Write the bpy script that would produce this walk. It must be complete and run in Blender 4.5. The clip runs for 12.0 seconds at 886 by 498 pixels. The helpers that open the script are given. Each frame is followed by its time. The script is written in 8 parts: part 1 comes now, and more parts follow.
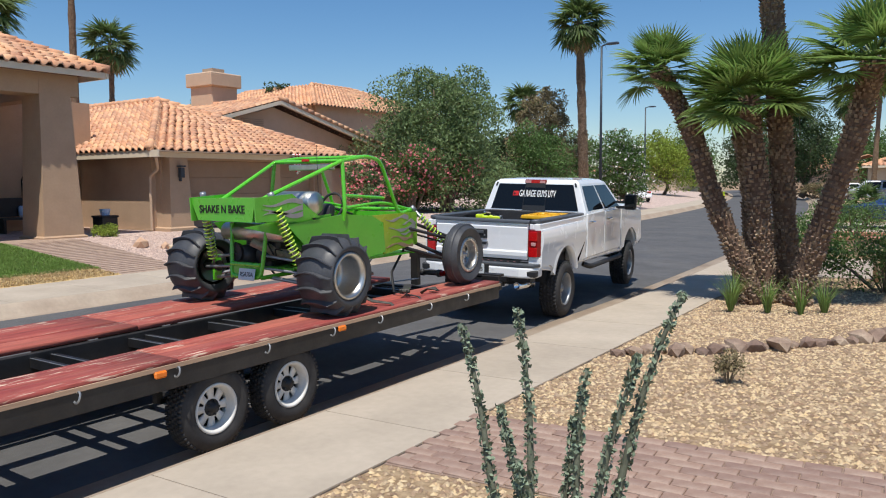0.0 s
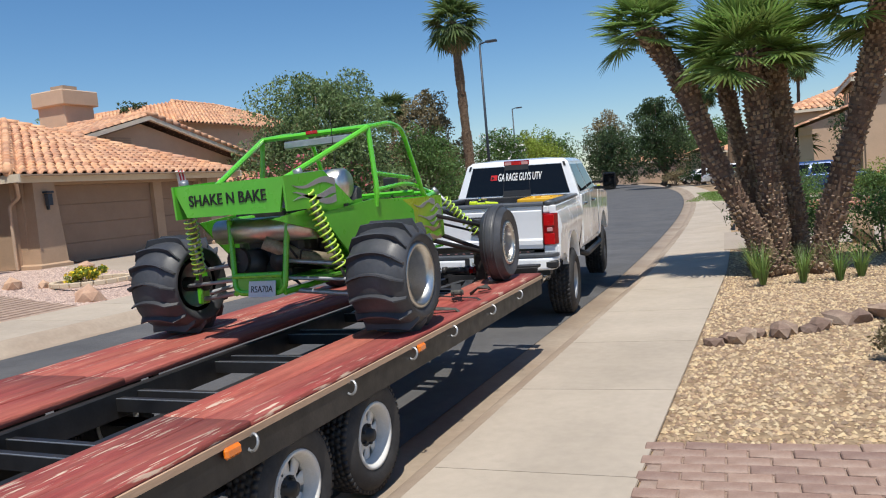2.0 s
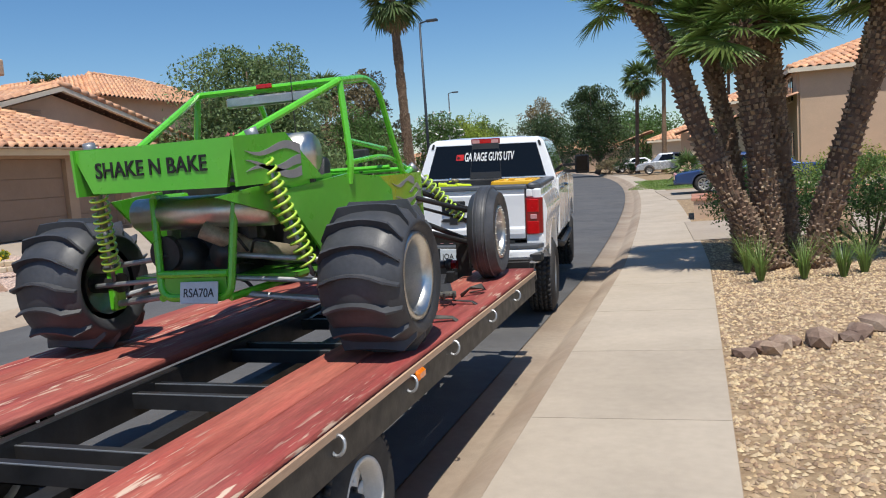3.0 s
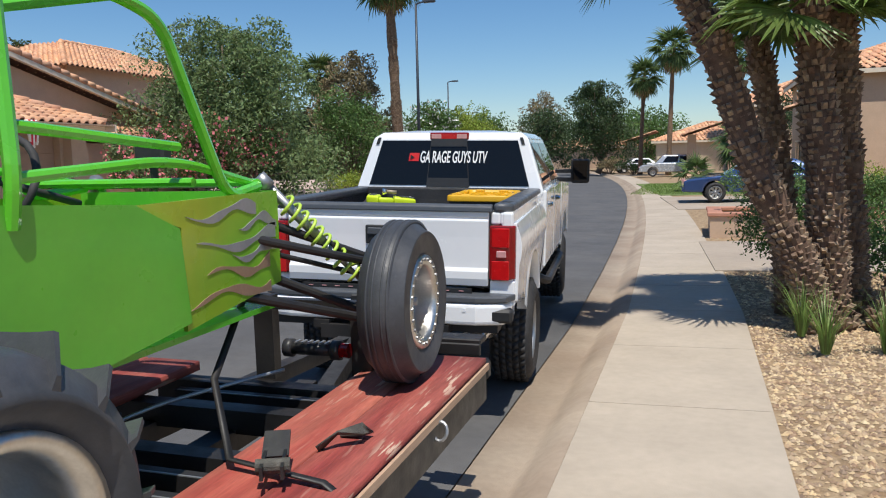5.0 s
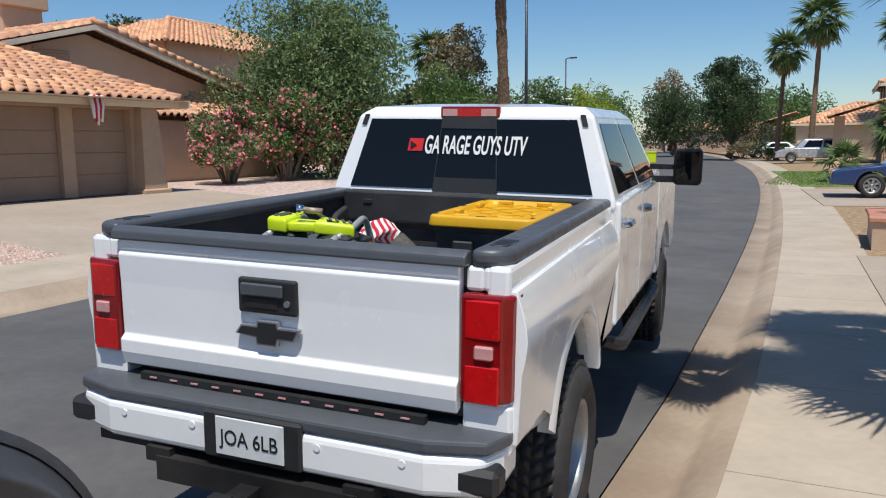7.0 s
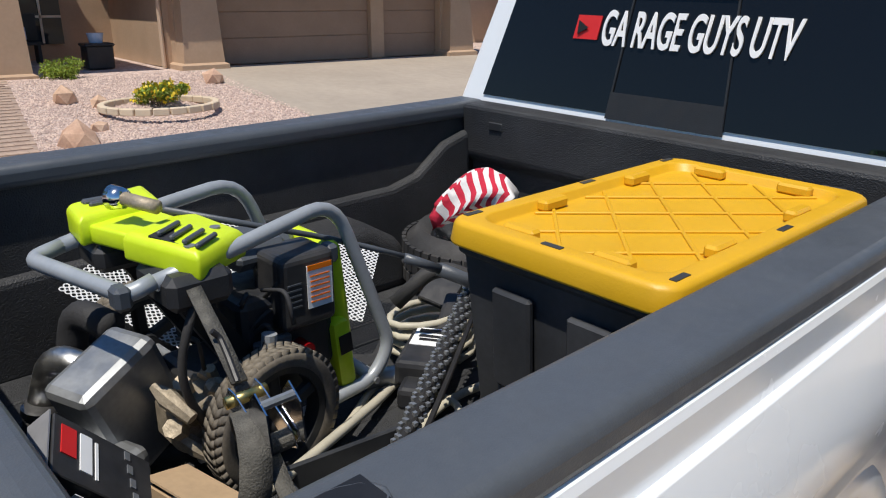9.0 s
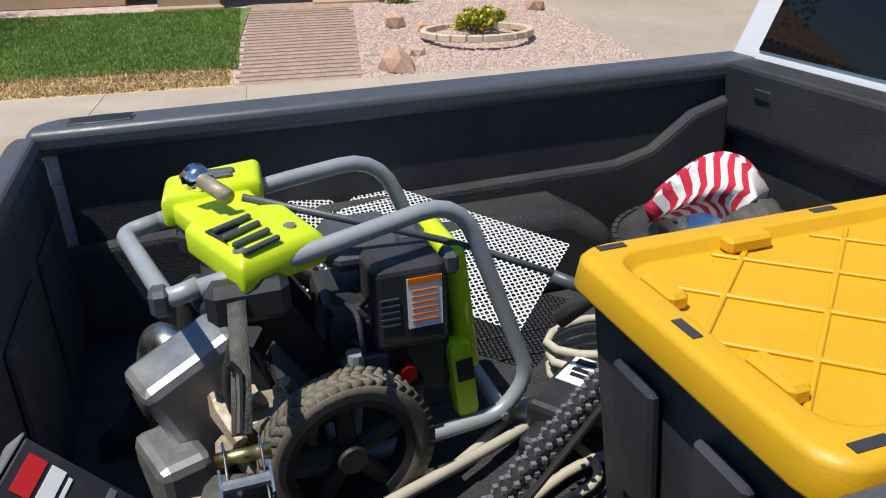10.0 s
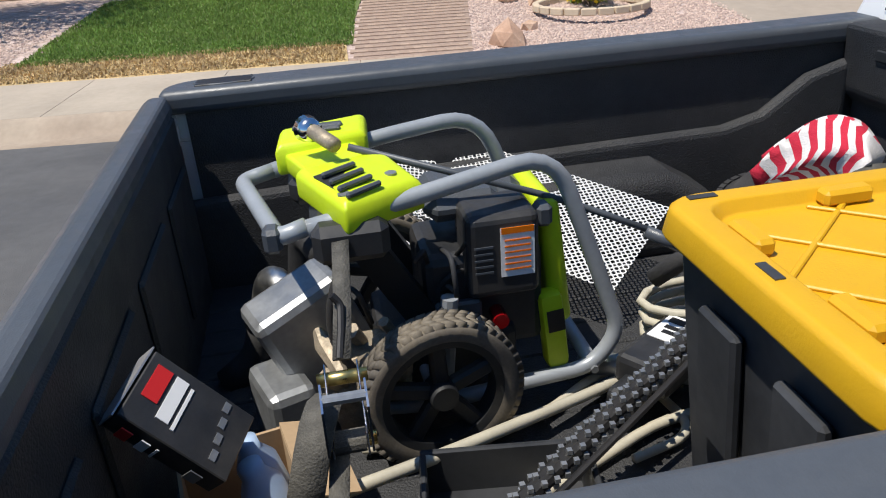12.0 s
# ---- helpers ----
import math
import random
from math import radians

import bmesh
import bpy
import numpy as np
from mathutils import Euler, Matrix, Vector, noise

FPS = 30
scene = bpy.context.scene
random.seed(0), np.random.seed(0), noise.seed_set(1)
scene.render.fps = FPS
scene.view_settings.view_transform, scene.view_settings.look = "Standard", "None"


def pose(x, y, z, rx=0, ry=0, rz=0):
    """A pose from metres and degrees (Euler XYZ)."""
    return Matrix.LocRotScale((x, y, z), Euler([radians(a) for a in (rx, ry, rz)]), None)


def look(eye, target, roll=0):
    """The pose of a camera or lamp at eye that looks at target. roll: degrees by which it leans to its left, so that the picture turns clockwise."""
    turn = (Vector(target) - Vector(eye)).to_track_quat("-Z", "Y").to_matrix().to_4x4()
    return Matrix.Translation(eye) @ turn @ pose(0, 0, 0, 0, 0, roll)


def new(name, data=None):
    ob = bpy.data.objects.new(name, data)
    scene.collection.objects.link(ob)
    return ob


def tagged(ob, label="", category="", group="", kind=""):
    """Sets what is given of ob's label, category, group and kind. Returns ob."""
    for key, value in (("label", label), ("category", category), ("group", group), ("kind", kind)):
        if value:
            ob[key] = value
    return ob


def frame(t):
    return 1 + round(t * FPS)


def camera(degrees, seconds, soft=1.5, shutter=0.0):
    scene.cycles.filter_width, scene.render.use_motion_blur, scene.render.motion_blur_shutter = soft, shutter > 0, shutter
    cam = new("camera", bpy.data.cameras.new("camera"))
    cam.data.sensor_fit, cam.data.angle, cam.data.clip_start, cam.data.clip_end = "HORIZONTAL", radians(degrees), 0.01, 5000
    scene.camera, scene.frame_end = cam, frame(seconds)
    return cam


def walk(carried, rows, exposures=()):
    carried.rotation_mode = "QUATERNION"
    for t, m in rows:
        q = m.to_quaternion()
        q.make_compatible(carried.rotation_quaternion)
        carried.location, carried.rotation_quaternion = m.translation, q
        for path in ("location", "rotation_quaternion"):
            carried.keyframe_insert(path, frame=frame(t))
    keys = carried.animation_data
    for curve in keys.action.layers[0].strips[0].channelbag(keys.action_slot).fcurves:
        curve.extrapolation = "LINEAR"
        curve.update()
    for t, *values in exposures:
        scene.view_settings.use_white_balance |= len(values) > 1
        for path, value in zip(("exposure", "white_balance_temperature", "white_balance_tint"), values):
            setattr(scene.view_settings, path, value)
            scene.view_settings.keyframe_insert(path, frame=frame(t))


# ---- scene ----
cam = camera(60.3, 12.0, soft=1.1)
PATH = [
    (0, (0.620, 1.839, 2.109), (-0.606, 3.655, 1.918), -0.49),
    (0.5, (0.051, 1.972, 2.049), (-1.124, 3.824, 1.873), -1.57),
    (1, (-0.605, 2.165, 1.958), (-1.706, 4.063, 1.799), -2.96),
    (1.5, (-1.285, 2.310, 1.882), (-2.284, 4.265, 1.727), -4.27),
    (2, (-1.943, 2.609, 1.786), (-2.826, 4.617, 1.619), -5.01),
    (2.5, (-2.488, 3.055, 1.762), (-3.266, 5.104, 1.567), -4.87),
    (3, (-2.863, 3.722, 1.745), (-3.559, 5.797, 1.522), -4.00),
    (3.2, (-2.967, 3.985, 1.770), (-3.638, 6.068, 1.543), -3.59),
    (4.8, (-3.225, 6.253, 1.855), (-3.895, 8.335, 1.608), -1.70),
    (5, (-3.222, 6.582, 1.860), (-3.910, 8.656, 1.609), -1.31),
    (5.5, (-3.216, 7.331, 1.873), (-3.966, 9.384, 1.611), -0.56),
    (6, (-3.265, 8.027, 1.877), (-4.087, 10.050, 1.600), -0.25),
    (6.5, (-3.328, 8.751, 1.871), (-4.236, 10.735, 1.585), -0.25),
    (6.7, (-3.382, 9.059, 1.905), (-4.327, 11.023, 1.613), -0.41),
    (8.3, (-3.848, 11.064, 1.932), (-5.220, 12.716, 1.454), -0.35),
    (8.5, (-3.905, 11.305, 1.973), (-5.366, 12.856, 1.425), -0.34),
    (9, (-4.010, 11.784, 2.000), (-5.674, 13.050, 1.320), -0.08),
    (9.5, (-4.149, 12.108, 1.991), (-5.999, 12.998, 1.201), -0.46),
    (10, (-4.224, 12.293, 2.028), (-6.202, 12.727, 1.168), -1.48),
    (10.5, (-4.236, 12.488, 2.026), (-6.240, 12.513, 1.119), -2.25),
    (11, (-4.224, 12.605, 2.030), (-6.205, 12.441, 1.086), -3.14),
    (11.5, (-4.206, 12.563, 2.030), (-6.194, 12.438, 1.094), -3.95),
    (12, (-4.148, 12.304, 2.002), (-6.150, 12.427, 1.097), -3.47),
]
walk(cam, [(t, look(eye, target, roll)) for t, eye, target, roll in PATH],
     exposures=[(0.0, 0.0), (5.0, 0.0), (6.5, -0.05), (8.5, -0.12), (9.5, 0.0), (12.0, 0.08)])

# ---- light ----
SUN = Vector((0.18, -0.36, 1.0)).normalized()
scene.view_settings.exposure = 0.0
world = bpy.data.worlds.new("world")
scene.world = world
world.use_nodes = True
wn = world.node_tree.nodes
sky = wn.new("ShaderNodeTexSky")
sky.sky_type, sky.sun_disc = "NISHITA", False
sky.sun_elevation = math.asin(SUN.z)
sky.sun_rotation = math.atan2(SUN.x, SUN.y)
sky.air_density, sky.dust_density, sky.ozone_density = 1.0, 0.3, 4.5
wn["Background"].inputs["Strength"].default_value = 0.115
clear = wn.new("ShaderNodeHueSaturation")
clear.inputs["Saturation"].default_value = 1.2
world.node_tree.links.new(sky.outputs["Color"], clear.inputs["Color"])
world.node_tree.links.new(clear.outputs["Color"], wn["Background"].inputs["Color"])
sun_data = bpy.data.lights.new("sun", "SUN")
sun_data.energy, sun_data.angle, sun_data.color = 4.8, radians(0.53), (1.0, 0.95, 0.86)
sun = new("sun", sun_data)
sun.matrix_world = look(SUN * 50, (0, 0, 0))


# ---- materials ----
def mat(name, colour, rough=0.6, metal=0.0, vary=0.15, scale=6.0, bump=0.0, bump_scale=60.0, second=None, amount=0.5,
        coat=0.0, per=0.0, stretch=(1, 1, 1), stain=0.0, thin=0.0, worn=None):
    """A surface with grain and stains: vary drives lightness, second is a colour mixed in by patches, per varies it from piece to piece."""
    m = bpy.data.materials.new(name)
    m.use_nodes = True
    n, l = m.node_tree.nodes, m.node_tree.links
    b = n["Principled BSDF"]
    b.inputs["Roughness"].default_value, b.inputs["Metallic"].default_value = rough, metal
    b.inputs["Coat Weight"].default_value = coat
    b.inputs["Coat Roughness"].default_value = 0.05
    tc = n.new("ShaderNodeTexCoord")
    mp = n.new("ShaderNodeMapping")
    mp.inputs["Scale"].default_value = stretch
    l.new(tc.outputs["Object"], mp.inputs["Vector"])

    def noise_at(s, detail=6.0):
        t = n.new("ShaderNodeTexNoise")
        t.inputs["Scale"].default_value, t.inputs["Detail"].default_value = s, detail
        l.new(mp.outputs["Vector"], t.inputs["Vector"])
        return t.outputs["Fac"]

    def mixed(fac, a, b2, kind="MIX"):
        x = n.new("ShaderNodeMix")
        x.data_type, x.blend_type = "RGBA", kind
        for sock, v in ((x.inputs["Factor"], fac), (x.inputs["A"], a), (x.inputs["B"], b2)):
            if isinstance(v, (int, float)):
                sock.default_value = v
            elif isinstance(v, tuple):
                sock.default_value = (*v[:3], 1)
            else:
                l.new(v, sock)
        return x.outputs["Result"]

    def ramp(v, lo, hi, out_lo=0.0, out_hi=1.0):
        r = n.new("ShaderNodeMapRange")
        r.inputs["From Min"].default_value, r.inputs["From Max"].default_value = lo, hi
        r.inputs["To Min"].default_value, r.inputs["To Max"].default_value = out_lo, out_hi
        l.new(v, r.inputs["Value"])
        return r.outputs["Result"]

    col = tuple(colour)
    if second:
        col = mixed(ramp(noise_at(scale * 0.45), 0.5 - 0.16, 0.5 + 0.16, 0.0, amount * 2 if amount < 0.5 else 1.0), col, tuple(second))
    if vary:
        grey = n.new("ShaderNodeCombineColor")
        f = ramp(noise_at(scale), 0.25, 0.75, 1 - vary, 1 + vary)
        f2 = ramp(noise_at(scale * 9, 3.0), 0.25, 0.75, 1 - vary * 0.6, 1 + vary * 0.6)
        mu = n.new("ShaderNodeMath")
        mu.operation = "MULTIPLY"
        l.new(f, mu.inputs[0]), l.new(f2, mu.inputs[1])
        for c in ("Red", "Green", "Blue"):
            l.new(mu.outputs[0], grey.inputs[c])
        col = mixed(1.0, col, grey.outputs["Color"], "MULTIPLY")
    if per:
        info = n.new("ShaderNodeObjectInfo")
        geo = n.new("ShaderNodeNewGeometry")
        add = n.new("ShaderNodeMath")
        add.operation = "ADD"
        l.new(info.outputs["Random"], add.inputs[0]), l.new(geo.outputs["Random Per Island"], add.inputs[1])
        fr = n.new("ShaderNodeMath")
        fr.operation = "FRACT"
        l.new(add.outputs[0], fr.inputs[0])
        hsv = n.new("ShaderNodeHueSaturation")
        l.new(ramp(fr.outputs[0], 0, 1, 1 - per, 1 + per), hsv.inputs["Value"])
        l.new(ramp(fr.outputs[0], 0, 1, 0.5 - per * 0.03, 0.5 + per * 0.03), hsv.inputs["Hue"])
        if isinstance(col, tuple):
            hsv.inputs["Color"].default_value = (*col[:3], 1)
        else:
            l.new(col, hsv.inputs["Color"])
        col = hsv.outputs["Color"]
    if worn:
        streak = ramp(noise_at(scale * 3.0, 4.0), 0.56, 0.62)
        where = ramp(noise_at(scale * 0.3, 3.0), 0.5, 0.62)
        both = n.new("ShaderNodeMath")
        both.operation = "MULTIPLY"
        l.new(streak, both.inputs[0]), l.new(where, both.inputs[1])
        col = mixed(both.outputs[0], col, tuple(worn))
    if stain:
        col = mixed(ramp(noise_at(scale * 0.18, 8.0), 0.52, 0.7, 0.0, stain), col, (0.1, 0.085, 0.07))
    if isinstance(col, tuple):
        b.inputs["Base Color"].default_value = (*col[:3], 1)
    else:
        l.new(col, b.inputs["Base Color"])
    if rough > 0.12:
        l.new(ramp(noise_at(scale * 2.3, 4.0), 0.3, 0.7, max(0.03, rough - 0.09), min(1.0, rough + 0.09)), b.inputs["Roughness"])
    if bump:
        bp = n.new("ShaderNodeBump")
        bp.inputs["Strength"].default_value, bp.inputs["Distance"].default_value = min(1.0, bump), 0.01
        l.new(noise_at(bump_scale, 5.0), bp.inputs["Height"])
        l.new(bp.outputs["Normal"], b.inputs["Normal"])
    if thin:
        tr, mx = n.new("ShaderNodeBsdfTranslucent"), n.new("ShaderNodeMixShader")
        mx.inputs["Fac"].default_value = thin
        if isinstance(col, tuple):
            tr.inputs["Color"].default_value = (*col[:3], 1)
        else:
            l.new(col, tr.inputs["Color"])
        l.new(b.outputs["BSDF"], mx.inputs[1]), l.new(tr.outputs["BSDF"], mx.inputs[2])
        l.new(mx.outputs["Shader"], n["Material Output"].inputs["Surface"])
    return m


def glass(name, colour=(0.006, 0.007, 0.009), rough=0.02):
    """Dark tinted glass, seen from outside."""
    m = bpy.data.materials.new(name)
    m.use_nodes = True
    b = m.node_tree.nodes["Principled BSDF"]
    b.inputs["Base Color"].default_value = (*colour, 1)
    b.inputs["Roughness"].default_value = rough
    b.inputs["Specular IOR Level"].default_value = 0.3
    return m


M = dict(
    asphalt=mat("asphalt", (0.083, 0.083, 0.086), 0.85, vary=0.16, scale=1.3, bump=0.5, bump_scale=140, second=(0.115, 0.112, 0.11), amount=0.4),
    concrete=mat("concrete", (0.46, 0.39, 0.31), 0.9, vary=0.09, scale=1.6, bump=0.2, bump_scale=120, second=(0.38, 0.32, 0.25), amount=0.35, per=0.04),
    gutter=mat("gutter_concrete", (0.41, 0.33, 0.25), 0.9, vary=0.12, scale=2.0, bump=0.2, bump_scale=120, second=(0.3, 0.22, 0.16), amount=0.4),
    drive=mat("drive_concrete", (0.38, 0.315, 0.25), 0.9, vary=0.1, scale=0.8, bump=0.2, bump_scale=120, second=(0.36, 0.3, 0.24), amount=0.3),
    # tan grit, toned down so gaps between the pebbles look shaded
    dirt=mat("tan_grit", (0.24, 0.155, 0.085), 0.95, vary=0.3, scale=18, bump=0.8, bump_scale=70, second=(0.38, 0.28, 0.17)),
    pebble=mat("tan_pebble", (0.43, 0.29, 0.17), 0.85, vary=0.12, scale=30, per=0.48, second=(0.46, 0.35, 0.23)),
    pink_grit=mat("pink_grit", (0.42, 0.31, 0.255), 0.95, vary=0.3, scale=14, bump=0.8, bump_scale=60, second=(0.6, 0.47, 0.42)),
    pink_pebble=mat("pink_pebble", (0.5, 0.37, 0.31), 0.85, vary=0.1, scale=30, per=0.3),
    brick=mat("paver", (0.3, 0.185, 0.14), 0.85, vary=0.16, scale=9, bump=0.4, bump_scale=90, per=0.16, second=(0.36, 0.27, 0.22), amount=0.45),
    paver_tan=mat("tan_paver", (0.4, 0.285, 0.215), 0.88, vary=0.14, scale=9, bump=0.3, bump_scale=90, per=0.1),
    mortar=mat("sand_joint", (0.33, 0.24, 0.19), 0.95, vary=0.2, scale=20, bump=0.3),
    rock=mat("brown_rock", (0.22, 0.14, 0.105), 0.9, vary=0.25, scale=7, bump=0.8, bump_scale=30, per=0.35, second=(0.33, 0.25, 0.19)),
    pink_rock=mat("pink_rock", (0.5, 0.3, 0.2), 0.9, vary=0.2, scale=4, bump=0.8, bump_scale=18, per=0.2, second=(0.6, 0.42, 0.3)),
    stucco=mat("tan_stucco", (0.47, 0.32, 0.21), 0.92, vary=0.06, scale=2.0, bump=0.5, bump_scale=150, second=(0.43, 0.29, 0.19), amount=0.3),
    stucco2=mat("pale_stucco", (0.56, 0.4, 0.28), 0.92, vary=0.06, scale=2.0, bump=0.5, bump_scale=150),
    stucco3=mat("cream_stucco", (0.62, 0.5, 0.36), 0.92, vary=0.06, scale=2.0, bump=0.5, bump_scale=150),
    fascia=mat("fascia_paint", (0.43, 0.31, 0.22), 0.7, vary=0.08, scale=3),
    white_trim=mat("cream_trim", (0.72, 0.62, 0.48), 0.7, vary=0.06, scale=3),
    garage=mat("garage_door_paint", (0.33, 0.215, 0.145), 0.75, vary=0.06, scale=2.5, second=(0.29, 0.19, 0.125), amount=0.3),
    tile=mat("clay_tile", (0.62, 0.31, 0.17), 0.85, vary=0.14, scale=5, bump=0.3, bump_scale=60, per=0.22, second=(0.68, 0.42, 0.27), amount=0.4),
    under=mat("roof_underlay", (0.2, 0.1, 0.06), 0.9, vary=0.1),
    lawn=mat("lawn_soil", (0.15, 0.2, 0.055), 0.95, vary=0.35, scale=3, bump=0.8, bump_scale=90, second=(0.12, 0.17, 0.05)),
    grass=mat("grass_blade", (0.19, 0.29, 0.06), 0.7, vary=0.2, scale=2, per=0.4, thin=0.35),
    dry_grass=mat("dry_grass", (0.5, 0.36, 0.18), 0.8, vary=0.25, scale=3, per=0.35),
    white=mat("white_car_paint", (0.85, 0.865, 0.88), 0.22, vary=0.015, scale=2, coat=0.8),
    black_plastic=mat("black_plastic", (0.018, 0.019, 0.021), 0.55, vary=0.15, scale=8, bump=0.12, bump_scale=300),
    grey_plastic=mat("grey_plastic", (0.075, 0.083, 0.095), 0.4, vary=0.08, scale=8, bump=0.1, bump_scale=300),
    liner=mat("bed_liner", (0.024, 0.025, 0.028), 0.6, vary=0.25, scale=5, bump=0.5, bump_scale=220, second=(0.05, 0.049, 0.048), amount=0.3),
    rubber=mat("black_rubber", (0.025, 0.025, 0.027), 0.75, vary=0.2, scale=9, bump=0.15, bump_scale=150, second=(0.06, 0.055, 0.05), amount=0.3),
    paddle=mat("sand_tyre_rubber", (0.04, 0.044, 0.052), 0.5, vary=0.2, scale=6, bump=0.1, bump_scale=120, second=(0.075, 0.075, 0.08), amount=0.35),
    glass=glass("tinted_glass"),
    pane=glass("house_glass", (0.03, 0.035, 0.04)),
    red_lens=mat("red_lens", (0.5, 0.006, 0.008), 0.2, vary=0.12, scale=20, coat=0.2),
    dark_red_lens=mat("dark_red_lens", (0.22, 0.004, 0.006), 0.15, vary=0.1, scale=20, coat=0.3),
    clear_lens=mat("clear_lens", (0.6, 0.3, 0.3), 0.2, vary=0.1, scale=30, coat=1.0),
    amber=mat("amber_lens", (0.85, 0.2, 0.01), 0.15, vary=0.1, scale=30, coat=1.0),
    chrome=mat("bright_metal", (0.75, 0.75, 0.76), 0.16, 1.0, vary=0.05, scale=12),
    alu=mat("cast_aluminium", (0.66, 0.65, 0.62), 0.38, 1.0, vary=0.12, scale=14, second=(0.5, 0.48, 0.44), amount=0.3),
    white_rim=mat("white_rim_paint", (0.75, 0.74, 0.7), 0.45, vary=0.1, scale=10, second=(0.5, 0.42, 0.33), amount=0.15),
    steel=mat("grey_steel", (0.36, 0.37, 0.38), 0.45, 0.7, vary=0.15, scale=9),
    frame_black=mat("black_steel_paint", (0.01, 0.01, 0.011), 0.5, vary=0.2, scale=5, bump=0.1, second=(0.05, 0.045, 0.042), amount=0.25),
    plank=mat("red_deck_paint", (0.3, 0.052, 0.042), 0.75, vary=0.3, scale=16, bump=0.5, bump_scale=45, second=(0.4, 0.13, 0.09), amount=0.32, stretch=(1, 0.1, 1), per=0.12, worn=(0.6, 0.44, 0.33)),
    bare_wood=mat("worn_wood", (0.45, 0.3, 0.2), 0.85, vary=0.2, scale=20, stretch=(1, 0.1, 1)),
    green=mat("green_sheet_paint", (0.085, 0.46, 0.03), 0.32, vary=0.07, scale=3, coat=0.4, second=(0.15, 0.5, 0.04), amount=0.35),
    green_tube=mat("green_tube_paint", (0.13, 0.58, 0.03), 0.28, vary=0.06, scale=4, coat=0.6),
    lime=mat("lime_spring_paint", (0.5, 0.72, 0.08), 0.35, vary=0.08, scale=8, coat=0.4),
    yellow_fade=mat("yellow_fade_paint", (0.2, 0.47, 0.03), 0.3, vary=0.1, scale=2, coat=0.5, second=(0.46, 0.44, 0.03), amount=0.5),
    silver_flame=mat("silver_flame_paint", (0.4, 0.4, 0.42), 0.4, 0.5, vary=0.1, scale=8),
    orange_flame=mat("copper_flame_paint", (0.44, 0.3, 0.2), 0.4, 0.4, vary=0.1, scale=8),
    black_paint=mat("black_letter_paint", (0.01, 0.01, 0.01), 0.5, vary=0.05),
    white_vinyl=mat("white_vinyl", (0.85, 0.85, 0.85), 0.5, vary=0.02),
    red_vinyl=mat("red_vinyl", (0.65, 0.02, 0.02), 0.5, vary=0.03),
    yellow=mat("yellow_lid_plastic", (0.7, 0.385, 0.01), 0.45, vary=0.05, scale=4, bump=0.06, bump_scale=200, second=(0.6, 0.32, 0.012), amount=0.25),
    tote=mat("black_tote_plastic", (0.028, 0.03, 0.034), 0.5, vary=0.25, scale=7, second=(0.07, 0.07, 0.072), amount=0.25),
    acid=mat("lime_plastic", (0.6, 0.75, 0.015), 0.4, vary=0.05, scale=9),
    washer_grey=mat("grey_tube_paint", (0.34, 0.36, 0.38), 0.42, 0.2, vary=0.08, scale=10),
    engine=mat("engine_black", (0.02, 0.021, 0.024), 0.45, vary=0.2, scale=20, second=(0.06, 0.055, 0.05), amount=0.25),
    dirty_metal=mat("dirty_metal", (0.36, 0.3, 0.22), 0.6, 0.5, vary=0.3, scale=30, bump=0.3),
    tan_rubber=mat("dusty_rubber", (0.2, 0.17, 0.13), 0.85, vary=0.25, scale=20, second=(0.09, 0.08, 0.07)),
    hose=mat("beige_hose", (0.5, 0.46, 0.36), 0.55, vary=0.1, scale=15),
    strap=mat("black_webbing", (0.06, 0.057, 0.05), 0.8, vary=0.3, scale=40, bump=0.4, bump_scale=300, second=(0.14, 0.13, 0.11), amount=0.3),
    silver_strap=mat("checker_webbing", (0.1, 0.1, 0.11), 0.5, vary=0.4, scale=60, second=(0.5, 0.5, 0.52), amount=0.4),
    brass=mat("yellow_zinc", (0.72, 0.55, 0.2), 0.3, 1.0, vary=0.1, scale=20),
    perf=mat("perforated_aluminium", (0.75, 0.75, 0.74), 0.45, 0.15, vary=0.06, scale=8),
    cardboard=mat("cardboard", (0.42, 0.29, 0.17), 0.9, vary=0.1, scale=9),
    cloth_red=mat("red_cloth", (0.55, 0.02, 0.05), 0.95, vary=0.12, scale=25, bump=0.3, bump_scale=200),
    cloth_white=mat("white_cloth", (0.75, 0.72, 0.7), 0.95, vary=0.1, scale=25, bump=0.3, bump_scale=200),
    pale_blue=mat("pale_blue_plastic", (0.42, 0.55, 0.75), 0.4, vary=0.05, scale=9),
    plate=mat("licence_plate", (0.62, 0.66, 0.68), 0.45, vary=0.08, scale=12),
    bark=mat("palm_bark", (0.13, 0.075, 0.045), 0.95, vary=0.35, scale=14, bump=0.9, bump_scale=40, per=0.3, second=(0.22, 0.15, 0.1), amount=0.4),
    stub=mat("palm_leaf_base", (0.2, 0.125, 0.08), 0.9, vary=0.3, scale=20, per=0.4, second=(0.33, 0.25, 0.18), amount=0.35),
    frond=mat("palm_frond", (0.2, 0.3, 0.08), 0.42, vary=0.15, scale=4, per=0.4, thin=0.45),
    frond_far=mat("far_palm_frond", (0.12, 0.18, 0.055), 0.6, vary=0.15, scale=2, per=0.35, thin=0.35),
    dead_frond=mat("dry_frond", (0.36, 0.26, 0.13), 0.8, vary=0.2, scale=4, per=0.35, thin=0.3),
    leaf_olive=mat("olive_leaf", (0.165, 0.235, 0.09), 0.6, vary=0.15, scale=2, per=0.4, thin=0.35),
    leaf_green=mat("green_leaf", (0.11, 0.19, 0.05), 0.6, vary=0.15, scale=2, per=0.45, thin=0.35),
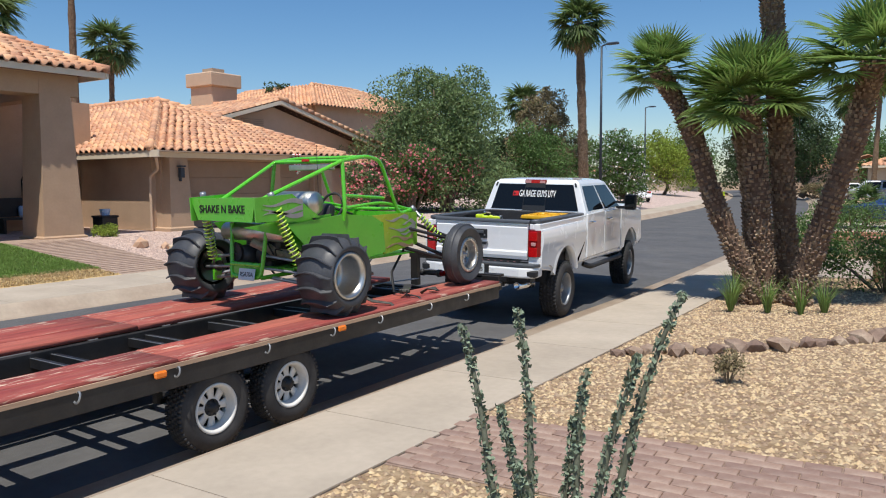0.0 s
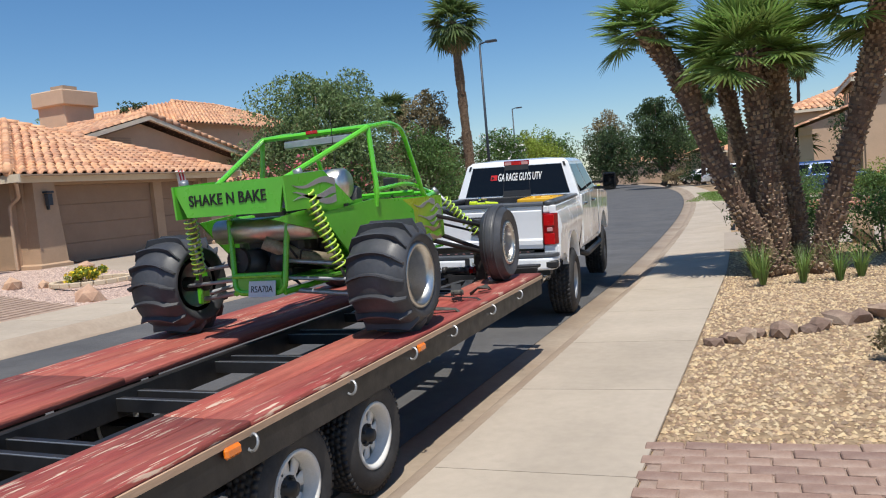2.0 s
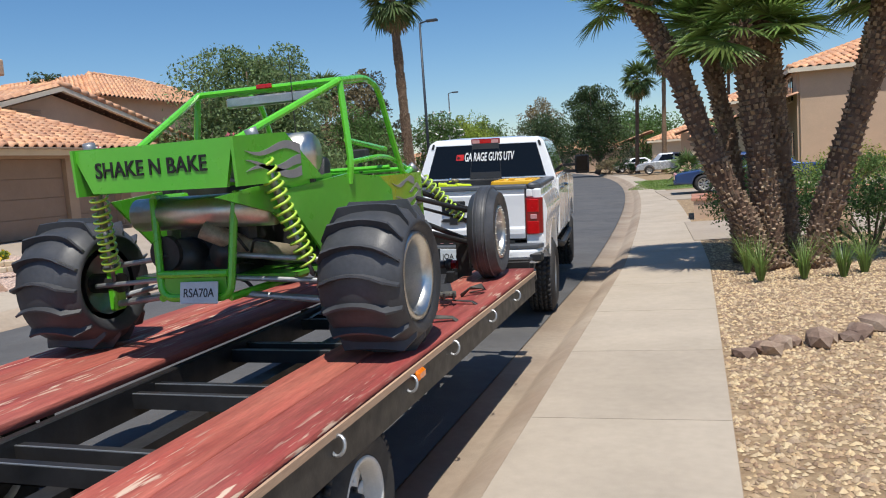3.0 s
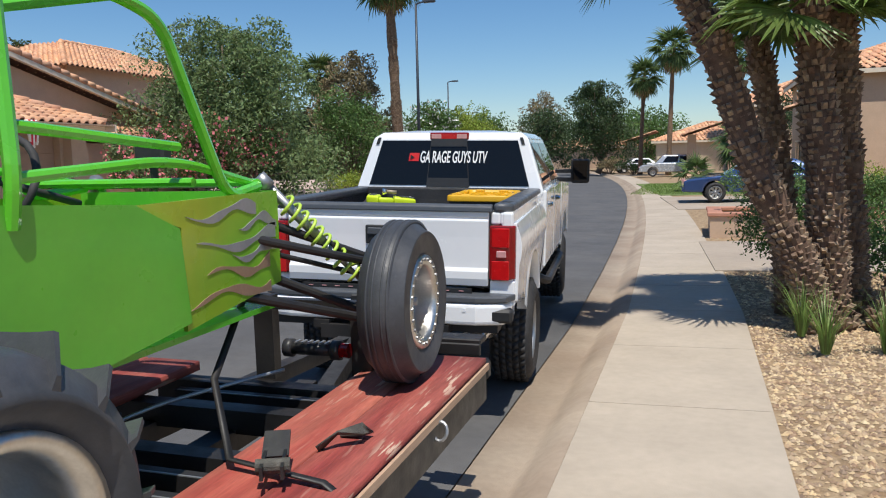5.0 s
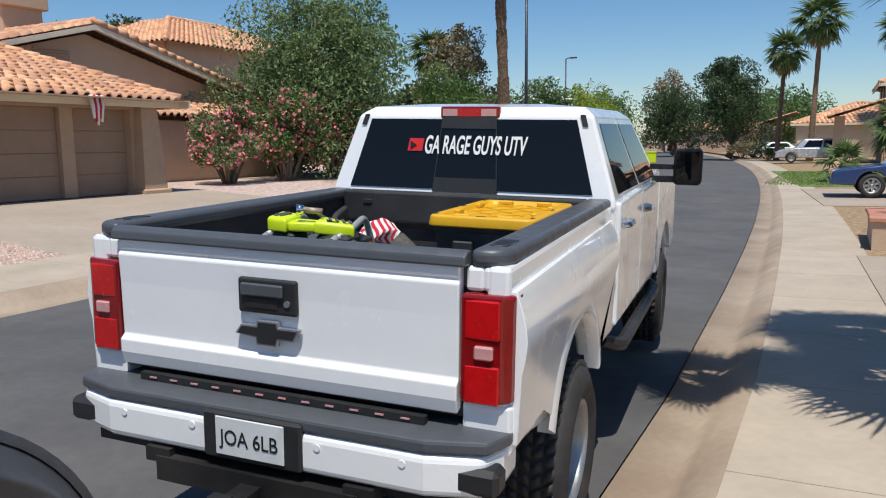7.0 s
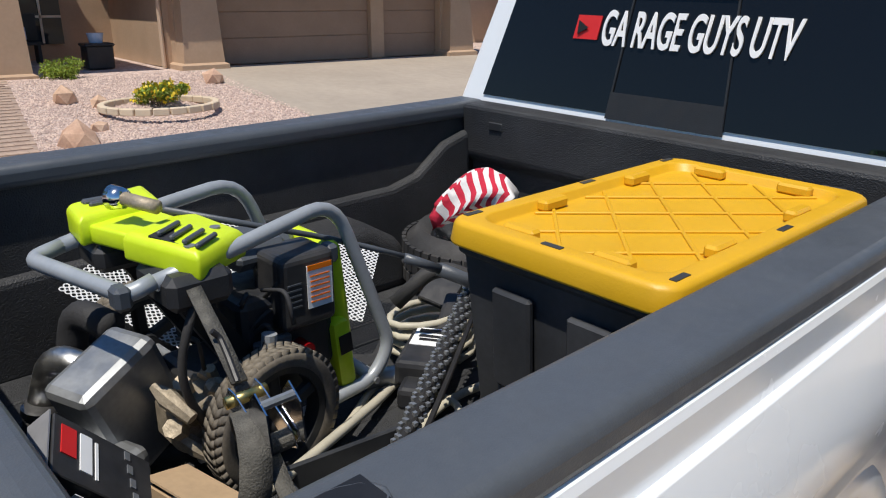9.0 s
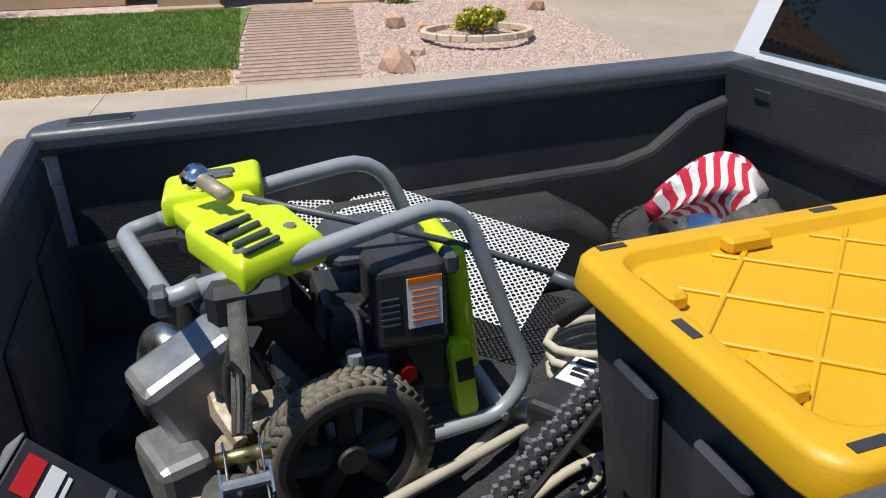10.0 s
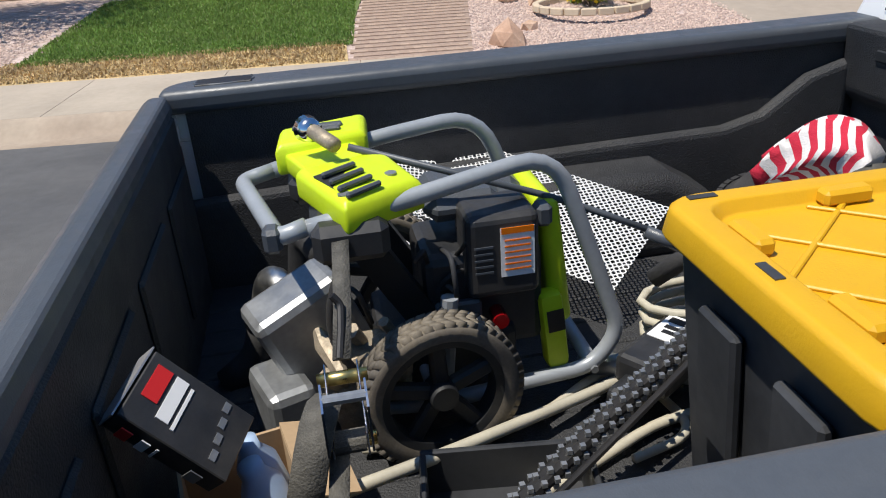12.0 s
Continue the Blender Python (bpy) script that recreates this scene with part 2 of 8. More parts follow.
    leaf_dark=mat("dark_leaf", (0.06, 0.1, 0.036), 0.6, vary=0.15, scale=2, per=0.45, thin=0.3),
    leaf_brown=mat("dry_leaf", (0.2, 0.16, 0.08), 0.7, vary=0.2, scale=2, per=0.4),
    leaf_yellow=mat("yellow_leaf", (0.26, 0.33, 0.045), 0.6, vary=0.15, scale=2, per=0.4, thin=0.35),
    flower_pink=mat("pink_flower", (0.65, 0.18, 0.2), 0.6, vary=0.1, per=0.3),
    flower_yellow=mat("yellow_flower", (0.7, 0.5, 0.02), 0.6, vary=0.1, per=0.3),
    twig=mat("twig", (0.16, 0.12, 0.085), 0.9, vary=0.25, scale=12),
    cactus=mat("grey_green_stem", (0.13, 0.14, 0.1), 0.85, vary=0.25, scale=25, per=0.2),
    cactus_leaf=mat("grey_green_leaf", (0.2, 0.25, 0.17), 0.8, vary=0.2, scale=25, per=0.4),
    blue_car=mat("blue_car_paint", (0.035, 0.075, 0.2), 0.2, 0.3, vary=0.03, scale=2, coat=0.8),
    silver_car=mat("silver_car_paint", (0.5, 0.52, 0.55), 0.25, 0.4, vary=0.03, scale=2, coat=0.8),
    pole=mat("dark_pole_paint", (0.035, 0.045, 0.06), 0.5, vary=0.1, scale=5),
    terracotta=mat("terracotta_coping", (0.5, 0.24, 0.16), 0.85, vary=0.12, scale=7, per=0.1),
)


# ---- building tools ----
UNIT = 1.1                                             # metres to one unit of the site plan below
SITE = Matrix.Diagonal((UNIT, UNIT, UNIT, 1))


def part(name, bm, material, parent=None, label="", smooth=None):
    """One mesh object from a bmesh; smooth is the angle in degrees under which edges are shaded round."""
    me = bpy.data.meshes.new(name)
    if smooth is not None:
        lim = radians(smooth)
        for f in bm.faces:
            f.smooth = True
        for e in bm.edges:
            if len(e.link_faces) == 2 and e.calc_face_angle(0) > lim:
                e.smooth = False
    bm.to_mesh(me)
    bm.free()
    me.materials.append(M[material] if isinstance(material, str) else material)
    ob = new(name, me)
    if parent:
        ob.parent = parent
    else:
        ob.matrix_basis = SITE
    if label:
        tagged(ob, label)
    return ob


def thing(name, m, label, category, group="", kind=""):
    ob = new(name)
    ob.empty_display_size = 0.1
    ob.matrix_basis = SITE @ m
    return tagged(ob, label, category, group, kind)


def box(bm, c, s, m=None, bevel=0.0, seg=1):
    r = bmesh.ops.create_cube(bm, size=1.0)
    vs = r["verts"]
    for v in vs:
        v.co = Vector((v.co.x * s[0], v.co.y * s[1], v.co.z * s[2]))
    if bevel:
        es = list({e for v in vs for e in v.link_edges})
        o = bmesh.ops.bevel(bm, geom=es, offset=bevel, segments=seg, affect="EDGES", profile=0.5)
        vs = list({v for f in o["faces"] for v in f.verts} | {v for v in vs if v.is_valid})
    t = Matrix.Translation(c) @ (m or Matrix.Identity(4))
    for v in vs:
        v.co = t @ v.co
    return vs


def ring(p, axis, r, n, flat=None):
    z = Vector(axis).normalized()
    x = z.orthogonal().normalized() if flat is None else (Vector(flat) - z * z.dot(Vector(flat))).normalized()
    y = z.cross(x)
    return [Vector(p) + (x * math.cos(a) + y * math.sin(a)) * r for a in (2 * math.pi * i / n for i in range(n))]


def skin(bm, loops, closed=True, caps=True):
    """Quads between loops of points of equal length."""
    vs = [[bm.verts.new(p) for p in lp] for lp in loops]
    n = len(vs[0])
    for a, b in zip(vs, vs[1:]):
        for i in range(n if closed else n - 1):
            j = (i + 1) % n
            bm.faces.new((a[i], a[j], b[j], b[i]))
    if caps and closed:
        bm.faces.new(vs[0][::-1])
        bm.faces.new(vs[-1])
    return vs


def tube(bm, pts, r, n=8, caps=True):
    """A round tube through points; r is one radius or one for each point."""
    pts = [Vector(p) for p in pts]
    loops, ref = [], None
    for i, p in enumerate(pts):
        d = (pts[min(i + 1, len(pts) - 1)] - pts[max(i - 1, 0)]).normalized()
        if ref is None:
            ref = d.orthogonal().normalized()
        ref = (ref - d * ref.dot(d)).normalized()
        y = d.cross(ref)
        rr = r[i] if isinstance(r, (list, tuple)) else r
        loops.append([p + (ref * math.cos(a) + y * math.sin(a)) * rr for a in (2 * math.pi * k / n for k in range(n))])
    skin(bm, loops, True, caps)


def bent(pts, r=0.08, n=5):
    """The corners of a path of points rounded off."""
    pts = [Vector(p) for p in pts]
    out = [pts[0]]
    for a, b, c in zip(pts, pts[1:], pts[2:]):
        u, v = (a - b), (c - b)
        k = min(r, u.length * 0.45, v.length * 0.45)
        p, q = b + u.normalized() * k, b + v.normalized() * k
        for i in range(n + 1):
            t = i / n
            out.append(p * (1 - t) ** 2 + b * 2 * t * (1 - t) + q * t * t)
    return out + [pts[-1]]


def lathe(bm, prof, n=32, m=None):
    """A profile of (radius, along) turned about the x axis."""
    m = m or Matrix.Identity(4)
    loops = []
    for r, a in prof:
        loops.append([m @ Vector((a, r * math.cos(t), r * math.sin(t))) for t in (2 * math.pi * i / n for i in range(n))])
    skin(bm, loops, True, False)


def prism(bm, outline, axis, lo, hi, m=None):
    """A flat outline of (u, v) pushed along an axis: x takes (y, z), y takes (x, z), z takes (x, y)."""
    def at(u, v, w):
        p = {"x": (w, u, v), "y": (u, w, v), "z": (u, v, w)}[axis]
        return (m @ Vector(p)) if m else Vector(p)
    a = [bm.verts.new(at(u, v, lo)) for u, v in outline]
    b = [bm.verts.new(at(u, v, hi)) for u, v in outline]
    n = len(a)
    fs = [bm.faces.new(a), bm.faces.new(b[::-1])]
    for i in range(n):
        fs.append(bm.faces.new((a[i], b[i], b[(i + 1) % n], a[(i + 1) % n])))
    bmesh.ops.recalc_face_normals(bm, faces=fs)
    return a + b


def soften(ob, width, seg=2, angle=35):
    """Rounded edges on a part."""
    b = ob.modifiers.new("bevel", "BEVEL")
    b.width, b.segments, b.limit_method, b.angle_limit = width, seg, "ANGLE", radians(angle)
    b.harden_normals = False
    return ob


def made(build, *a, **k):
    bm = bmesh.new()
    build(bm, *a, **k)
    return bm


def boxes(*rows, bevel=0.0):
    bm = bmesh.new()
    for row in rows:
        box(bm, row[0], row[1], row[2] if len(row) > 2 else None, bevel)
    return bm


def tubes(*rows, n=8):
    bm = bmesh.new()
    for pts, r in rows:
        tube(bm, pts, r, n)
    return bm


def lettering(name, text, size, m, material, parent, shear=0.0, squeeze=1.0, depth=0.001, bold=0.0):
    cu = bpy.data.curves.new(name, "FONT")
    cu.body, cu.size, cu.align_x, cu.align_y, cu.shear, cu.extrude, cu.offset = text, size, "CENTER", "CENTER", shear, depth, bold
    tmp = bpy.data.objects.new(name, cu)
    me = bpy.data.meshes.new_from_object(tmp)
    bpy.data.objects.remove(tmp)
    for v in me.vertices:
        v.co.x *= squeeze
    me.name = name
    me.materials.clear()
    me.materials.append(M[material])
    ob = new(name, me)
    ob.parent, ob.matrix_basis = parent, m
    return ob


# ---- ground, street and pavements ----
PAD = 0.55           # floor of the house across the street
SLAB = 1.6           # pavement slab length


def edge_x(y):
    """Kerb-side asphalt edge of the near lane; the street bends away to the left."""
    d = max(0.0, y - 14.0)
    return -4.15 - 0.03 * d - 0.0012 * d * d if d < 110 else -4.15 - 3.3 - 14.52 - (d - 110) * 0.29


def strip(name, ys, offs, zs, material, label, category="", x_of=edge_x, smooth=40):
    bm = bmesh.new()
    loops = [[(x_of(y) + o, y, z) for o, z in zip(offs, zs)] for y in ys]
    skin(bm, loops, False, False)
    ob = part(name, bm, material, smooth=smooth)
    return tagged(ob, label, category or name, kind="structure")


ALONG = [-40, -20, -10, 0, 8, 14] + [14 + 4 * i for i in range(1, 35)]
ground_bm = bmesh.new()
box(ground_bm, (0, 0, -0.35), (1800, 1800, 0.3))
tagged(part("ground", ground_bm, "dirt"), "pale desert ground reaching the horizon", "ground", kind="structure")
ROAD_W = 6.9
strip("road", ALONG, (-ROAD_W, -ROAD_W / 2, 0.0), (-0.06, 0.03, -0.06), "asphalt", "dark worn asphalt street with a slight crown", "road")
strip("kerb_near", ALONG, (0.0, 0.012, 0.3, 0.38, 0.5, 0.575), (-0.1, -0.056, -0.066, 0.0, 0.08, 0.1), "gutter", "stained rolled concrete kerb and gutter beside the street", "kerb")
strip("kerb_far", ALONG, tuple(-ROAD_W - o for o in (0.0, 0.012, 0.3, 0.38, 0.5, 0.575)), (-0.1, -0.056, -0.066, 0.0, 0.08, 0.1), "gutter", "rolled concrete kerb across the street", "kerb")


def slabs(name, o0, o1, z0, z1, y0, y1, label):
    base = strip(name, [y for y in ALONG if y0 - 6 <= y <= y1 + 6], (o0, o1), (z0 - 0.007, z1 - 0.007), "gutter", label, "pavement")
    y = y0
    while y < y1:
        bm = bmesh.new()
        g = 0.004
        top = [(edge_x(y + g) + o0, y + g, z0), (edge_x(y + g) + o1 - 0.004, y + g, z1), (edge_x(y + SLAB - g) + o1 - 0.004, y + SLAB - g, z1), (edge_x(y + SLAB - g) + o0, y + SLAB - g, z0)]
        low = [(a, b, c - 0.06) for a, b, c in top]
        skin(bm, [low, top], True, True)
        p = part("slab", bm, "concrete", base)
        p.modifiers.clear()
        y += SLAB


slabs("pavement_near", 0.576, 1.7, 0.1, 0.122, -9.9, 76, "sunlit pale concrete pavement in tooled slabs")
slabs("pavement_far", -ROAD_W - 2.3, -ROAD_W - 0.576, 0.125, 0.1, -9.9, 76, "pale concrete pavement across the street")

# near yard: gravel beds beside the pavement
yard = strip("yard_near", ALONG, (1.7, 3.2, 6.0, 40.0), (0.105, 0.14, 0.18, 0.25), "dirt", "tan gravel bed beside the pavement", "gravel bed")
# far yard rises to the house pad
def far_x(y):
    return edge_x(y) - ROAD_W - 2.3


strip("yard_far", ALONG, (-70.0, -16.0, -4.8, -3.0, 0.0), (0.6, 0.6, PAD - 0.03, 0.36, 0.1), "pink_grit", "pink decomposed granite front yard", "gravel bed", far_x)


def yard_z(x, y):
    """Height of the far yard."""
    o = x - far_x(y)
    t = [(-70, 0.6), (-16, 0.6), (-4.8, PAD - 0.03), (-3.0, 0.36), (0.0, 0.1)]
    for (a, za), (b, zb) in zip(t, t[1:]):
        if a <= o <= b:
            return za + (zb - za) * (o - a) / (b - a)
    return 0.1


def near_z(x, y):
    o = x - edge_x(y)
    t = [(1.7, 0.105), (3.2, 0.14), (6.0, 0.18), (40, 0.25)]
    for (a, za), (b, zb) in zip(t, t[1:]):
        if a <= o <= b:
            return za + (zb - za) * (o - a) / (b - a)
    return 0.12


def sheet(name, outline, zf, material, label, category, lift=0.012, thick=0.06, n=10):
    """A thin slab laid on sloping ground, from a four-cornered outline."""
    a, b, c, d = [Vector((*p, 0)) for p in outline]
    bm = bmesh.new()
    rows = []
    for i in range(n + 1):
        l, r = a.lerp(d, i / n), b.lerp(c, i / n)
        rows.append([(p.x, p.y, zf(p.x, p.y) + lift) for p in (l.lerp(r, k / n) for k in range(n + 1))])
    skin(bm, rows, False, False)
    g = bmesh.ops.extrude_face_region(bm, geom=bm.faces[:])
    for v in g["geom"]:
        if isinstance(v, bmesh.types.BMVert):
            v.co.z -= thick
    bmesh.ops.recalc_face_normals(bm, faces=bm.faces)
    return tagged(part(name, bm, material, smooth=30), label, category, kind="structure")


sheet("driveway_far", [(-13.36, 16.2), (-13.5, 25.6), (-19.2, 24.2), (-19.2, 15.9)], yard_z, "drive", "wide pale concrete driveway up to the garage", "driveway")
lawn = sheet("lawn", [(-14.3, 6.5), (-14.3, 10.7), (-18.8, 11.0), (-18.8, 6.7)], yard_z, "lawn", "green mown lawn with a dry edge by the pavement", "lawn", 0.02)
sheet("lawn_edge", [(-13.36, 6.2), (-13.36, 10.75), (-14.3, 10.7), (-14.3, 6.5)], yard_z, "dry_grass", "dry straw-coloured grass along the pavement", "lawn", 0.016)
path_far = sheet("path_far", [(-13.36, 10.8), (-13.36, 12.3), (-19.6, 12.9), (-19.6, 11.0)], yard_z, "mortar", "brick path curving up to the house entry", "path", 0.008)
path_near = sheet("path_near", [(-2.44, 5.42), (-2.44, 6.62), (4.0, 6.95), (4.0, 5.75)], near_z, "mortar", "reddish brick path crossing the gravel beds", "path", 0.008)
driveway_near = sheet("driveway_near", [(-2.65, 16.9), (-2.85, 20.6), (14, 21.4), (14, 17.3)], near_z, "drive", "concrete driveway of the neighbouring house", "driveway", 0.014)
sheet("driveway_neighbour", [(-3.4, 29.5), (-4.2, 36.5), (12, 37.5), (12, 30.5)], near_z, "drive", "concrete driveway under the parked blue car", "driveway", 0.014)
sheet("verge_lawn", [(-4.25, 38.0), (-6.2, 52.0), (1, 52.0), (2, 38.0)], near_z, "lawn", "strip of green lawn beyond the driveway", "lawn", 0.014)


# ---- houses ----
def roof_plane(bm, a, b, c, d, step=0.36, roll=0.3, skip=1):
    """Barrel tiles on a roof plane: a, b along the eave, d, c along the top. Rolls run up the slope, stepped course by course."""
    a, b, c, d = map(Vector, (a, b, c, d))
    n = (b - a).cross(d - a).normalized()
    if n.z < 0:
        n = -n
    up = max(2, round(((d - a).length + (c - b).length) / 2 / step))
    for j in range(up):
        t0, t1 = j / up, (j + 1) / up
        l0, r0, l1, r1 = a.lerp(d, t0), b.lerp(c, t0), a.lerp(d, t1), b.lerp(c, t1)
        w = (r0 - l0).length
        k = max(1, round(w / roll))
        for i in range(k):
            p0, p1 = l0.lerp(r0, i / k), l0.lerp(r0, (i + 1) / k)
            # keep the course parallel to the slope within the outline
            q0, q1 = l1.lerp(r1, i / k), l1.lerp(r1, (i + 1) / k)
            rows = []
            for (u, v, h) in ((p0, p1, 0.075), (q0, q1, 0.035)):
                rows.append([u + n * (h * 0.25), u.lerp(v, 0.28) + n * (h + 0.05), u.lerp(v, 0.55) + n * (h + 0.055), u.lerp(v, 0.8) + n * (h * 0.3), v + n * (h * 0.25)])
            rows[0] = [p - (q0 - p0) * 0.06 for p in rows[0]]
            vs = skin(bm, rows, False, False)
            drop = [bm.verts.new(v.co - n * 0.05) for v in vs[0]]
            for e in range(4):
                bm.faces.new((drop[e], drop[e + 1], vs[0][e + 1], vs[0][e]))


def ridge_caps(bm, a, b, r=0.13, step=0.4):
    a, b = Vector(a), Vector(b)
    n = max(2, round((b - a).length / step))
    for i in range(n):
        p, q = a.lerp(b, i / n), a.lerp(b, (i + 1.08) / n)
        tube(bm, [p + Vector((0, 0, 0.075)), q + Vector((0, 0, 0.055))], [r, r * 0.8], 7)


def tile_roof(parent, planes, ridges, step=0.36, roll=0.3):
    bm = bmesh.new()
    for q in planes:
        bm.faces.new([bm.verts.new(Vector(p)) for p in q])
    bmesh.ops.remove_doubles(bm, verts=bm.verts, dist=1e-4)
    part("roof_deck", bm, "under", parent)
    bm = bmesh.new()
    for q in planes:
        q = list(q)
        if len(q) == 3:
            q = [q[0], q[1], q[2], q[2]]
        roof_plane(bm, *q, step=step, roll=roll)
    ob = tagged(part("roof_tiles", bm, "tile", parent, "sunlit orange clay barrel tiles", smooth=50), kind="stuff")
    bm = bmesh.new()
    for a, b in ridges:
        ridge_caps(bm, a, b)
    part("ridge_tiles", bm, "tile", parent, smooth=50)


def wall(parent, name, p, q, z0, z1, t=0.2, material="stucco", label=""):
    p, q = Vector((*p, 0)), Vector((*q, 0))
    d = (q - p)
    m = Matrix.Rotation(math.atan2(d.y, d.x), 4, "Z")
    c = (p + q) / 2
    bm = bmesh.new()
    box(bm, (c.x, c.y, (z0 + z1) / 2), (d.length, t, z1 - z0), m)
    return part(name, bm, material, parent, label)


def pillar(parent, x, y, w, z0, z1, batter=0.12, material="stucco", name="pillar"):
    bm = bmesh.new()
    lo, hi = w / 2 + batter, w / 2
    q = lambda h, z: [(x - h, y - h, z), (x + h, y - h, z), (x + h, y + h, z), (x - h, y + h, z)]
    skin(bm, [q(lo + 0.07, z0), q(lo + 0.07, z0 + 0.12), q(lo, z0 + 0.16), q(hi, z1)])
    return part(name, bm, material, parent)


house = thing("house", Matrix.Identity(4), "single-storey tan stucco house with clay tile roof and double garage", "house")
EZ = 2.93                                              # eave height
gx, gy0, gy1 = -19.4, 15.95, 23.25                        # garage front and its sides
ex, ey0, ey1 = -18.85, 15.35, 23.85                     # eaves
ax, ay, az = -24.6, 19.85, 5.05                         # head of the hip
tile_roof(house, [((ex, ey0, EZ), (ex, ey1, EZ), (ax, ay, az)), ((-40, ey0, EZ), (ex, ey0, EZ), (ax, ay, az), (-40, ay, az)),
                  ((ex, ey1, EZ), (-40, ey1, EZ), (-40, ay, az), (ax, ay, az))],
          [((ex, ey0, EZ), (ax, ay, az)), ((ex, ey1, EZ), (ax, ay, az)), ((ax, ay, az), (-40, ay, az))])
part("fascia", boxes(((ex - 0.03, (ey0 + ey1) / 2, EZ - 0.1), (0.05, ey1 - ey0, 0.2)), ((-29, ey0 + 0.03, EZ - 0.1), (21, 0.05, 0.2)), ((-29, ey1 - 0.03, EZ - 0.1), (21, 0.05, 0.2))), "white_trim", house)
part("soffit", boxes(((-29, (ey0 + ey1) / 2, EZ - 0.03), (21, ey1 - ey0 - 0.12, 0.03))), "fascia", house)
DT = PAD + 2.12                                        # garage door head
wall(house, "front_wall", (gx, gy0), (gx, gy0 + 0.9), PAD, EZ - 0.05, 0.3)
wall(house, "front_wall", (gx, gy1 - 0.75), (gx, gy1), PAD, EZ - 0.05, 0.3)
wall(house, "door_divider", (gx, 20.55), (gx, 20.9), PAD, DT, 0.16)
wall(house, "garage_lintel", (gx, gy0 + 0.9), (gx, gy1 - 0.75), DT, EZ - 0.05, 0.3)
wall(house, "side_wall", (gx - 0.1, gy0), (-23.4, gy0), PAD, EZ - 0.05, 0.25)
wall(house, "side_wall", (gx - 0.1, gy1), (-40, gy1), PAD, EZ - 0.05, 0.25)
wall(house, "porch_wall", (-23.4, gy0 + 0.3), (-23.4, 2.0), PAD, 4.6, 0.25)
for a, b in ((gy0 + 0.9, 20.55), (20.9, gy1 - 0.75)):
    d = part("garage_door", boxes(((gx - 0.1, (a + b) / 2, (PAD + DT) / 2), (0.05, b - a, DT - PAD))), "garage", house, "closed tan sectional garage door")
    for k in range(4):
        h = (DT - PAD) / 4
        part("door_panel", boxes(((gx - 0.07, (a + b) / 2, PAD + h * (k + 0.5)), (0.03, b - a - 0.02, h - 0.012)), bevel=0.005), "garage", d)
pillar(house, gx + 0.18, gy0 + 0.4, 0.62, PAD - 0.05, EZ - 0.1, 0.1)
pillar(house, gx + 0.15, gy1 - 0.35, 0.5, PAD - 0.05, EZ - 0.1, 0.12)
# entry tower
for y in (9.9, 12.75):
    pillar(house, -19.5, y, 0.8, PAD - 0.1, 4.8, 0.14, name="entry_column")
part("entry_beam", boxes(((-19.5, 11.3, 4.55), (0.8, 4.2, 0.55)), ((-21.4, 9.5, 4.55), (4.0, 0.8, 0.55)), ((-21.4, 13.1, 4.55), (4.0, 0.5, 0.55))), "stucco", house)
tile_roof(house, [((-18.6, 8.4, 4.95), (-18.6, 14.0, 4.95), (-21.8, 11.2, 6.3)), ((-23.6, 8.4, 4.95), (-18.6, 8.4, 4.95), (-21.8, 11.2, 6.3), (-23.6, 11.2, 6.3)),
                  ((-18.6, 14.0, 4.95), (-23.6, 14.0, 4.95), (-23.6, 11.2, 6.3), (-21.8, 11.2, 6.3))],
          [((-18.6, 8.4, 4.95), (-21.8, 11.2, 6.3)), ((-18.6, 14.0, 4.95), (-21.8, 11.2, 6.3))])
part("entry_fascia", boxes(((-18.66, 11.2, 4.86), (0.06, 5.6, 0.16)), ((-21.1, 13.96, 4.86), (5.0, 0.06, 0.16))), "white_trim", house)
# main body of the house beyond the porch
wall(house, "front_wall", (-20.5, -6.0), (-20.5, 8.6), PAD, 3.3, 0.25)
tile_roof(house, [((-20.0, -7, 3.25), (-20.0, 8.6, 3.25), (-25, 8.6, 5.4), (-25, -7, 5.4))], [((-25, -7, 5.4), (-25, 8.6, 5.4))])
win = part("entry_window", made(prism, [(13.9, PAD + 0.35), (14.75, PAD + 0.35), (14.75, 2.1), (14.6, 2.45), (14.32, 2.6), (14.05, 2.45), (13.9, 2.1)], "x", -23.28, -23.2), "pane", house, "arched window with white mullions")
part("mullion", boxes(((-23.17, 14.32, 1.75), (0.03, 0.05, 1.65)), ((-23.17, 14.32, 1.5), (0.03, 0.85, 0.05)), ((-23.17, 14.32, 2.05), (0.03, 0.85, 0.05))), "white_trim", win)
# carriage lamp and downpipe on the garage corner
lamp = part("wall_lantern", boxes(((gx + 0.62, gy0 + 0.4, 2.28), (0.14, 0.14, 0.3)), ((gx + 0.62, gy0 + 0.4, 2.47), (0.2, 0.2, 0.05)), ((gx + 0.55, gy0 + 0.4, 2.08), (0.12, 0.05, 0.12)), bevel=0.01), "pole", house)
part("downpipe", tubes((bent([(ex + 0.05, ey0 + 0.15, EZ - 0.2), (ex - 0.3, ey0 + 0.45, EZ - 0.55), (gx - 0.1, gy0 - 0.18, EZ - 0.75), (gx - 0.1, gy0 - 0.18, PAD)], 0.1), 0.045)), "stucco2", house)

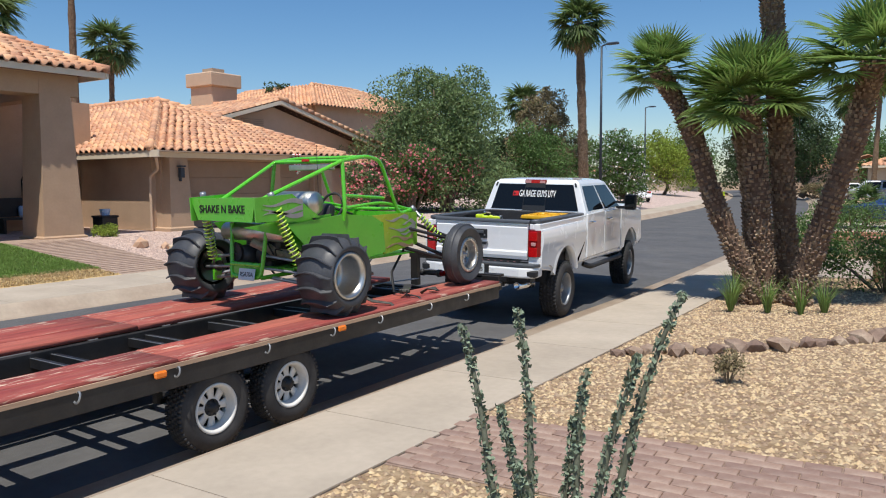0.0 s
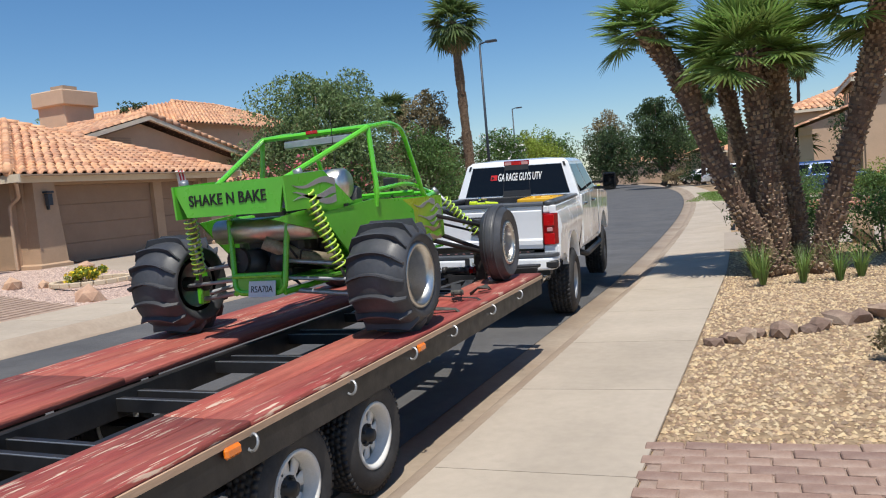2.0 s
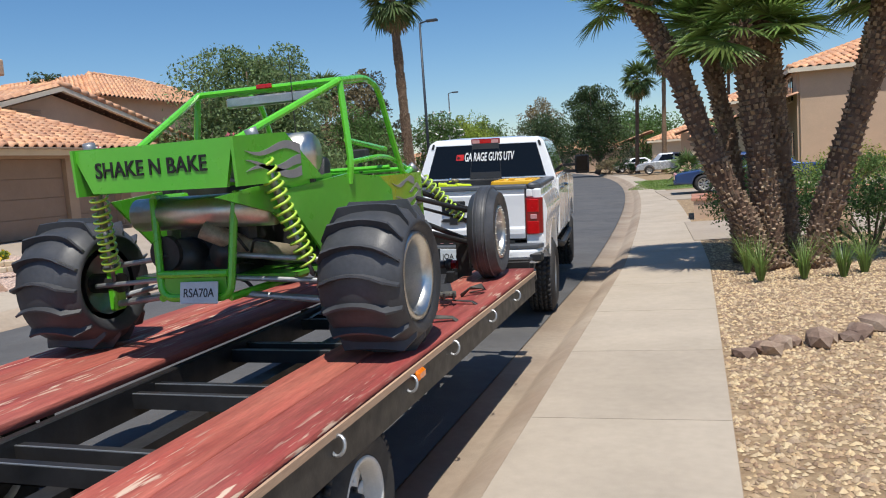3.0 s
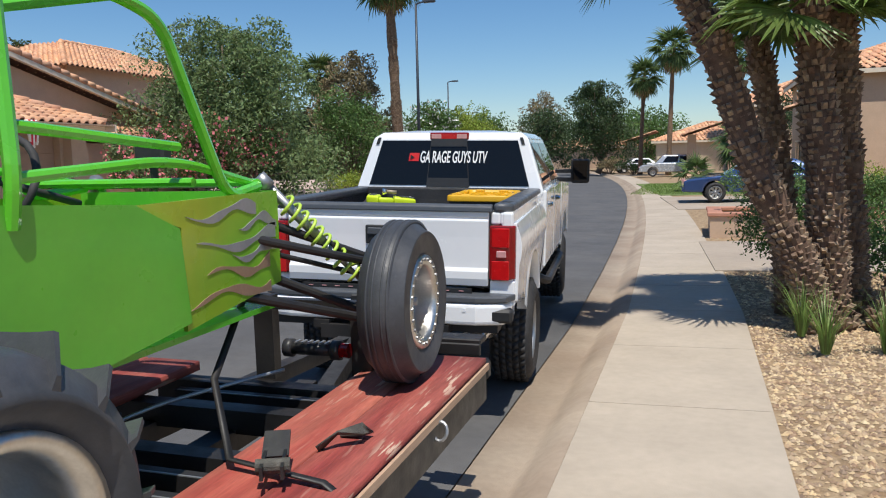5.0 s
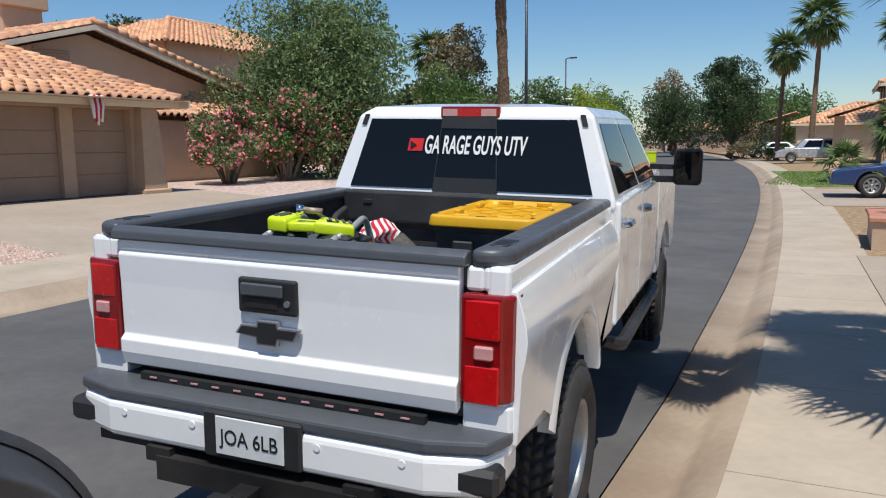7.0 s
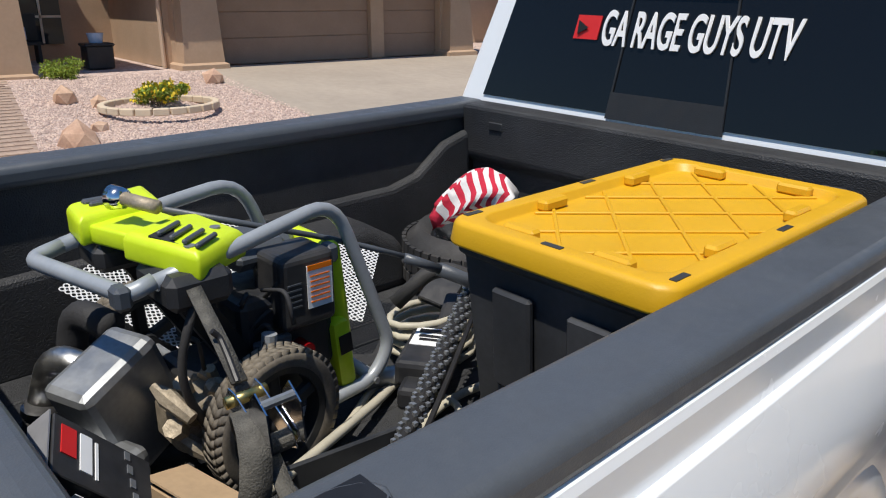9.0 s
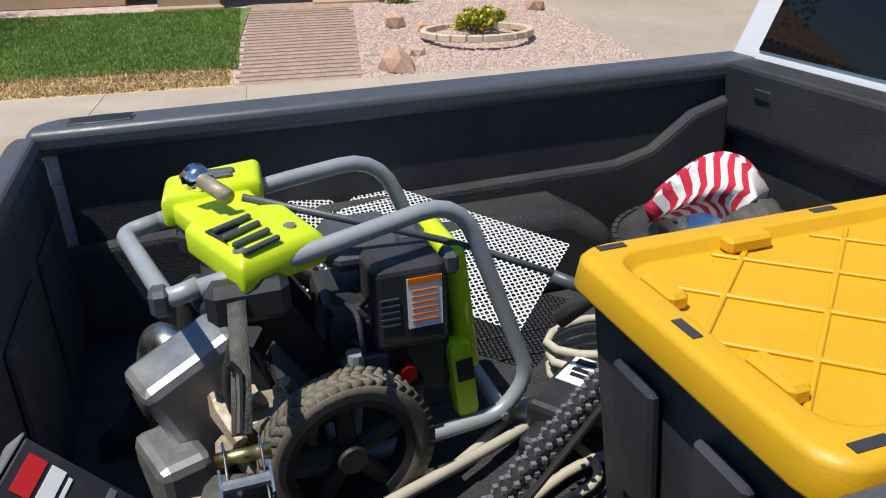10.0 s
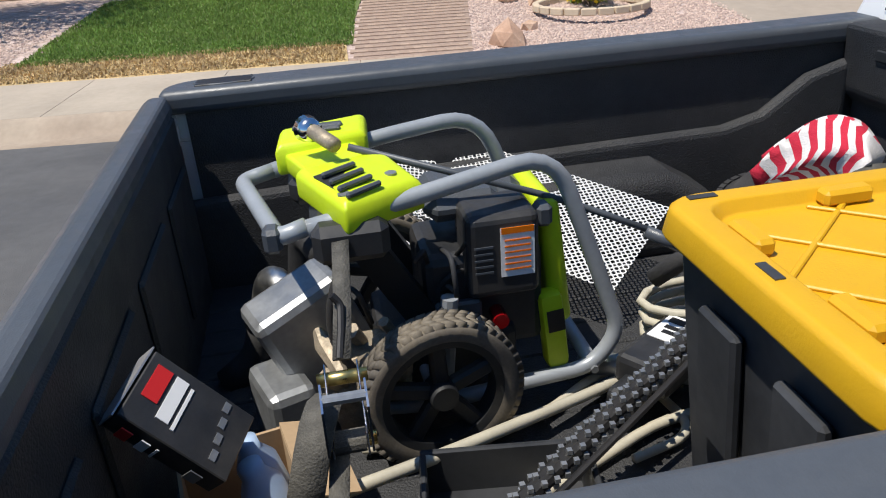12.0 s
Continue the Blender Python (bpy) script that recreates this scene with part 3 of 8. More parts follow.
house_b = thing("house", Matrix.Identity(4), "tan stucco house with steep clay tile gables and a chimney", "house")
bx = -24.0
prof = [(20.5, PAD), (33.0, PAD), (32.8, 3.28), (25.1, 5.2), (20.5, 3.95)]
part("gable_wall", made(prism, prof, "x", bx - 0.3, bx), "stucco2", house_b)
tile_roof(house_b, [((bx + 0.5, 33.3, 3.4), (bx - 10, 33.3, 3.4), (bx - 10, 25.1, 5.48), (bx + 0.5, 25.1, 5.48)),
                    ((bx + 0.5, 25.1, 5.48), (bx - 10, 25.1, 5.48), (bx - 10, 20.2, 4.15), (bx + 0.5, 20.2, 4.15))],
          [((bx + 0.5, 25.1, 5.48), (bx - 10, 25.1, 5.48)), ((bx + 0.45, 33.3, 3.4), (bx + 0.45, 25.1, 5.48))])
bm = bmesh.new()
tube(bm, [(bx + 0.45, 33.3, 3.3), (bx + 0.45, 25.1, 5.37), (bx + 0.45, 20.2, 4.04)], 0.11, 4)
part("rake_board", bm, "white_trim", house_b)
part("gable_vent", boxes(*[((bx + 0.02, 23.9, 4.3 + 0.08 * k), (0.05, 1.2, 0.045)) for k in range(5)]), "fascia", house_b)
wall(house_b, "rear_wall", (-30, 34), (-30, 46), PAD, 6.4, 0.3, "stucco2")
wall(house_b, "rear_wall", (-30, 34), (-38, 34), PAD, 6.4, 0.3, "stucco2")
tile_roof(house_b, [((-29.3, 33.3, 6.3), (-29.3, 46.6, 6.3), (-34, 42, 8.2), (-34, 38, 8.2)), ((-40, 33.3, 6.3), (-29.3, 33.3, 6.3), (-34, 38, 8.2), (-40, 38, 8.2))],
          [((-29.3, 33.3, 6.3), (-34, 38, 8.2)), ((-34, 38, 8.2), (-34, 42, 8.2)), ((-29.3, 46.6, 6.3), (-34, 42, 8.2))])
wall(house_b, "wing_wall", (-23.2, 26.5), (-23.2, 34.5), PAD, 2.6, 0.25, "stucco2")
tile_roof(house_b, [((-22.6, 26.0, 2.75), (-22.6, 35.0, 2.75), (-24.2, 35.0, 3.4), (-24.2, 26.0, 3.4))], [])
chim = part("chimney", boxes(((-28.5, 25.7, 5.2), (1.5, 1.5, 3.6)), ((-28.5, 25.7, 6.7), (1.8, 1.8, 0.62)), bevel=0.04), "stucco2", house_b)
part("chimney_cap", boxes(((-28.5, 25.7, 7.13), (0.7, 0.7, 0.26))), "fascia", chim)


def row_house(x, y, w, d, hz, label, mat_name="stucco2", storeys=2, turn=0.0):
    """A house seen end on down the street: body, hip roof, porch columns, windows and garage."""
    h = thing("house", pose(x, y, 0.15, 0, 0, turn), label, "house")
    for p, q in (((0, 0), (w, 0)), ((0, 0), (0, d)), ((w, 0), (w, d)), ((0, d), (w, d))):
        wall(h, "wall", p, q, 0, hz, 0.25, mat_name)
    e, r = 0.55, hz + min(w, d) * 0.2
    m = min(w, d) / 2
    A, B, C, D = (-e, -e, hz), (w + e, -e, hz), (w + e, d + e, hz), (-e, d + e, hz)
    if w > d:
        P, Q = (m, d / 2, r), (w - m, d / 2, r)
        tile_roof(h, [(A, B, Q, P), (D, A, P), (C, D, P, Q), (B, C, Q)], [(A, P), (D, P), (B, Q), (P, Q)], 0.45, 0.4)
    else:
        P, Q = (w / 2, m, r), (w / 2, d - m, r)
        tile_roof(h, [(A, B, P), (D, A, P, Q), (B, C, Q, P), (C, D, Q)], [(A, P), (D, Q), (B, P), (P, Q)], 0.45, 0.4)
    part("fascia", boxes(((w / 2, -e, hz - 0.1), (w + 2 * e, 0.05, 0.2)), ((-e, d / 2, hz - 0.1), (0.05, d + 2 * e, 0.2))), "white_trim", h)
    for k in range(storeys):
        for yy in (d * 0.25, d * 0.68):
            f = part("window", boxes(((-0.14, yy, 1.55 + 2.8 * k), (0.06, 1.5, 1.2))), "pane", h)
            part("window_frame", boxes(((-0.17, yy, 2.18 + 2.8 * k), (0.06, 1.66, 0.08)), ((-0.17, yy, 0.92 + 2.8 * k), (0.08, 1.7, 0.08)), ((-0.17, yy, 1.55 + 2.8 * k), (0.05, 0.05, 1.2))), "white_trim", f)
    # lower wing towards the street
    for c in (0.6, d * 0.45):
        pillar(h, -2.6, c, 0.6, 0, 2.7, 0.08, mat_name, "porch_column")
    part("porch_beam", boxes(((-2.6, d * 0.22 + 0.3, 2.85), (0.6, d * 0.5, 0.4))), mat_name, h)
    tile_roof(h, [((-3.3, -0.6, 3.0), (-3.3, d * 0.55, 3.0), (-0.1, d * 0.55, 4.0), (-0.1, -0.6, 4.0))], [], 0.45, 0.4)
    return h


row_house(2.4, 45.0, 11, 9, 5.2, "two-storey pale stucco house with tile roofs and a columned porch", "stucco2")
row_house(-0.6, 64.0, 12, 9, 5.0, "two-storey tan stucco house with arched porch and tile roof", "stucco2")
row_house(-6.5, 84.0, 10, 9, 3.0, "low cream stucco house with tile roof", "stucco3", 1)
row_house(6.6, 22.0, 14, 13, 5.4, "two-storey pale stucco house beside the palms", "stucco3")
row_house(-46.0, 112.0, 14, 10, 3.1, "distant single-storey cream house at the bend", "stucco3", 1, -20)
row_house(-24.0, 122.0, 14, 10, 3.1, "distant tan house with a tile roof beyond the bend", "stucco2", 1, -20)


# ---- wheels ----
def tyre_profile(r, rim, w, bulge=0.02, shoulder=0.03):
    h = w / 2
    return [(rim, -h * 0.8), (rim + (r - rim) * 0.45, -h - bulge), (r - shoulder, -h * 0.94), (r - shoulder * 0.25, -h * 0.75), (r, -h * 0.4), (r, h * 0.4),
            (r - shoulder * 0.25, h * 0.75), (r - shoulder, h * 0.94), (rim + (r - rim) * 0.45, h + bulge), (rim, h * 0.8)]


def tread(bm, r, w, n, rows, depth=0.012, gap=0.25, skew=0.0):
    """Rubber blocks round a tyre that turns about x."""
    for k in range(rows):
        x0 = -w / 2 + w * (k + gap / 2) / rows
        x1 = -w / 2 + w * (k + 1 - gap / 2) / rows
        for i in range(n):
            a0 = 2 * math.pi * (i + 0.5 * (k % 2)) / n
            a1 = a0 + 2 * math.pi / n * (1 - gap * 1.3)
            s = skew * (1 if k < rows / 2 else -1)
            pts = []
            for rr in (r - 0.012, r + depth):
                for x, ad in ((x0, 0), (x1, s)):
                    for a in (a0 + ad, a1 + ad):
                        pts.append(bm.verts.new((x, rr * math.cos(a), rr * math.sin(a))))
            for f in ((4, 5, 7, 6), (0, 1, 5, 4), (2, 6, 7, 3), (0, 4, 6, 2), (1, 3, 7, 5)):
                bm.faces.new([pts[j] for j in f])


def road_wheel(parent, m, r, rim, w, rubber, rim_mat, spokes=8, blocks=46, rows=5, side=1, depth=0.008, hub_mat="steel", skew=0.05, name="wheel"):
    """Wheel about the local x axis; side 1 shows its face towards +x."""
    hub = new(name)
    hub.parent, hub.matrix_basis = parent, m
    bm = bmesh.new()
    lathe(bm, tyre_profile(r - depth, rim, w), 48)
    tread(bm, r - depth, w * 0.86, blocks, rows, depth, skew=skew)
    part("tyre", bm, rubber, hub, smooth=40)
    bm = bmesh.new()
    h = w / 2
    lathe(bm, [(rim + 0.012, h * 0.84 * side), (rim + 0.008, h * 0.95 * side), (rim - 0.006, h * 0.95 * side), (rim - 0.016, h * 0.8 * side), (rim - 0.03, h * 0.3 * side), (rim - 0.03, -h * 0.8 * side), (rim, -h * 0.84 * side)], 40)
    # disc with holes
    d0, d1 = h * 0.12 * side, h * 0.3 * side
    lathe(bm, [(rim * 0.34, d1), (rim * 0.44, d1)], 40)
    lathe(bm, [(rim * 0.8, d0 * 1.6), (rim - 0.028, d0)], 40)
    for i in range(spokes):
        a = 2 * math.pi * i / spokes
        wd = math.pi / spokes * 0.62
        q = []
        for rr, x in ((rim * 0.43, d1), (rim * 0.82, d0 * 1.6)):
            for b in (a - wd * (1 if rr > rim * 0.6 else 1.25), a + wd * (1 if rr > rim * 0.6 else 1.25)):
                q.append((x, rr * math.cos(b), rr * math.sin(b)))
        v = [bm.verts.new(p) for p in q] + [bm.verts.new((p[0] - 0.012 * side, p[1], p[2])) for p in q]
        for f in ((0, 1, 3, 2), (4, 6, 7, 5), (0, 2, 6, 4), (1, 5, 7, 3)):
            bm.faces.new([v[j] for j in f])
    part("rim", bm, rim_mat, hub, smooth=30)
    bm = bmesh.new()
    lathe(bm, [(0.0, d1 + 0.05 * side), (rim * 0.2, d1 + 0.045 * side), (rim * 0.24, d1 + 0.01 * side), (rim * 0.36, d1 + 0.004 * side), (rim * 0.36, -0.02 * side), (0.0, -0.02 * side)], 20)
    for i in range(5):
        a = 2 * math.pi * i / 5
        c = (rim * 0.3 * math.cos(a), rim * 0.3 * math.sin(a))
        tube(bm, [(d1, *c), (d1 + 0.022 * side, *c)], 0.01, 6)
    part("hub", bm, hub_mat, hub, smooth=35)
    bm = bmesh.new()
    lathe(bm, [(0.0, -0.01 * side), (rim * 0.8, -0.01 * side), (rim * 0.8, -h * 0.7 * side), (0.0, -h * 0.7 * side)], 24)
    part("brake_drum", bm, "frame_black", hub)
    return hub


# ---- pickup truck ----
# the truck and its load are drawn in true metres
TRUCK = SITE.inverted() @ pose(-5.42, 11.802, 0.132, 0.8, 1.6, 5.6)
LOAD = TRUCK
truck = thing("pickup_truck", TRUCK, "lifted white crew-cab pickup truck with an open bed, towing a trailer", "truck")
AX1, AX2, AZ = 1.12, 5.0, 0.27


def arc(cy, cz, r, a0, a1, n=12):
    return [(cy + r * math.cos(radians(a0 + (a1 - a0) * i / n)), cz + r * math.sin(radians(a0 + (a1 - a0) * i / n))) for i in range(n + 1)]


for s in (1, -1):
    out = [(0.0, 0.70), (0.0, 1.385), (2.085, 1.405), (2.085, 0.60)] + arc(AX1, 0.43, 0.53, 20, 160) + [(0.35, 0.66)]
    # outer skin bulges between sill and rail
    bm = bmesh.new()
    prism(bm, out, "x", 0.855 * s, 0.942 * s)
    bed = soften(part("bed_side", bm, "white", truck), 0.018, 2)
    bm = bmesh.new()
    prism(bm, [(0.02, 0.74), (0.02, 1.3), (2.07, 1.32), (2.07, 0.66), (1.62, 0.66)] + arc(AX1, 0.43, 0.56, 20, 158) + [(0.4, 0.74)], "x", 0.9 * s, 0.975 * s)
    for cut in (1.0, 1.06, 1.12, 1.18, 1.24):
        bmesh.ops.bisect_plane(bm, geom=bm.verts[:] + bm.edges[:] + bm.faces[:], plane_co=(0, 0, cut), plane_no=(0, 0, 1))
    for v in bm.verts:
        if abs(v.co.x) > 0.94:
            z = v.co.z
            v.co.x += s * (0.03 * max(0.0, min(1.0, (z - 0.95) / 0.15)) - 0.9 * max(0.0, z - 1.1) ** 2 - 0.05 * max(0.0, z - 1.1))
    soften(part("bed_side_skin", bm, "white", truck, smooth=30), 0.03, 3)
    # wheel arch flare
    bm = bmesh.new()
    a, b = arc(AX1, 0.43, 0.53, 12, 166, 18), arc(AX1, 0.43, 0.6, 14, 164, 18)
    loops = [[(0.9 * s, y, z), (0.981 * s, y, z), (0.985 * s, y + (y2 - y) * 0.3, z + (z2 - z) * 0.3), (0.981 * s, y2, z2), (0.972 * s, y2 + (y2 - y) * 0.5, z2 + (z2 - z) * 0.5)] for (y, z), (y2, z2) in zip(a, b)]
    skin(bm, loops, False, False)
    part("wheel_arch", bm, "white", truck, smooth=60)
    bm = bmesh.new()
    prism(bm, arc(AX1, 0.43, 0.525, 0, 180), "x", 0.62 * s, 0.79 * s)
    part("inner_arch", bm, "black_plastic", truck)
    # rail cap
    bm = bmesh.new()
    rear = [(0.84 + 0.095 * math.sin(radians(a)), 0.1 - 0.1 * math.cos(radians(a))) for a in range(0, 91, 15)]
    prism(bm, [(x * s, y) for x, y in [(0.795, 0.0)] + rear + [(0.935, 2.1), (0.795, 2.1)]], "z", 1.378, 1.443)
    rail = soften(part("rail_cap", bm, "grey_plastic", truck, "scuffed dark grey plastic bed rail cap", smooth=30), 0.022, 3)
    # black plate painted as the shade inside the stake pocket; no hole is cut
    well = part("stake_pocket", boxes(((0.866 * s, 0.17, 1.4435), (0.07, 0.15, 0.006)), bevel=0.002), "frame_black", rail)
    part("pocket_rim", made(tube, [((0.866 + 0.036 * math.cos(a)) * s, 0.17 + 0.078 * math.sin(a), 1.443) for a in (2 * math.pi * k / 20 for k in range(21))], 0.004, 6), "grey_plastic", well, smooth=60)
    # inside of the bed
    part("bed_wall", boxes(((0.832 * s, 1.06, 1.13), (0.035, 2.0, 0.56))), "liner", truck)
    bm = bmesh.new()
    prism(bm, [(0.0, 0.85), (2.0, 0.85), (2.0, 1.34), (1.86, 1.3), (1.72, 1.2), (1.6, 1.17), (0.4, 1.155), (0.0, 1.14)], "x", 0.77 * s, 0.818 * s)
    soften(part("bed_wall_step", bm, "liner", truck), 0.025, 3)
    bm = bmesh.new()
    prism(bm, [(0.52, 0.85), (0.56, 1.03), (0.7, 1.12), (1.35, 1.12), (1.5, 1.03), (1.54, 0.85)], "x", 0.58 * s, 0.79 * s)
    soften(part("wheel_well", bm, "liner", truck, smooth=30), 0.05, 4)
    for row in (((0.891 * s, 0.048, 1.336), (0.1, 0.09, 0.09)), ((0.812 * s, 0.018, 1.336), (0.07, 0.03, 0.09)), ((0.888 * s, 0.16, 1.33), (0.104, 0.2, 0.09)), ((0.865 * s, 0.04, 0.795), (0.185, 0.09, 0.19))):
        soften(part("corner_panel", boxes(row), "white", truck), 0.015, 2)
    # tail light
    bm = bmesh.new()
    prism(bm, [(0.772 * s, -0.035), (0.93 * s, -0.024), (0.955 * s, 0.0), (0.968 * s, 0.05), (0.968 * s, 0.085), (0.92 * s, 0.085), (0.9 * s, 0.03), (0.772 * s, 0.015)], "z", 0.898, 1.288)
    tl = soften(part("tail_light", bm, "dark_red_lens", truck, "red tail light with a clear reversing lens"), 0.012, 3)
    for zl in (1.2, 0.965):
        part("red_lens", boxes(((0.852 * s, -0.026, zl), (0.13, 0.02, 0.14)), bevel=0.006), "red_lens", tl)
    part("reversing_lens", boxes(((0.86 * s, -0.034, 1.083), (0.07, 0.02, 0.05)), bevel=0.006), "clear_lens", tl)
    # cab side, doors and glass
    low = [(2.11, 0.60), (2.11, 1.44), (2.5, 1.47), (4.3, 1.475), (4.55, 1.45), (5.7, 1.36), (5.86, 1.2), (5.86, 0.66)] + arc(AX2, 0.43, 0.53, 14, 166) + [(4.3, 0.56)]
    bm = bmesh.new()
    prism(bm, low, "x", 0.6 * s, 0.955 * s)
    soften(part("cab_side", bm, "white", truck), 0.03, 3)
    for (y0, y1) in ((2.14, 3.14), (3.16, 4.22)):
        bm = bmesh.new()
        prism(bm, [(y0, 0.66), (y0, 1.42), (y1, 1.44), (y1, 0.66)], "x", 0.95 * s, 0.99 * s)
        door = soften(part("door", bm, "white", truck), 0.025, 3)
        part("handle", tubes((bent([(0.99 * s, y0 + 0.1, 1.27), (1.03 * s, y0 + 0.13, 1.275), (1.03 * s, y0 + 0.3, 1.275), (0.99 * s, y0 + 0.33, 1.28)], 0.03), 0.017)), "chrome", door)
    bm = bmesh.new()
    prism(bm, [(4.25, 0.62), (4.25, 1.43), (5.75, 1.33), (5.84, 0.7), (5.46, 0.7)] + arc(AX2, 0.43, 0.56, 24, 158)[0:] + [(4.33, 0.62)], "x", 0.95 * s, 0.995 * s)
    soften(part("front_wing", bm, "white", truck), 0.03, 3)
    part("side_step", tubes((bent([(0.9 * s, 2.2, 0.55), (1.0 * s, 2.3, 0.5), (1.0 * s, 4.2, 0.5), (0.9 * s, 4.3, 0.55)], 0.1), 0.045)), "frame_black", truck)
    # mirror
    mir = soften(part("mirror", boxes(((1.23 * s, 3.98, 1.555), (0.22, 0.12, 0.29))), "black_plastic", truck, "large black towing mirror"), 0.035, 3)
    part("mirror_arm", boxes(((1.05 * s, 4.02, 1.45), (0.24, 0.06, 0.05)), ((1.05 * s, 4.02, 1.55), (0.24, 0.06, 0.04))), "black_plastic", mir)
    part("mirror_glass", boxes(((1.23 * s, 3.916, 1.565), (0.17, 0.008, 0.23))), "glass", mir)

for y in (AX1, AX2):
    for s in (1, -1):
        road_wheel(truck, pose(0.83 * s, y, AZ, 0, 0, 0 if y < 3 else 2), 0.455, 0.255, 0.32, "rubber", "steel", 6, 44, 5, s, 0.016)

# cab roof and glasshouse: loops of (half width, front y, rear y, z)
bm = bmesh.new()
def cab_loop(hw, y0, y1, z):
    return [(-hw, y0, z), (hw, y0, z), (hw, y1, z), (-hw, y1, z)]
skin(bm, [cab_loop(0.955, 2.1, 4.42, 1.37), cab_loop(0.955, 2.11, 4.4, 1.43), cab_loop(0.79, 2.2, 3.72, 1.935), cab_loop(0.72, 2.28, 3.6, 1.985), cab_loop(0.4, 2.5, 3.4, 2.01)])
soften(part("cab_shell", bm, "white", truck), 0.02, 3)


def on_face(c00, c10, c01, c11, rect, off=0.004):
    """Corners of a rectangle (u0, v0, u1, v1) on a sloping four-cornered face, lifted off it a little."""
    a, b, c, d = map(Vector, (c00, c10, c01, c11))
    n = (b - a).cross(c - a).normalized() * off
    f = lambda u, v: a.lerp(b, u).lerp(c.lerp(d, u), v) + n
    u0, v0, u1, v1 = rect
    return [f(u0, v0), f(u1, v0), f(u1, v1), f(u0, v1)]


def pane(name, corners, material, parent, label="", thick=0.006):
    bm = bmesh.new()
    n = (corners[1] - corners[0]).cross(corners[3] - corners[0]).normalized() * thick
    skin(bm, [[p - n for p in corners], list(corners)])
    bmesh.ops.recalc_face_normals(bm, faces=bm.faces)
    return part(name, bm, material, parent, label)


RW = ((-0.955, 2.11, 1.43), (0.955, 2.11, 1.43), (-0.79, 2.2, 1.935), (0.79, 2.2, 1.935))
back = pane("rear_window", on_face(*RW, (0.067, 0.055, 0.933, 0.94), 0.006), "glass", truck, "dark tinted rear window with a slider")
pane("slider", on_face(*RW, (0.385, 0.02, 0.615, 0.2), 0.012), "black_plastic", back)
pane("slider", on_face(*RW, (0.385, 0.82, 0.615, 0.97), 0.012), "black_plastic", back)
for u in (0.385, 0.612):
    pane("slider_rail", on_face(*RW, (u, 0.02, u + 0.004, 0.97), 0.011), "black_plastic", back)
for u0, u1 in ((0.03, 0.05), (0.95, 0.97)):
    pane("roof_seam", on_face(*RW, (u0, 0.86, u1, 1.0), 0.008), "black_plastic", truck)
tilt = math.degrees(math.atan2(0.09, 0.505))
lettering("window_lettering", "GA RAGE GUYS UTV", 0.165, pose(0.045, 2.153, 1.735, 90 - tilt, 0, 0), "white_vinyl", back, 0.2, 0.45, 0.003, 0.0028)
mark = pane("red_mark", on_face(*RW, (0.262, 0.53, 0.322, 0.69), 0.012), "red_vinyl", back, "small red sticker")
part("mark_arrow", made(prism, [(-0.02, -0.024), (0.024, 0.0), (-0.02, 0.024)], "z", 0.0, 0.002, pose(-0.372, 2.148, 1.739, 90 - tilt, 0, 0)), "black_paint", mark)
bl = soften(part("brake_light", boxes(((0, 2.215, 1.948), (0.4, 0.05, 0.075))), "dark_red_lens", truck, "high red brake light"), 0.012, 2)
part("red_lens", boxes(((0, 2.188, 1.948), (0.16, 0.008, 0.05))), "red_lens", bl)
for x in (-0.145, 0.145):
    part("clear_lens", boxes(((x * 0.9, 2.188, 1.948), (0.1, 0.008, 0.045))), "clear_lens", bl)
for s in (1, -1):
    side = ((0.955 * s, 2.11, 1.43), (0.955 * s, 4.4, 1.43), (0.79 * s, 2.2, 1.935), (0.79 * s, 3.72, 1.935))
    if s < 0:
        side = (side[1], side[0], side[3], side[2])
    for u0, u1 in ((0.07, 0.47), (0.51, 0.93)) if s > 0 else ((0.07, 0.49), (0.53, 0.93)):
        pane("side_window", on_face(*side, (u0, 0.06, u1, 0.9)), "glass", truck)
pane("windscreen", on_face((0.955, 4.4, 1.43), (-0.955, 4.4, 1.43), (0.79, 3.72, 1.935), (-0.79, 3.72, 1.935), (0.06, 0.05, 0.94, 0.93)), "glass", truck)
bm = bmesh.new()
skin(bm, [[(-0.9, 4.3, 1.42), (0.9, 4.3, 1.42), (0.9, 4.3, 1.46), (-0.9, 4.3, 1.46)], [(-0.88, 5.2, 1.38), (0.88, 5.2, 1.38), (0.88, 5.2, 1.47), (-0.88, 5.2, 1.47)], [(-0.85, 5.8, 1.2), (0.85, 5.8, 1.2), (0.85, 5.8, 1.36), (-0.85, 5.8, 1.36)]])
soften(part("bonnet", bm, "white", truck, smooth=40), 0.03, 3)
part("grille", boxes(((0, 5.84, 1.05), (1.3, 0.08, 0.35)), ((0, 5.86, 0.72), (1.9, 0.14, 0.24)), bevel=0.02), "black_plastic", truck)
part("chassis", boxes(((0.45, 2.9, 0.55), (0.1, 5.4, 0.16)), ((-0.45, 2.9, 0.55), (0.1, 5.4, 0.16)), ((0, 3.2, 0.58), (1.3, 2.0, 0.06)), ((0, AX1, 0.42), (1.4, 0.1, 0.12)), ((0, AX2, 0.42), (1.4, 0.1, 0.12)), ((0, AX1, 0.42), (0.28, 0.3, 0.26))), "frame_black", truck)
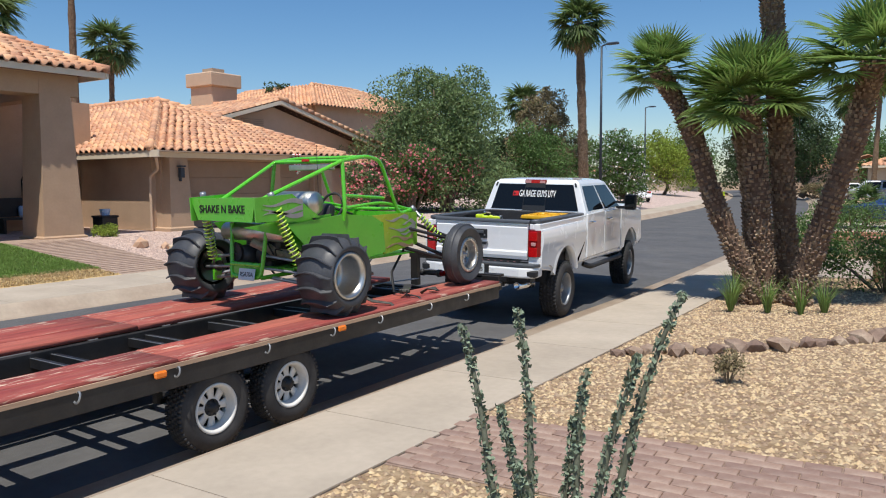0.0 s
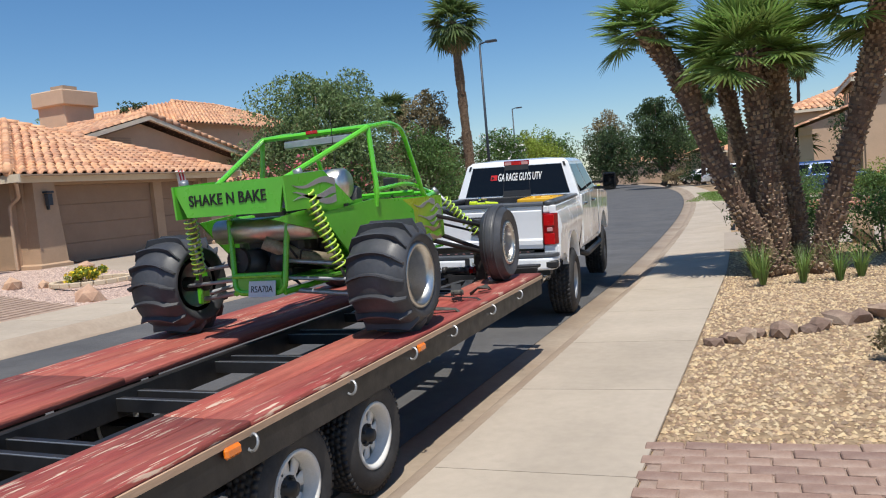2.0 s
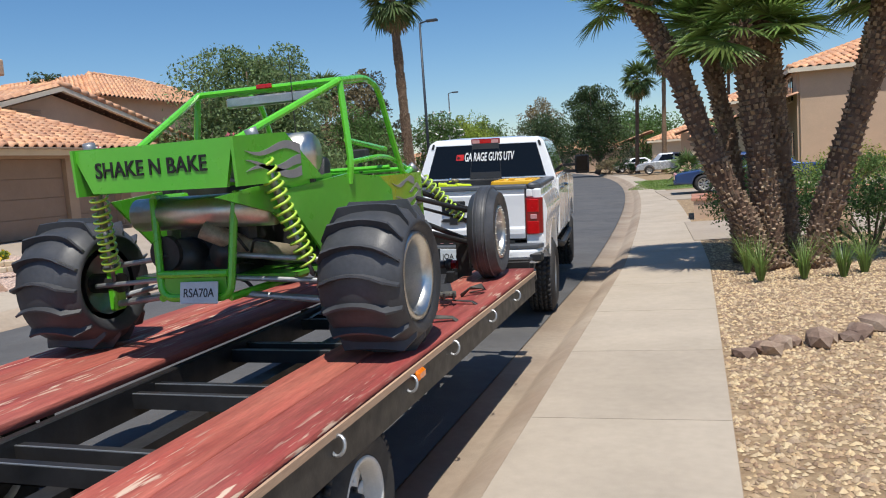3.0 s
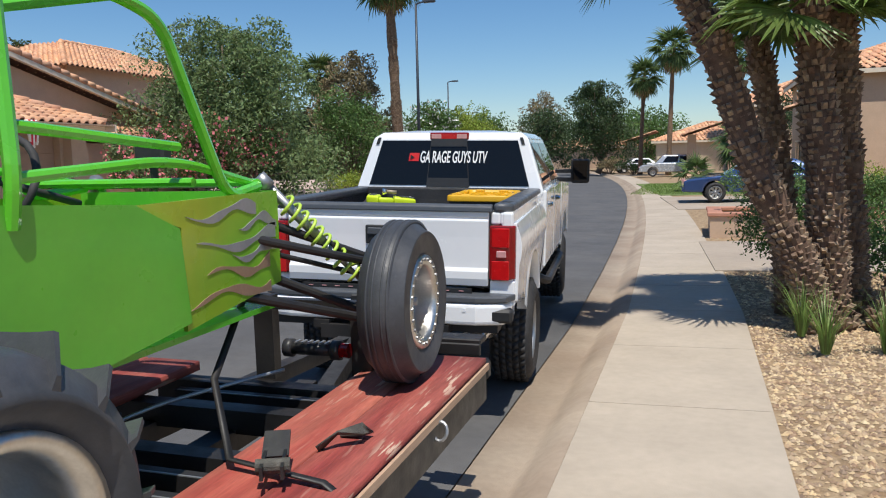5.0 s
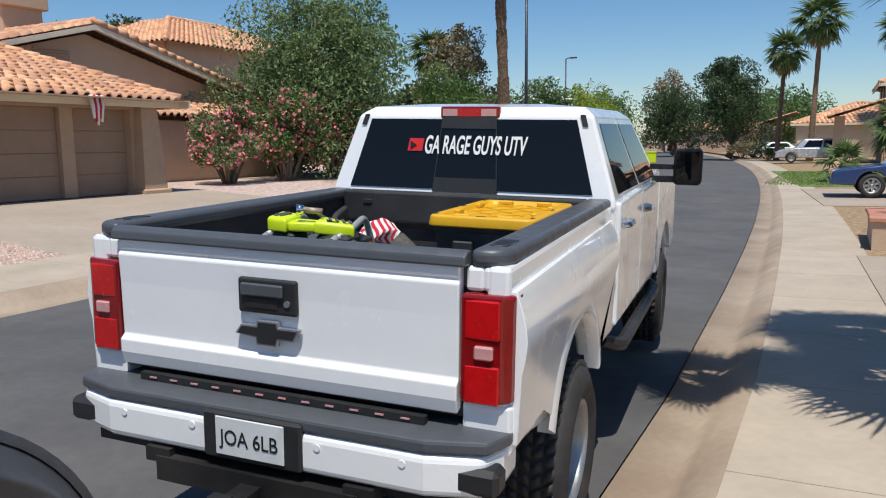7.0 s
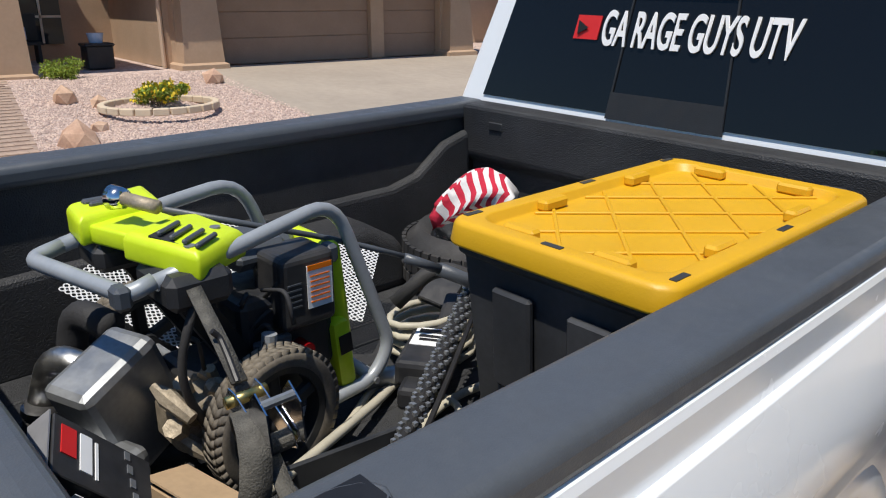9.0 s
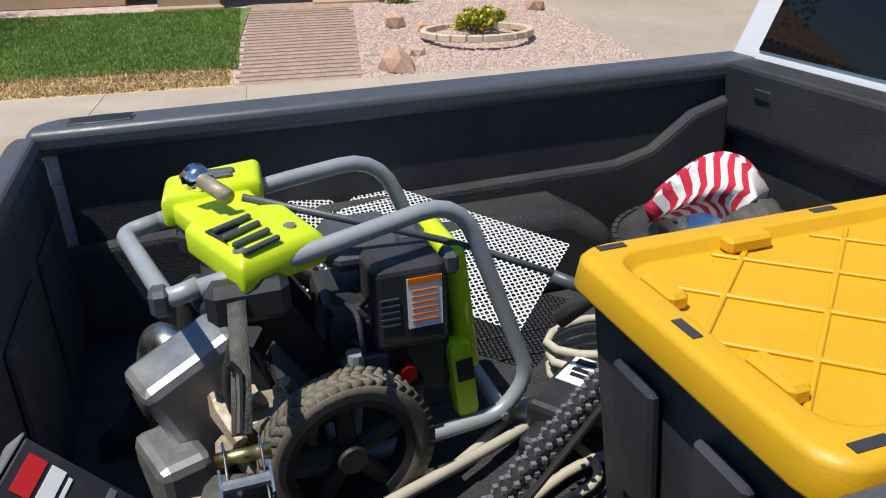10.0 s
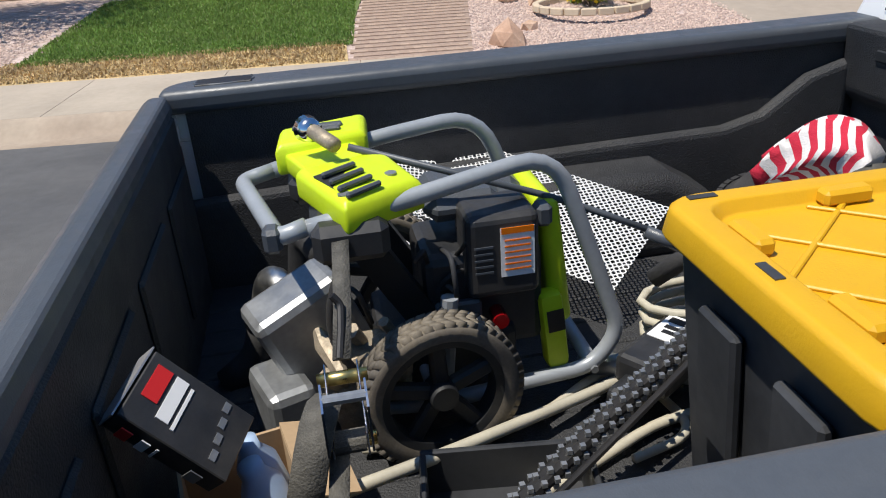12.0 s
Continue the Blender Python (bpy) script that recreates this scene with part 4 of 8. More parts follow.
# bed floor with ribs, bulkhead
bed = part("bed_floor", boxes(((0, 1.03, 0.85), (1.62, 2.06, 0.04))), "liner", truck)
for i in range(13):
    part("rib", boxes(((-0.66 + 0.11 * i, 1.03, 0.869), (0.06, 2.02, 0.012)), bevel=0.004), "liner", bed)
bm = bmesh.new()
prism(bm, [(2.03, 0.85), (2.03, 1.2), (1.985, 1.24), (1.97, 1.44), (2.09, 1.44), (2.09, 0.85)], "x", -0.8, 0.8)
bulk = soften(part("bulkhead", bm, "liner", truck), 0.015, 2)
for x in (-0.62, 0.62):
    part("latch_hole", boxes(((x, 1.976, 1.37), (0.07, 0.012, 0.035)), bevel=0.005), "black_plastic", bulk)
# tailgate
bm = bmesh.new()
prof = [(-0.03, 0.845), (-0.045, 0.9), (-0.045, 0.955), (-0.022, 0.975), (-0.026, 1.2), (-0.032, 1.32), (-0.02, 1.335), (-0.03, 1.35), (-0.03, 1.385), (0.022, 1.385), (0.022, 0.86)]
prism(bm, prof, "x", -0.765, 0.765)
gate = soften(part("tailgate", bm, "white", truck, "closed white tailgate"), 0.006, 2)
soften(part("tailgate_cap", made(prism, [(-0.045, 1.382), (-0.04, 1.418), (-0.015, 1.436), (0.024, 1.436), (0.034, 1.41), (0.034, 1.382)], "x", -0.79, 0.79), "grey_plastic", gate), 0.008, 2)
inside = part("tailgate_inside", boxes(((0, 0.03, 1.12), (1.52, 0.02, 0.54)), bevel=0.006), "liner", gate)
for i in range(4):
    part("raised_panel", boxes(((-0.57 + 0.38 * i, 0.043, 1.12), (0.3, 0.014, 0.3)), bevel=0.008), "liner", inside)
hb = soften(part("tailgate_handle", boxes(((-0.02, -0.033, 1.205), (0.265, 0.03, 0.14))), "black_plastic", gate), 0.012, 3)
part("lever", boxes(((-0.035, -0.056, 1.232), (0.19, 0.016, 0.05)), bevel=0.006), "grey_plastic", hb)
# dark plate gives the shade of the finger hollow, which isn't modelled
part("grip_recess", boxes(((-0.045, -0.049, 1.178), (0.15, 0.006, 0.04)), bevel=0.002), "frame_black", hb)
part("lock", tubes(([(0.075, -0.045, 1.185), (0.075, -0.054, 1.185)], 0.013), n=12), "steel", hb)
bm = bmesh.new()
prism(bm, [(-0.15, -0.012), (-0.12, 0.028), (-0.05, 0.028), (-0.046, 0.05), (0.05, 0.05), (0.054, 0.028), (0.15, 0.028), (0.12, -0.022), (0.05, -0.022), (0.046, -0.05), (-0.05, -0.05), (-0.054, -0.022)], "y", -0.05, -0.03, pose(-0.02, 0, 1.06))
emblem = soften(part("emblem", bm, "steel", gate, "dark cross-shaped emblem with a bright rim"), 0.003, 2)
bm = bmesh.new()
prism(bm, [(-0.135, -0.008), (-0.115, 0.02), (-0.042, 0.02), (-0.038, 0.042), (0.042, 0.042), (0.046, 0.02), (0.135, 0.02), (0.115, -0.014), (0.042, -0.014), (0.038, -0.042), (-0.042, -0.042), (-0.046, -0.014)], "y", -0.053, -0.045, pose(-0.02, 0, 1.06))
part("emblem_face", bm, "black_plastic", emblem)
# rear bumper
bm = bmesh.new()
prism(bm, [(-0.94, -0.02), (-0.9, -0.13), (-0.7, -0.19), (0.7, -0.19), (0.9, -0.13), (0.94, -0.02), (0.94, 0.16), (-0.94, 0.16)], "z", 0.585, 0.745)
bumper = soften(part("bumper", bm, "white", truck, "white rear bumper with black step pads"), 0.03, 3)
bm = bmesh.new()
prism(bm, [(-0.96, 0.0), (-0.91, -0.125), (-0.7, -0.185), (0.7, -0.185), (0.91, -0.125), (0.96, 0.0), (0.96, 0.15), (-0.96, 0.15)], "z", 0.745, 0.795)
soften(part("step_pad", bm, "grey_plastic", bumper), 0.012, 2)
for s in (1, -1):
    part("corner_step", boxes(((0.87 * s, -0.1, 0.655), (0.18, 0.11, 0.1)), bevel=0.02), "black_plastic", bumper)
    part("bracket", boxes(((0.45 * s, -0.1, 0.55), (0.12, 0.2, 0.06))), "frame_black", bumper)
for x in (-0.62, -0.28, 0.28, 0.62):
    part("parking_sensor", tubes(([(x, -0.18, 0.7), (x, -0.194, 0.7)], 0.014), n=12), "white", bumper)
recess = part("plate_recess", boxes(((0, -0.185, 0.685), (0.44, 0.04, 0.19)), bevel=0.01), "black_plastic", bumper)
pl = part("licence_plate", boxes(((0, -0.21, 0.69), (0.305, 0.008, 0.152)), bevel=0.003), "plate", bumper, "pale blue and white licence plate")
lettering("plate_text", "JOA 6LB", 0.085, pose(0, -0.2155, 0.685, 90, 0, 0), "black_paint", pl, 0, 0.85)
part("lower_valance", boxes(((0, 0.0, 0.56), (1.7, 0.2, 0.08))), "black_plastic", truck)
bar = part("light_bar", boxes(((0, -0.045, 0.812), (1.3, 0.03, 0.03))), "black_plastic", truck)
for i in range(12):
    part("diode", boxes(((-0.58 + 0.105 * i, -0.062, 0.812), (0.035, 0.005, 0.006))), "clear_lens", bar)
part("hitch", boxes(((0, -0.2, 0.47), (0.09, 0.42, 0.08)), ((0, -0.16, 0.5), (0.9, 0.1, 0.1)), ((0, -0.42, 0.5), (0.08, 0.1, 0.1))), "frame_black", truck)
bm = bmesh.new()
lathe(bm, [(0.0, 0.35), (0.058, 0.35), (0.062, 0.0), (0.052, 0.0), (0.05, 0.3), (0.0, 0.3)], 20, pose(0.62, -0.06, 0.45, 0, 0, 70))
part("exhaust_tip", bm, "chrome", truck, "chrome exhaust tip", smooth=40)


# ---- trailer ----
TX = -4.97                                             # centre line of the trailer
DZ = 0.69                                              # top of the deck
trailer = thing("car_trailer", pose(TX, 0.05, -0.012, 0.5), "long black steel car trailer with two red plank runners", "trailer")
X0, X1 = -5.2 - TX, -6.1 - TX                           # left runner
R0, R1 = -3.86 - TX, -4.36 - TX                         # right runner
Y0, Y1 = -0.6, 9.36


def plank(x, w, y0, y1, seed):
    rnd = random.Random(seed)
    bm = bmesh.new()
    n = 10
    loops = []
    for i in range(n + 1):
        y = y0 + (y1 - y0) * i / n
        a, b = x - w / 2 + rnd.uniform(-0.003, 0.003), x + w / 2 + rnd.uniform(-0.003, 0.003)
        z = DZ + rnd.uniform(-0.003, 0.002)
        loops.append([(a, y, DZ - 0.045), (a, y, z - 0.004), (a + 0.006, y, z), (b - 0.006, y, z), (b, y, z - 0.004), (b, y, DZ - 0.045)])
    skin(bm, loops)
    part("plank", bm, "plank", trailer, smooth=50)


for k in range(2):
    plank(R1 + 0.125 + 0.25 * k, 0.244, Y0, 4.9, 10 + k)
    plank(R1 + 0.125 + 0.25 * k, 0.244, 4.905, Y1, 20 + k)
for k in range(3):
    plank(X1 + 0.15 + 0.3 * k, 0.292, Y0, 5.5, 30 + k)
    plank(X1 + 0.15 + 0.3 * k, 0.292, 5.505, 9.0, 40 + k)
for x, y1 in ((R0 - 0.02, Y1 - 0.02), (X1 + 0.02, 9.0), (R1 - 0.03, 8.4), (X0 + 0.03, 8.4)):
    part("frame_rail", boxes(((x, (Y0 + y1) / 2, DZ - 0.125), (0.05, y1 - Y0, 0.15)), bevel=0.006), "frame_black", trailer)
# pale edge of bare metal along the deck side
part("edge_strip", boxes(((R0 + 0.008, (Y0 + Y1) / 2, DZ - 0.04), (0.012, Y1 - Y0, 0.03))), "bare_wood", trailer)
for i in range(12):
    for k in (0.0, 0.16):
        y = -0.35 + 0.82 * i + k
        cm = part("cross_member", boxes((((R1 + X0) / 2, y, DZ - 0.12), (abs(X0 - R1) + 0.02, 0.05, 0.07)), (((R1 + X0) / 2, y + 0.035, DZ - 0.15), (abs(X0 - R1), 0.06, 0.012))), "frame_black", trailer)
        part("worn_edge", boxes((((R1 + X0) / 2, y - 0.02, DZ - 0.0835), (abs(X0 - R1) - 0.02, 0.008, 0.004))), "steel", cm)
part("spine", boxes((((R1 + X0) / 2, 4.6, DZ - 0.2), (0.1, 9.4, 0.09))), "frame_black", trailer)
for s, x in ((1, R0 - 0.14), (-1, X1 + 0.14)):
    for y in (5.25, 6.02):
        road_wheel(trailer, pose(x, y, 0.235), 0.325, 0.18, 0.2, "rubber", "white_rim", 8, 52, 5, s, 0.006, "frame_black", 0.0)
part("axle", tubes(([(X1 + 0.15, 5.25, 0.25), (R0 - 0.15, 5.25, 0.25)], 0.035), ([(X1 + 0.15, 5.98, 0.25), (R0 - 0.15, 5.98, 0.25)], 0.035)), "frame_black", trailer)
for x in (R0 - 0.3, X1 + 0.3):
    part("leaf_spring", boxes(((x, 5.25, 0.33), (0.05, 0.62, 0.03)), ((x, 5.98, 0.33), (0.05, 0.62, 0.03)), ((x, 5.61, 0.43), (0.05, 0.2, 0.2)), ((x, 4.93, 0.45), (0.05, 0.05, 0.26)), ((x, 6.3, 0.45), (0.05, 0.05, 0.26))), "frame_black", trailer)
for y in (4.74, 6.57, 2.6):
    for x, s in ((R0 + 0.02, 1), (X1 - 0.02, -1)):
        ob = part("marker_light", boxes(((x, y, DZ - 0.075), (0.03, 0.1, 0.05)), bevel=0.012), "amber", trailer, "amber side marker light")
for y in (0.9, 2.3, 3.35, 4.15, 4.87, 5.7, 6.45, 7.1, 7.9, 8.6):
    bm = bmesh.new()
    tube(bm, [(R0 + 0.02 + 0.028 * math.sin(a), y + 0.012 * math.cos(a), DZ - 0.085 + 0.034 * math.cos(a)) for a in (2 * math.pi * k / 14 for k in range(15))], 0.007, 6)
    part("tie_ring", bm, "steel", trailer, "steel lashing ring")
# front: drawbar, winch deck and jack
part("drawbar", tubes(([(R1, 8.2, 0.5), (0.02, 10.25, 0.48)], 0.06), ([(X0, 8.2, 0.5), (-0.06, 10.25, 0.48)], 0.06), n=4), "frame_black", trailer)
part("front_beam", boxes((((R1 + X0) / 2 - 0.05, 8.95, DZ - 0.12), (1.1, 0.09, 0.1)), (((R1 + X0) / 2 - 0.05, 8.62, DZ - 0.12), (1.1, 0.09, 0.1)), (((R1 + X0) / 2, 8.2, DZ - 0.14), (1.1, 0.09, 0.1))), "frame_black", trailer)
part("corner_block", boxes(((R0 - 0.03, Y1 + 0.02, DZ - 0.06), (0.08, 0.07, 0.1)), bevel=0.015), "frame_black", trailer)
part("front_post", boxes(((0.62, 9.05, 0.82), (0.1, 0.06, 0.36)), ((0.12, 9.05, 0.82), (0.1, 0.06, 0.4)), ((0.4, 9.05, 0.98), (0.7, 0.05, 0.05))), "frame_black", trailer)
part("tool_step", boxes(((0.94, 9.5, 0.74), (0.24, 0.12, 0.03)), ((0.94, 9.44, 0.705), (0.24, 0.02, 0.06)), ((0.7, 9.5, 0.73), (0.3, 0.05, 0.03)), bevel=0.006), "frame_black", trailer)
winch = part("winch", tubes(([(0.3, 8.98, 0.79), (0.5, 8.98, 0.79)], 0.03), ([(0.5, 8.98, 0.79), (0.54, 8.98, 0.79)], 0.045), ([(0.26, 8.98, 0.79), (0.3, 8.98, 0.79)], 0.042), n=14), "engine", trailer, "black electric winch with cable drum", smooth=40)
part("winch_ribs", boxes(*[((0.325 + 0.03 * k, 8.98, 0.822), (0.012, 0.05, 0.008)) for k in range(6)]), "steel", winch)
part("winch_end", tubes(([(0.54, 8.98, 0.79), (0.58, 8.98, 0.79)], 0.034), n=14), "dark_red_lens", winch)
part("winch_cable", tubes((bent([(0.35, 8.8, 0.74), (0.0, 8.3, 0.7), (-0.15, 7.9, 0.6)], 0.3), 0.008)), "steel", trailer)

# ---- sand buggy ----
BX = -5.03                                             # its centre line
buggy = thing("sand_buggy", pose(BX + 0.05, 0.07, -0.012, 0.5), "bright green sand buggy with paddle tyres strapped to the trailer", "buggy")


def paddle_wheel(x, y, z, s):
    hub = new("wheel")
    hub.parent, hub.matrix_basis = buggy, pose(x, y, z)
    R, rim, w = 0.335, 0.2, 0.4
    bm = bmesh.new()
    h = w / 2
    lathe(bm, [(rim, -h * 0.8), (rim + 0.06, -h - 0.015), (R - 0.06, -h), (R - 0.015, -h * 0.8), (R, -h * 0.45), (R + 0.004, 0), (R, h * 0.45), (R - 0.015, h * 0.8), (R - 0.06, h), (rim + 0.06, h + 0.015), (rim, h * 0.8)], 56)
    part("tyre", bm, "paddle", hub, smooth=50)
    for i in range(16):
        bm = bmesh.new()
        a = 2 * math.pi * i / 16
        loops = []
        for k in range(9):
            u = -1 + 2 * k / 8
            x_ = u * h * 1.01
            dr = 0.0 if abs(u) < 0.8 else (abs(u) - 0.8) / 0.2 * -0.05
            aa = a + 0.16 * (1 - u * u) * -1
            f = lambda rr, b: (x_, rr * math.cos(b), rr * math.sin(b))
            top = 0.034 if abs(u) < 0.95 else 0.012
            loops.append([f(R + dr - 0.02, aa - 0.05), f(R + dr + top, aa - 0.016), f(R + dr + top, aa + 0.016), f(R + dr - 0.02, aa + 0.035)])
        skin(bm, loops)
        bmesh.ops.recalc_face_normals(bm, faces=bm.faces)
        part("paddle", bm, "paddle", hub, smooth=35)
    bm = bmesh.new()
    lathe(bm, [(rim + 0.014, h * 0.82 * s), (rim + 0.012, h * 0.96 * s), (rim - 0.012, h * 0.96 * s), (rim - 0.03, h * 0.7 * s), (rim - 0.04, -h * 0.1 * s), (rim - 0.05, -h * 0.3 * s), (0.07, -h * 0.2 * s), (0.06, -h * 0.1 * s), (0.0, -h * 0.1 * s)], 40)
    part("rim", bm, "alu", hub, "deep-dish bare aluminium rim", smooth=40)
    bm = bmesh.new()
    lathe(bm, [(0.0, -h * 0.32 * s), (rim - 0.045, -h * 0.32 * s), (rim - 0.03, -h * 0.8 * s)], 36)
    part("rim_back", bm, "alu", hub, smooth=40)
    part("hub", tubes(([(-h * 0.3 * s, 0, 0), (-h * 1.25 * s, 0, 0)], 0.055), n=14), "frame_black", hub)
    part("upright", boxes(((-h * 1.05 * s, 0, -0.02), (0.05, 0.09, 0.26)), bevel=0.01), "green_tube", hub)


def front_wheel(x, y, z, s):
    hub = new("front_wheel")
    hub.parent, hub.matrix_basis = buggy, pose(x, y, z, 0, 0, 2)
    R, rim, w = 0.345, 0.195, 0.175
    h = w / 2
    bm = bmesh.new()
    lathe(bm, [(rim, -h * 0.85), (rim + 0.03, -h - 0.012), (rim + 0.1, -h - 0.012), (R - 0.035, -h * 0.8), (R - 0.008, -h * 0.5), (R, -0.03), (R, 0.03), (R - 0.008, h * 0.5), (R - 0.035, h * 0.8), (rim + 0.105, h + 0.010), (rim + 0.1, h + 0.014), (rim + 0.095, h + 0.010), (rim + 0.03, h + 0.012), (rim, h * 0.85)], 64)
    part("tyre", bm, "paddle", hub, "smooth ribbed front sand tyre", smooth=50)
    bm = bmesh.new()
    for u in (-0.5, -0.22, 0.22, 0.5):
        lathe(bm, [(R - 0.01, u * h - 0.006), (R + 0.0035, u * h - 0.003), (R + 0.0035, u * h + 0.003), (R - 0.01, u * h + 0.006)], 64)
    part("tyre_rib", bm, "paddle", hub, smooth=50)
    bm = bmesh.new()
    lathe(bm, [(rim + 0.006, h * 0.86 * s), (rim + 0.004, h * 1.06 * s), (rim - 0.034, h * 1.06 * s), (rim - 0.036, h * 0.8 * s), (rim - 0.05, h * 0.1 * s), (rim - 0.05, -h * 0.9 * s), (rim, -h * 0.95 * s)], 48)
    lathe(bm, [(0.02, 0.0), (0.07, 0.0)], 24)
    lathe(bm, [(0.118, -0.004 * s), (rim - 0.045, -0.008 * s)], 40)
    for i in range(5):
        a = 2 * math.pi * i / 5
        q = [(0.0, rr * math.cos(a + d), rr * math.sin(a + d)) for rr, d in ((0.066, -0.4), (0.066, 0.4), (0.124, 0.36), (0.124, -0.36))]
        v = [bm.verts.new(p) for p in q] + [bm.verts.new((p[0] - 0.01 * s, p[1], p[2])) for p in q]
        for f in ((0, 1, 2, 3), (7, 6, 5, 4), (0, 3, 7, 4), (1, 5, 6, 2)):
            bm.faces.new([v[j] for j in f])
    part("rim", bm, "alu", hub, "bare aluminium beadlock rim with a five-spoke centre", smooth=30)
    for i in range(24):
        a = 2 * math.pi * i / 24
        c = ((rim - 0.015) * math.cos(a), (rim - 0.015) * math.sin(a))
        part("bolt", tubes(([(h * 1.05 * s, *c), (h * 1.14 * s, *c)], 0.0075), n=6), "steel", hub)
    bm = bmesh.new()
    lathe(bm, [(0.0, 0.055 * s), (0.018, 0.055 * s), (0.02, 0.03 * s), (0.04, 0.025 * s), (0.042, -0.02 * s), (0.0, -0.02 * s)], 18)
    part("hub", bm, "steel", hub, smooth=35)
    part("brake_disc", tubes(([(-0.05 * s, 0, 0), (-0.055 * s, 0, 0)], 0.12), n=30), "dirty_metal", hub)


for s in (1, -1):
    paddle_wheel(0.915 if s > 0 else -0.89, 6.72, DZ + 0.362, s)
    front_wheel(0.875 * s, 8.93, DZ + 0.345, s)

G = "green_tube"
rc = 0.02
def sym(pts):
    return [pts, [(-x, y, z) for x, y, z in pts]]
# roll cage
for pts in sym([(0.5, 7.33, 1.5), (0.52, 7.33, 1.62), (0.475, 7.36, 2.09)]):
    part("cage_hoop", tubes((bent(pts, 0.08), rc)), G, buggy)
for pts in sym([(0.475, 7.36, 2.09), (0.46, 7.75, 2.14), (0.44, 8.0, 2.1), (0.46, 8.28, 1.52), (0.42, 8.55, 1.55)]):
    part("cage_side", tubes((bent(pts, 0.1), rc)), G, buggy)
for cx, cy, cz in ((0.475, 7.36, 2.09), (0.46, 7.78, 2.135), (0.5, 7.33, 1.52)):
    part("cage_cross", tubes(([(-cx, cy, cz), (cx, cy, cz)], rc)), G, buggy)
for pts in sym([(0.475, 7.36, 2.09), (0.26, 6.45, 1.72)]):
    part("cage_brace", tubes((pts, rc)), G, buggy)
for pts in sym([(0.5, 7.33, 1.62), (0.46, 8.0, 1.66), (0.4, 8.55, 1.56)]) + sym([(0.5, 7.33, 1.75), (0.44, 8.05, 1.7)]):
    part("cage_rail", tubes((bent(pts, 0.2), 0.016)), G, buggy)
part("nose_frame", tubes((bent([(0.42, 8.55, 1.56), (0.3, 8.62, 1.56), (-0.3, 8.62, 1.56), (-0.42, 8.55, 1.56)], 0.05), 0.018), ([(0.38, 8.6, 1.56), (0.38, 8.6, 1.2)], 0.018), ([(-0.38, 8.6, 1.56), (-0.38, 8.6, 1.2)], 0.018),
                          ([(0.38, 8.6, 1.2), (-0.38, 8.6, 1.2)], 0.018), ([(0.38, 8.6, 1.22), (0.3, 8.35, 1.16)], 0.018), ([(0.42, 8.15, 1.58), (-0.42, 8.15, 1.58)], 0.016)), G, buggy)
part("light_bar_lamp", boxes(((0.0, 7.42, 2.03), (0.62, 0.05, 0.06)), bevel=0.01), "alu", buggy)
mark_red = part("brake_lamp", boxes(((0.0, 7.335, 2.1), (0.1, 0.02, 0.025)), bevel=0.004), "red_lens", buggy)
# body tub: side panels, nose, floor
def body_side(s):
    bm = bmesh.new()
    prism(bm, [(6.55, 1.5), (7.3, 1.56), (7.75, 1.53), (7.95, 1.44), (7.98, 1.13), (7.25, 1.05), (6.95, 1.14)], "x", 0.49 * s, 0.505 * s)
    p = part("side_panel", bm, "green", buggy, "bright green sheet body panel")
    bm = bmesh.new()
    prism(bm, [(7.72, 1.525), (8.58, 1.53), (8.58, 1.17), (7.98, 1.1), (7.98, 1.44)], "x", 0.47 * s, 0.487 * s)
    q = part("nose_panel", bm, "yellow_fade", buggy, "green to yellow panel with silver flames")
    # flames as raised swirls
    rnd = random.Random(3)
    for k, (y, z, l, m_) in enumerate([(8.0, 1.47, 0.42, "silver_flame"), (8.05, 1.36, 0.5, "silver_flame"), (8.1, 1.26, 0.4, "orange_flame"), (8.0, 1.18, 0.5, "orange_flame"), (8.3, 1.42, 0.26, "silver_flame"), (8.25, 1.31, 0.3, "silver_flame")]):
        bm = bmesh.new()
        up, lo = [], []
        for i in range(15):
            t = i / 14
            c = z + 0.02 * math.sin(t * 6.5 + k * 1.3)
            wd = 0.021 * (1 - t) ** 0.7 * (1 + 0.45 * math.sin(t * 13 + k))
            up.append((y + l * (1 - t), c + wd)), lo.append((y + l * (1 - t), c - wd))
        prism(bm, up + lo[::-1][1:], "x", 0.487 * s, 0.4895 * s)
        part("flame", bm, m_, q)
    return p
for s in (1, -1):
    body_side(s)
part("floor_pan", boxes(((0, 7.6, 1.08), (0.96, 1.9, 0.02))), "green", buggy)
part("front_bulkhead", boxes(((0, 8.58, 1.35), (0.94, 0.015, 0.36))), "green", buggy)
part("rear_bulkhead", boxes(((0, 6.95, 1.32), (0.96, 0.02, 0.45))), "engine", buggy)
for x in (0.44,):
    part("rear_side_panel", made(prism, [(6.1, 1.5), (6.4, 1.53), (7.2, 1.57), (7.2, 1.2), (6.9, 1.16), (6.55, 1.4)], "x", x, x + 0.015), "green", buggy)
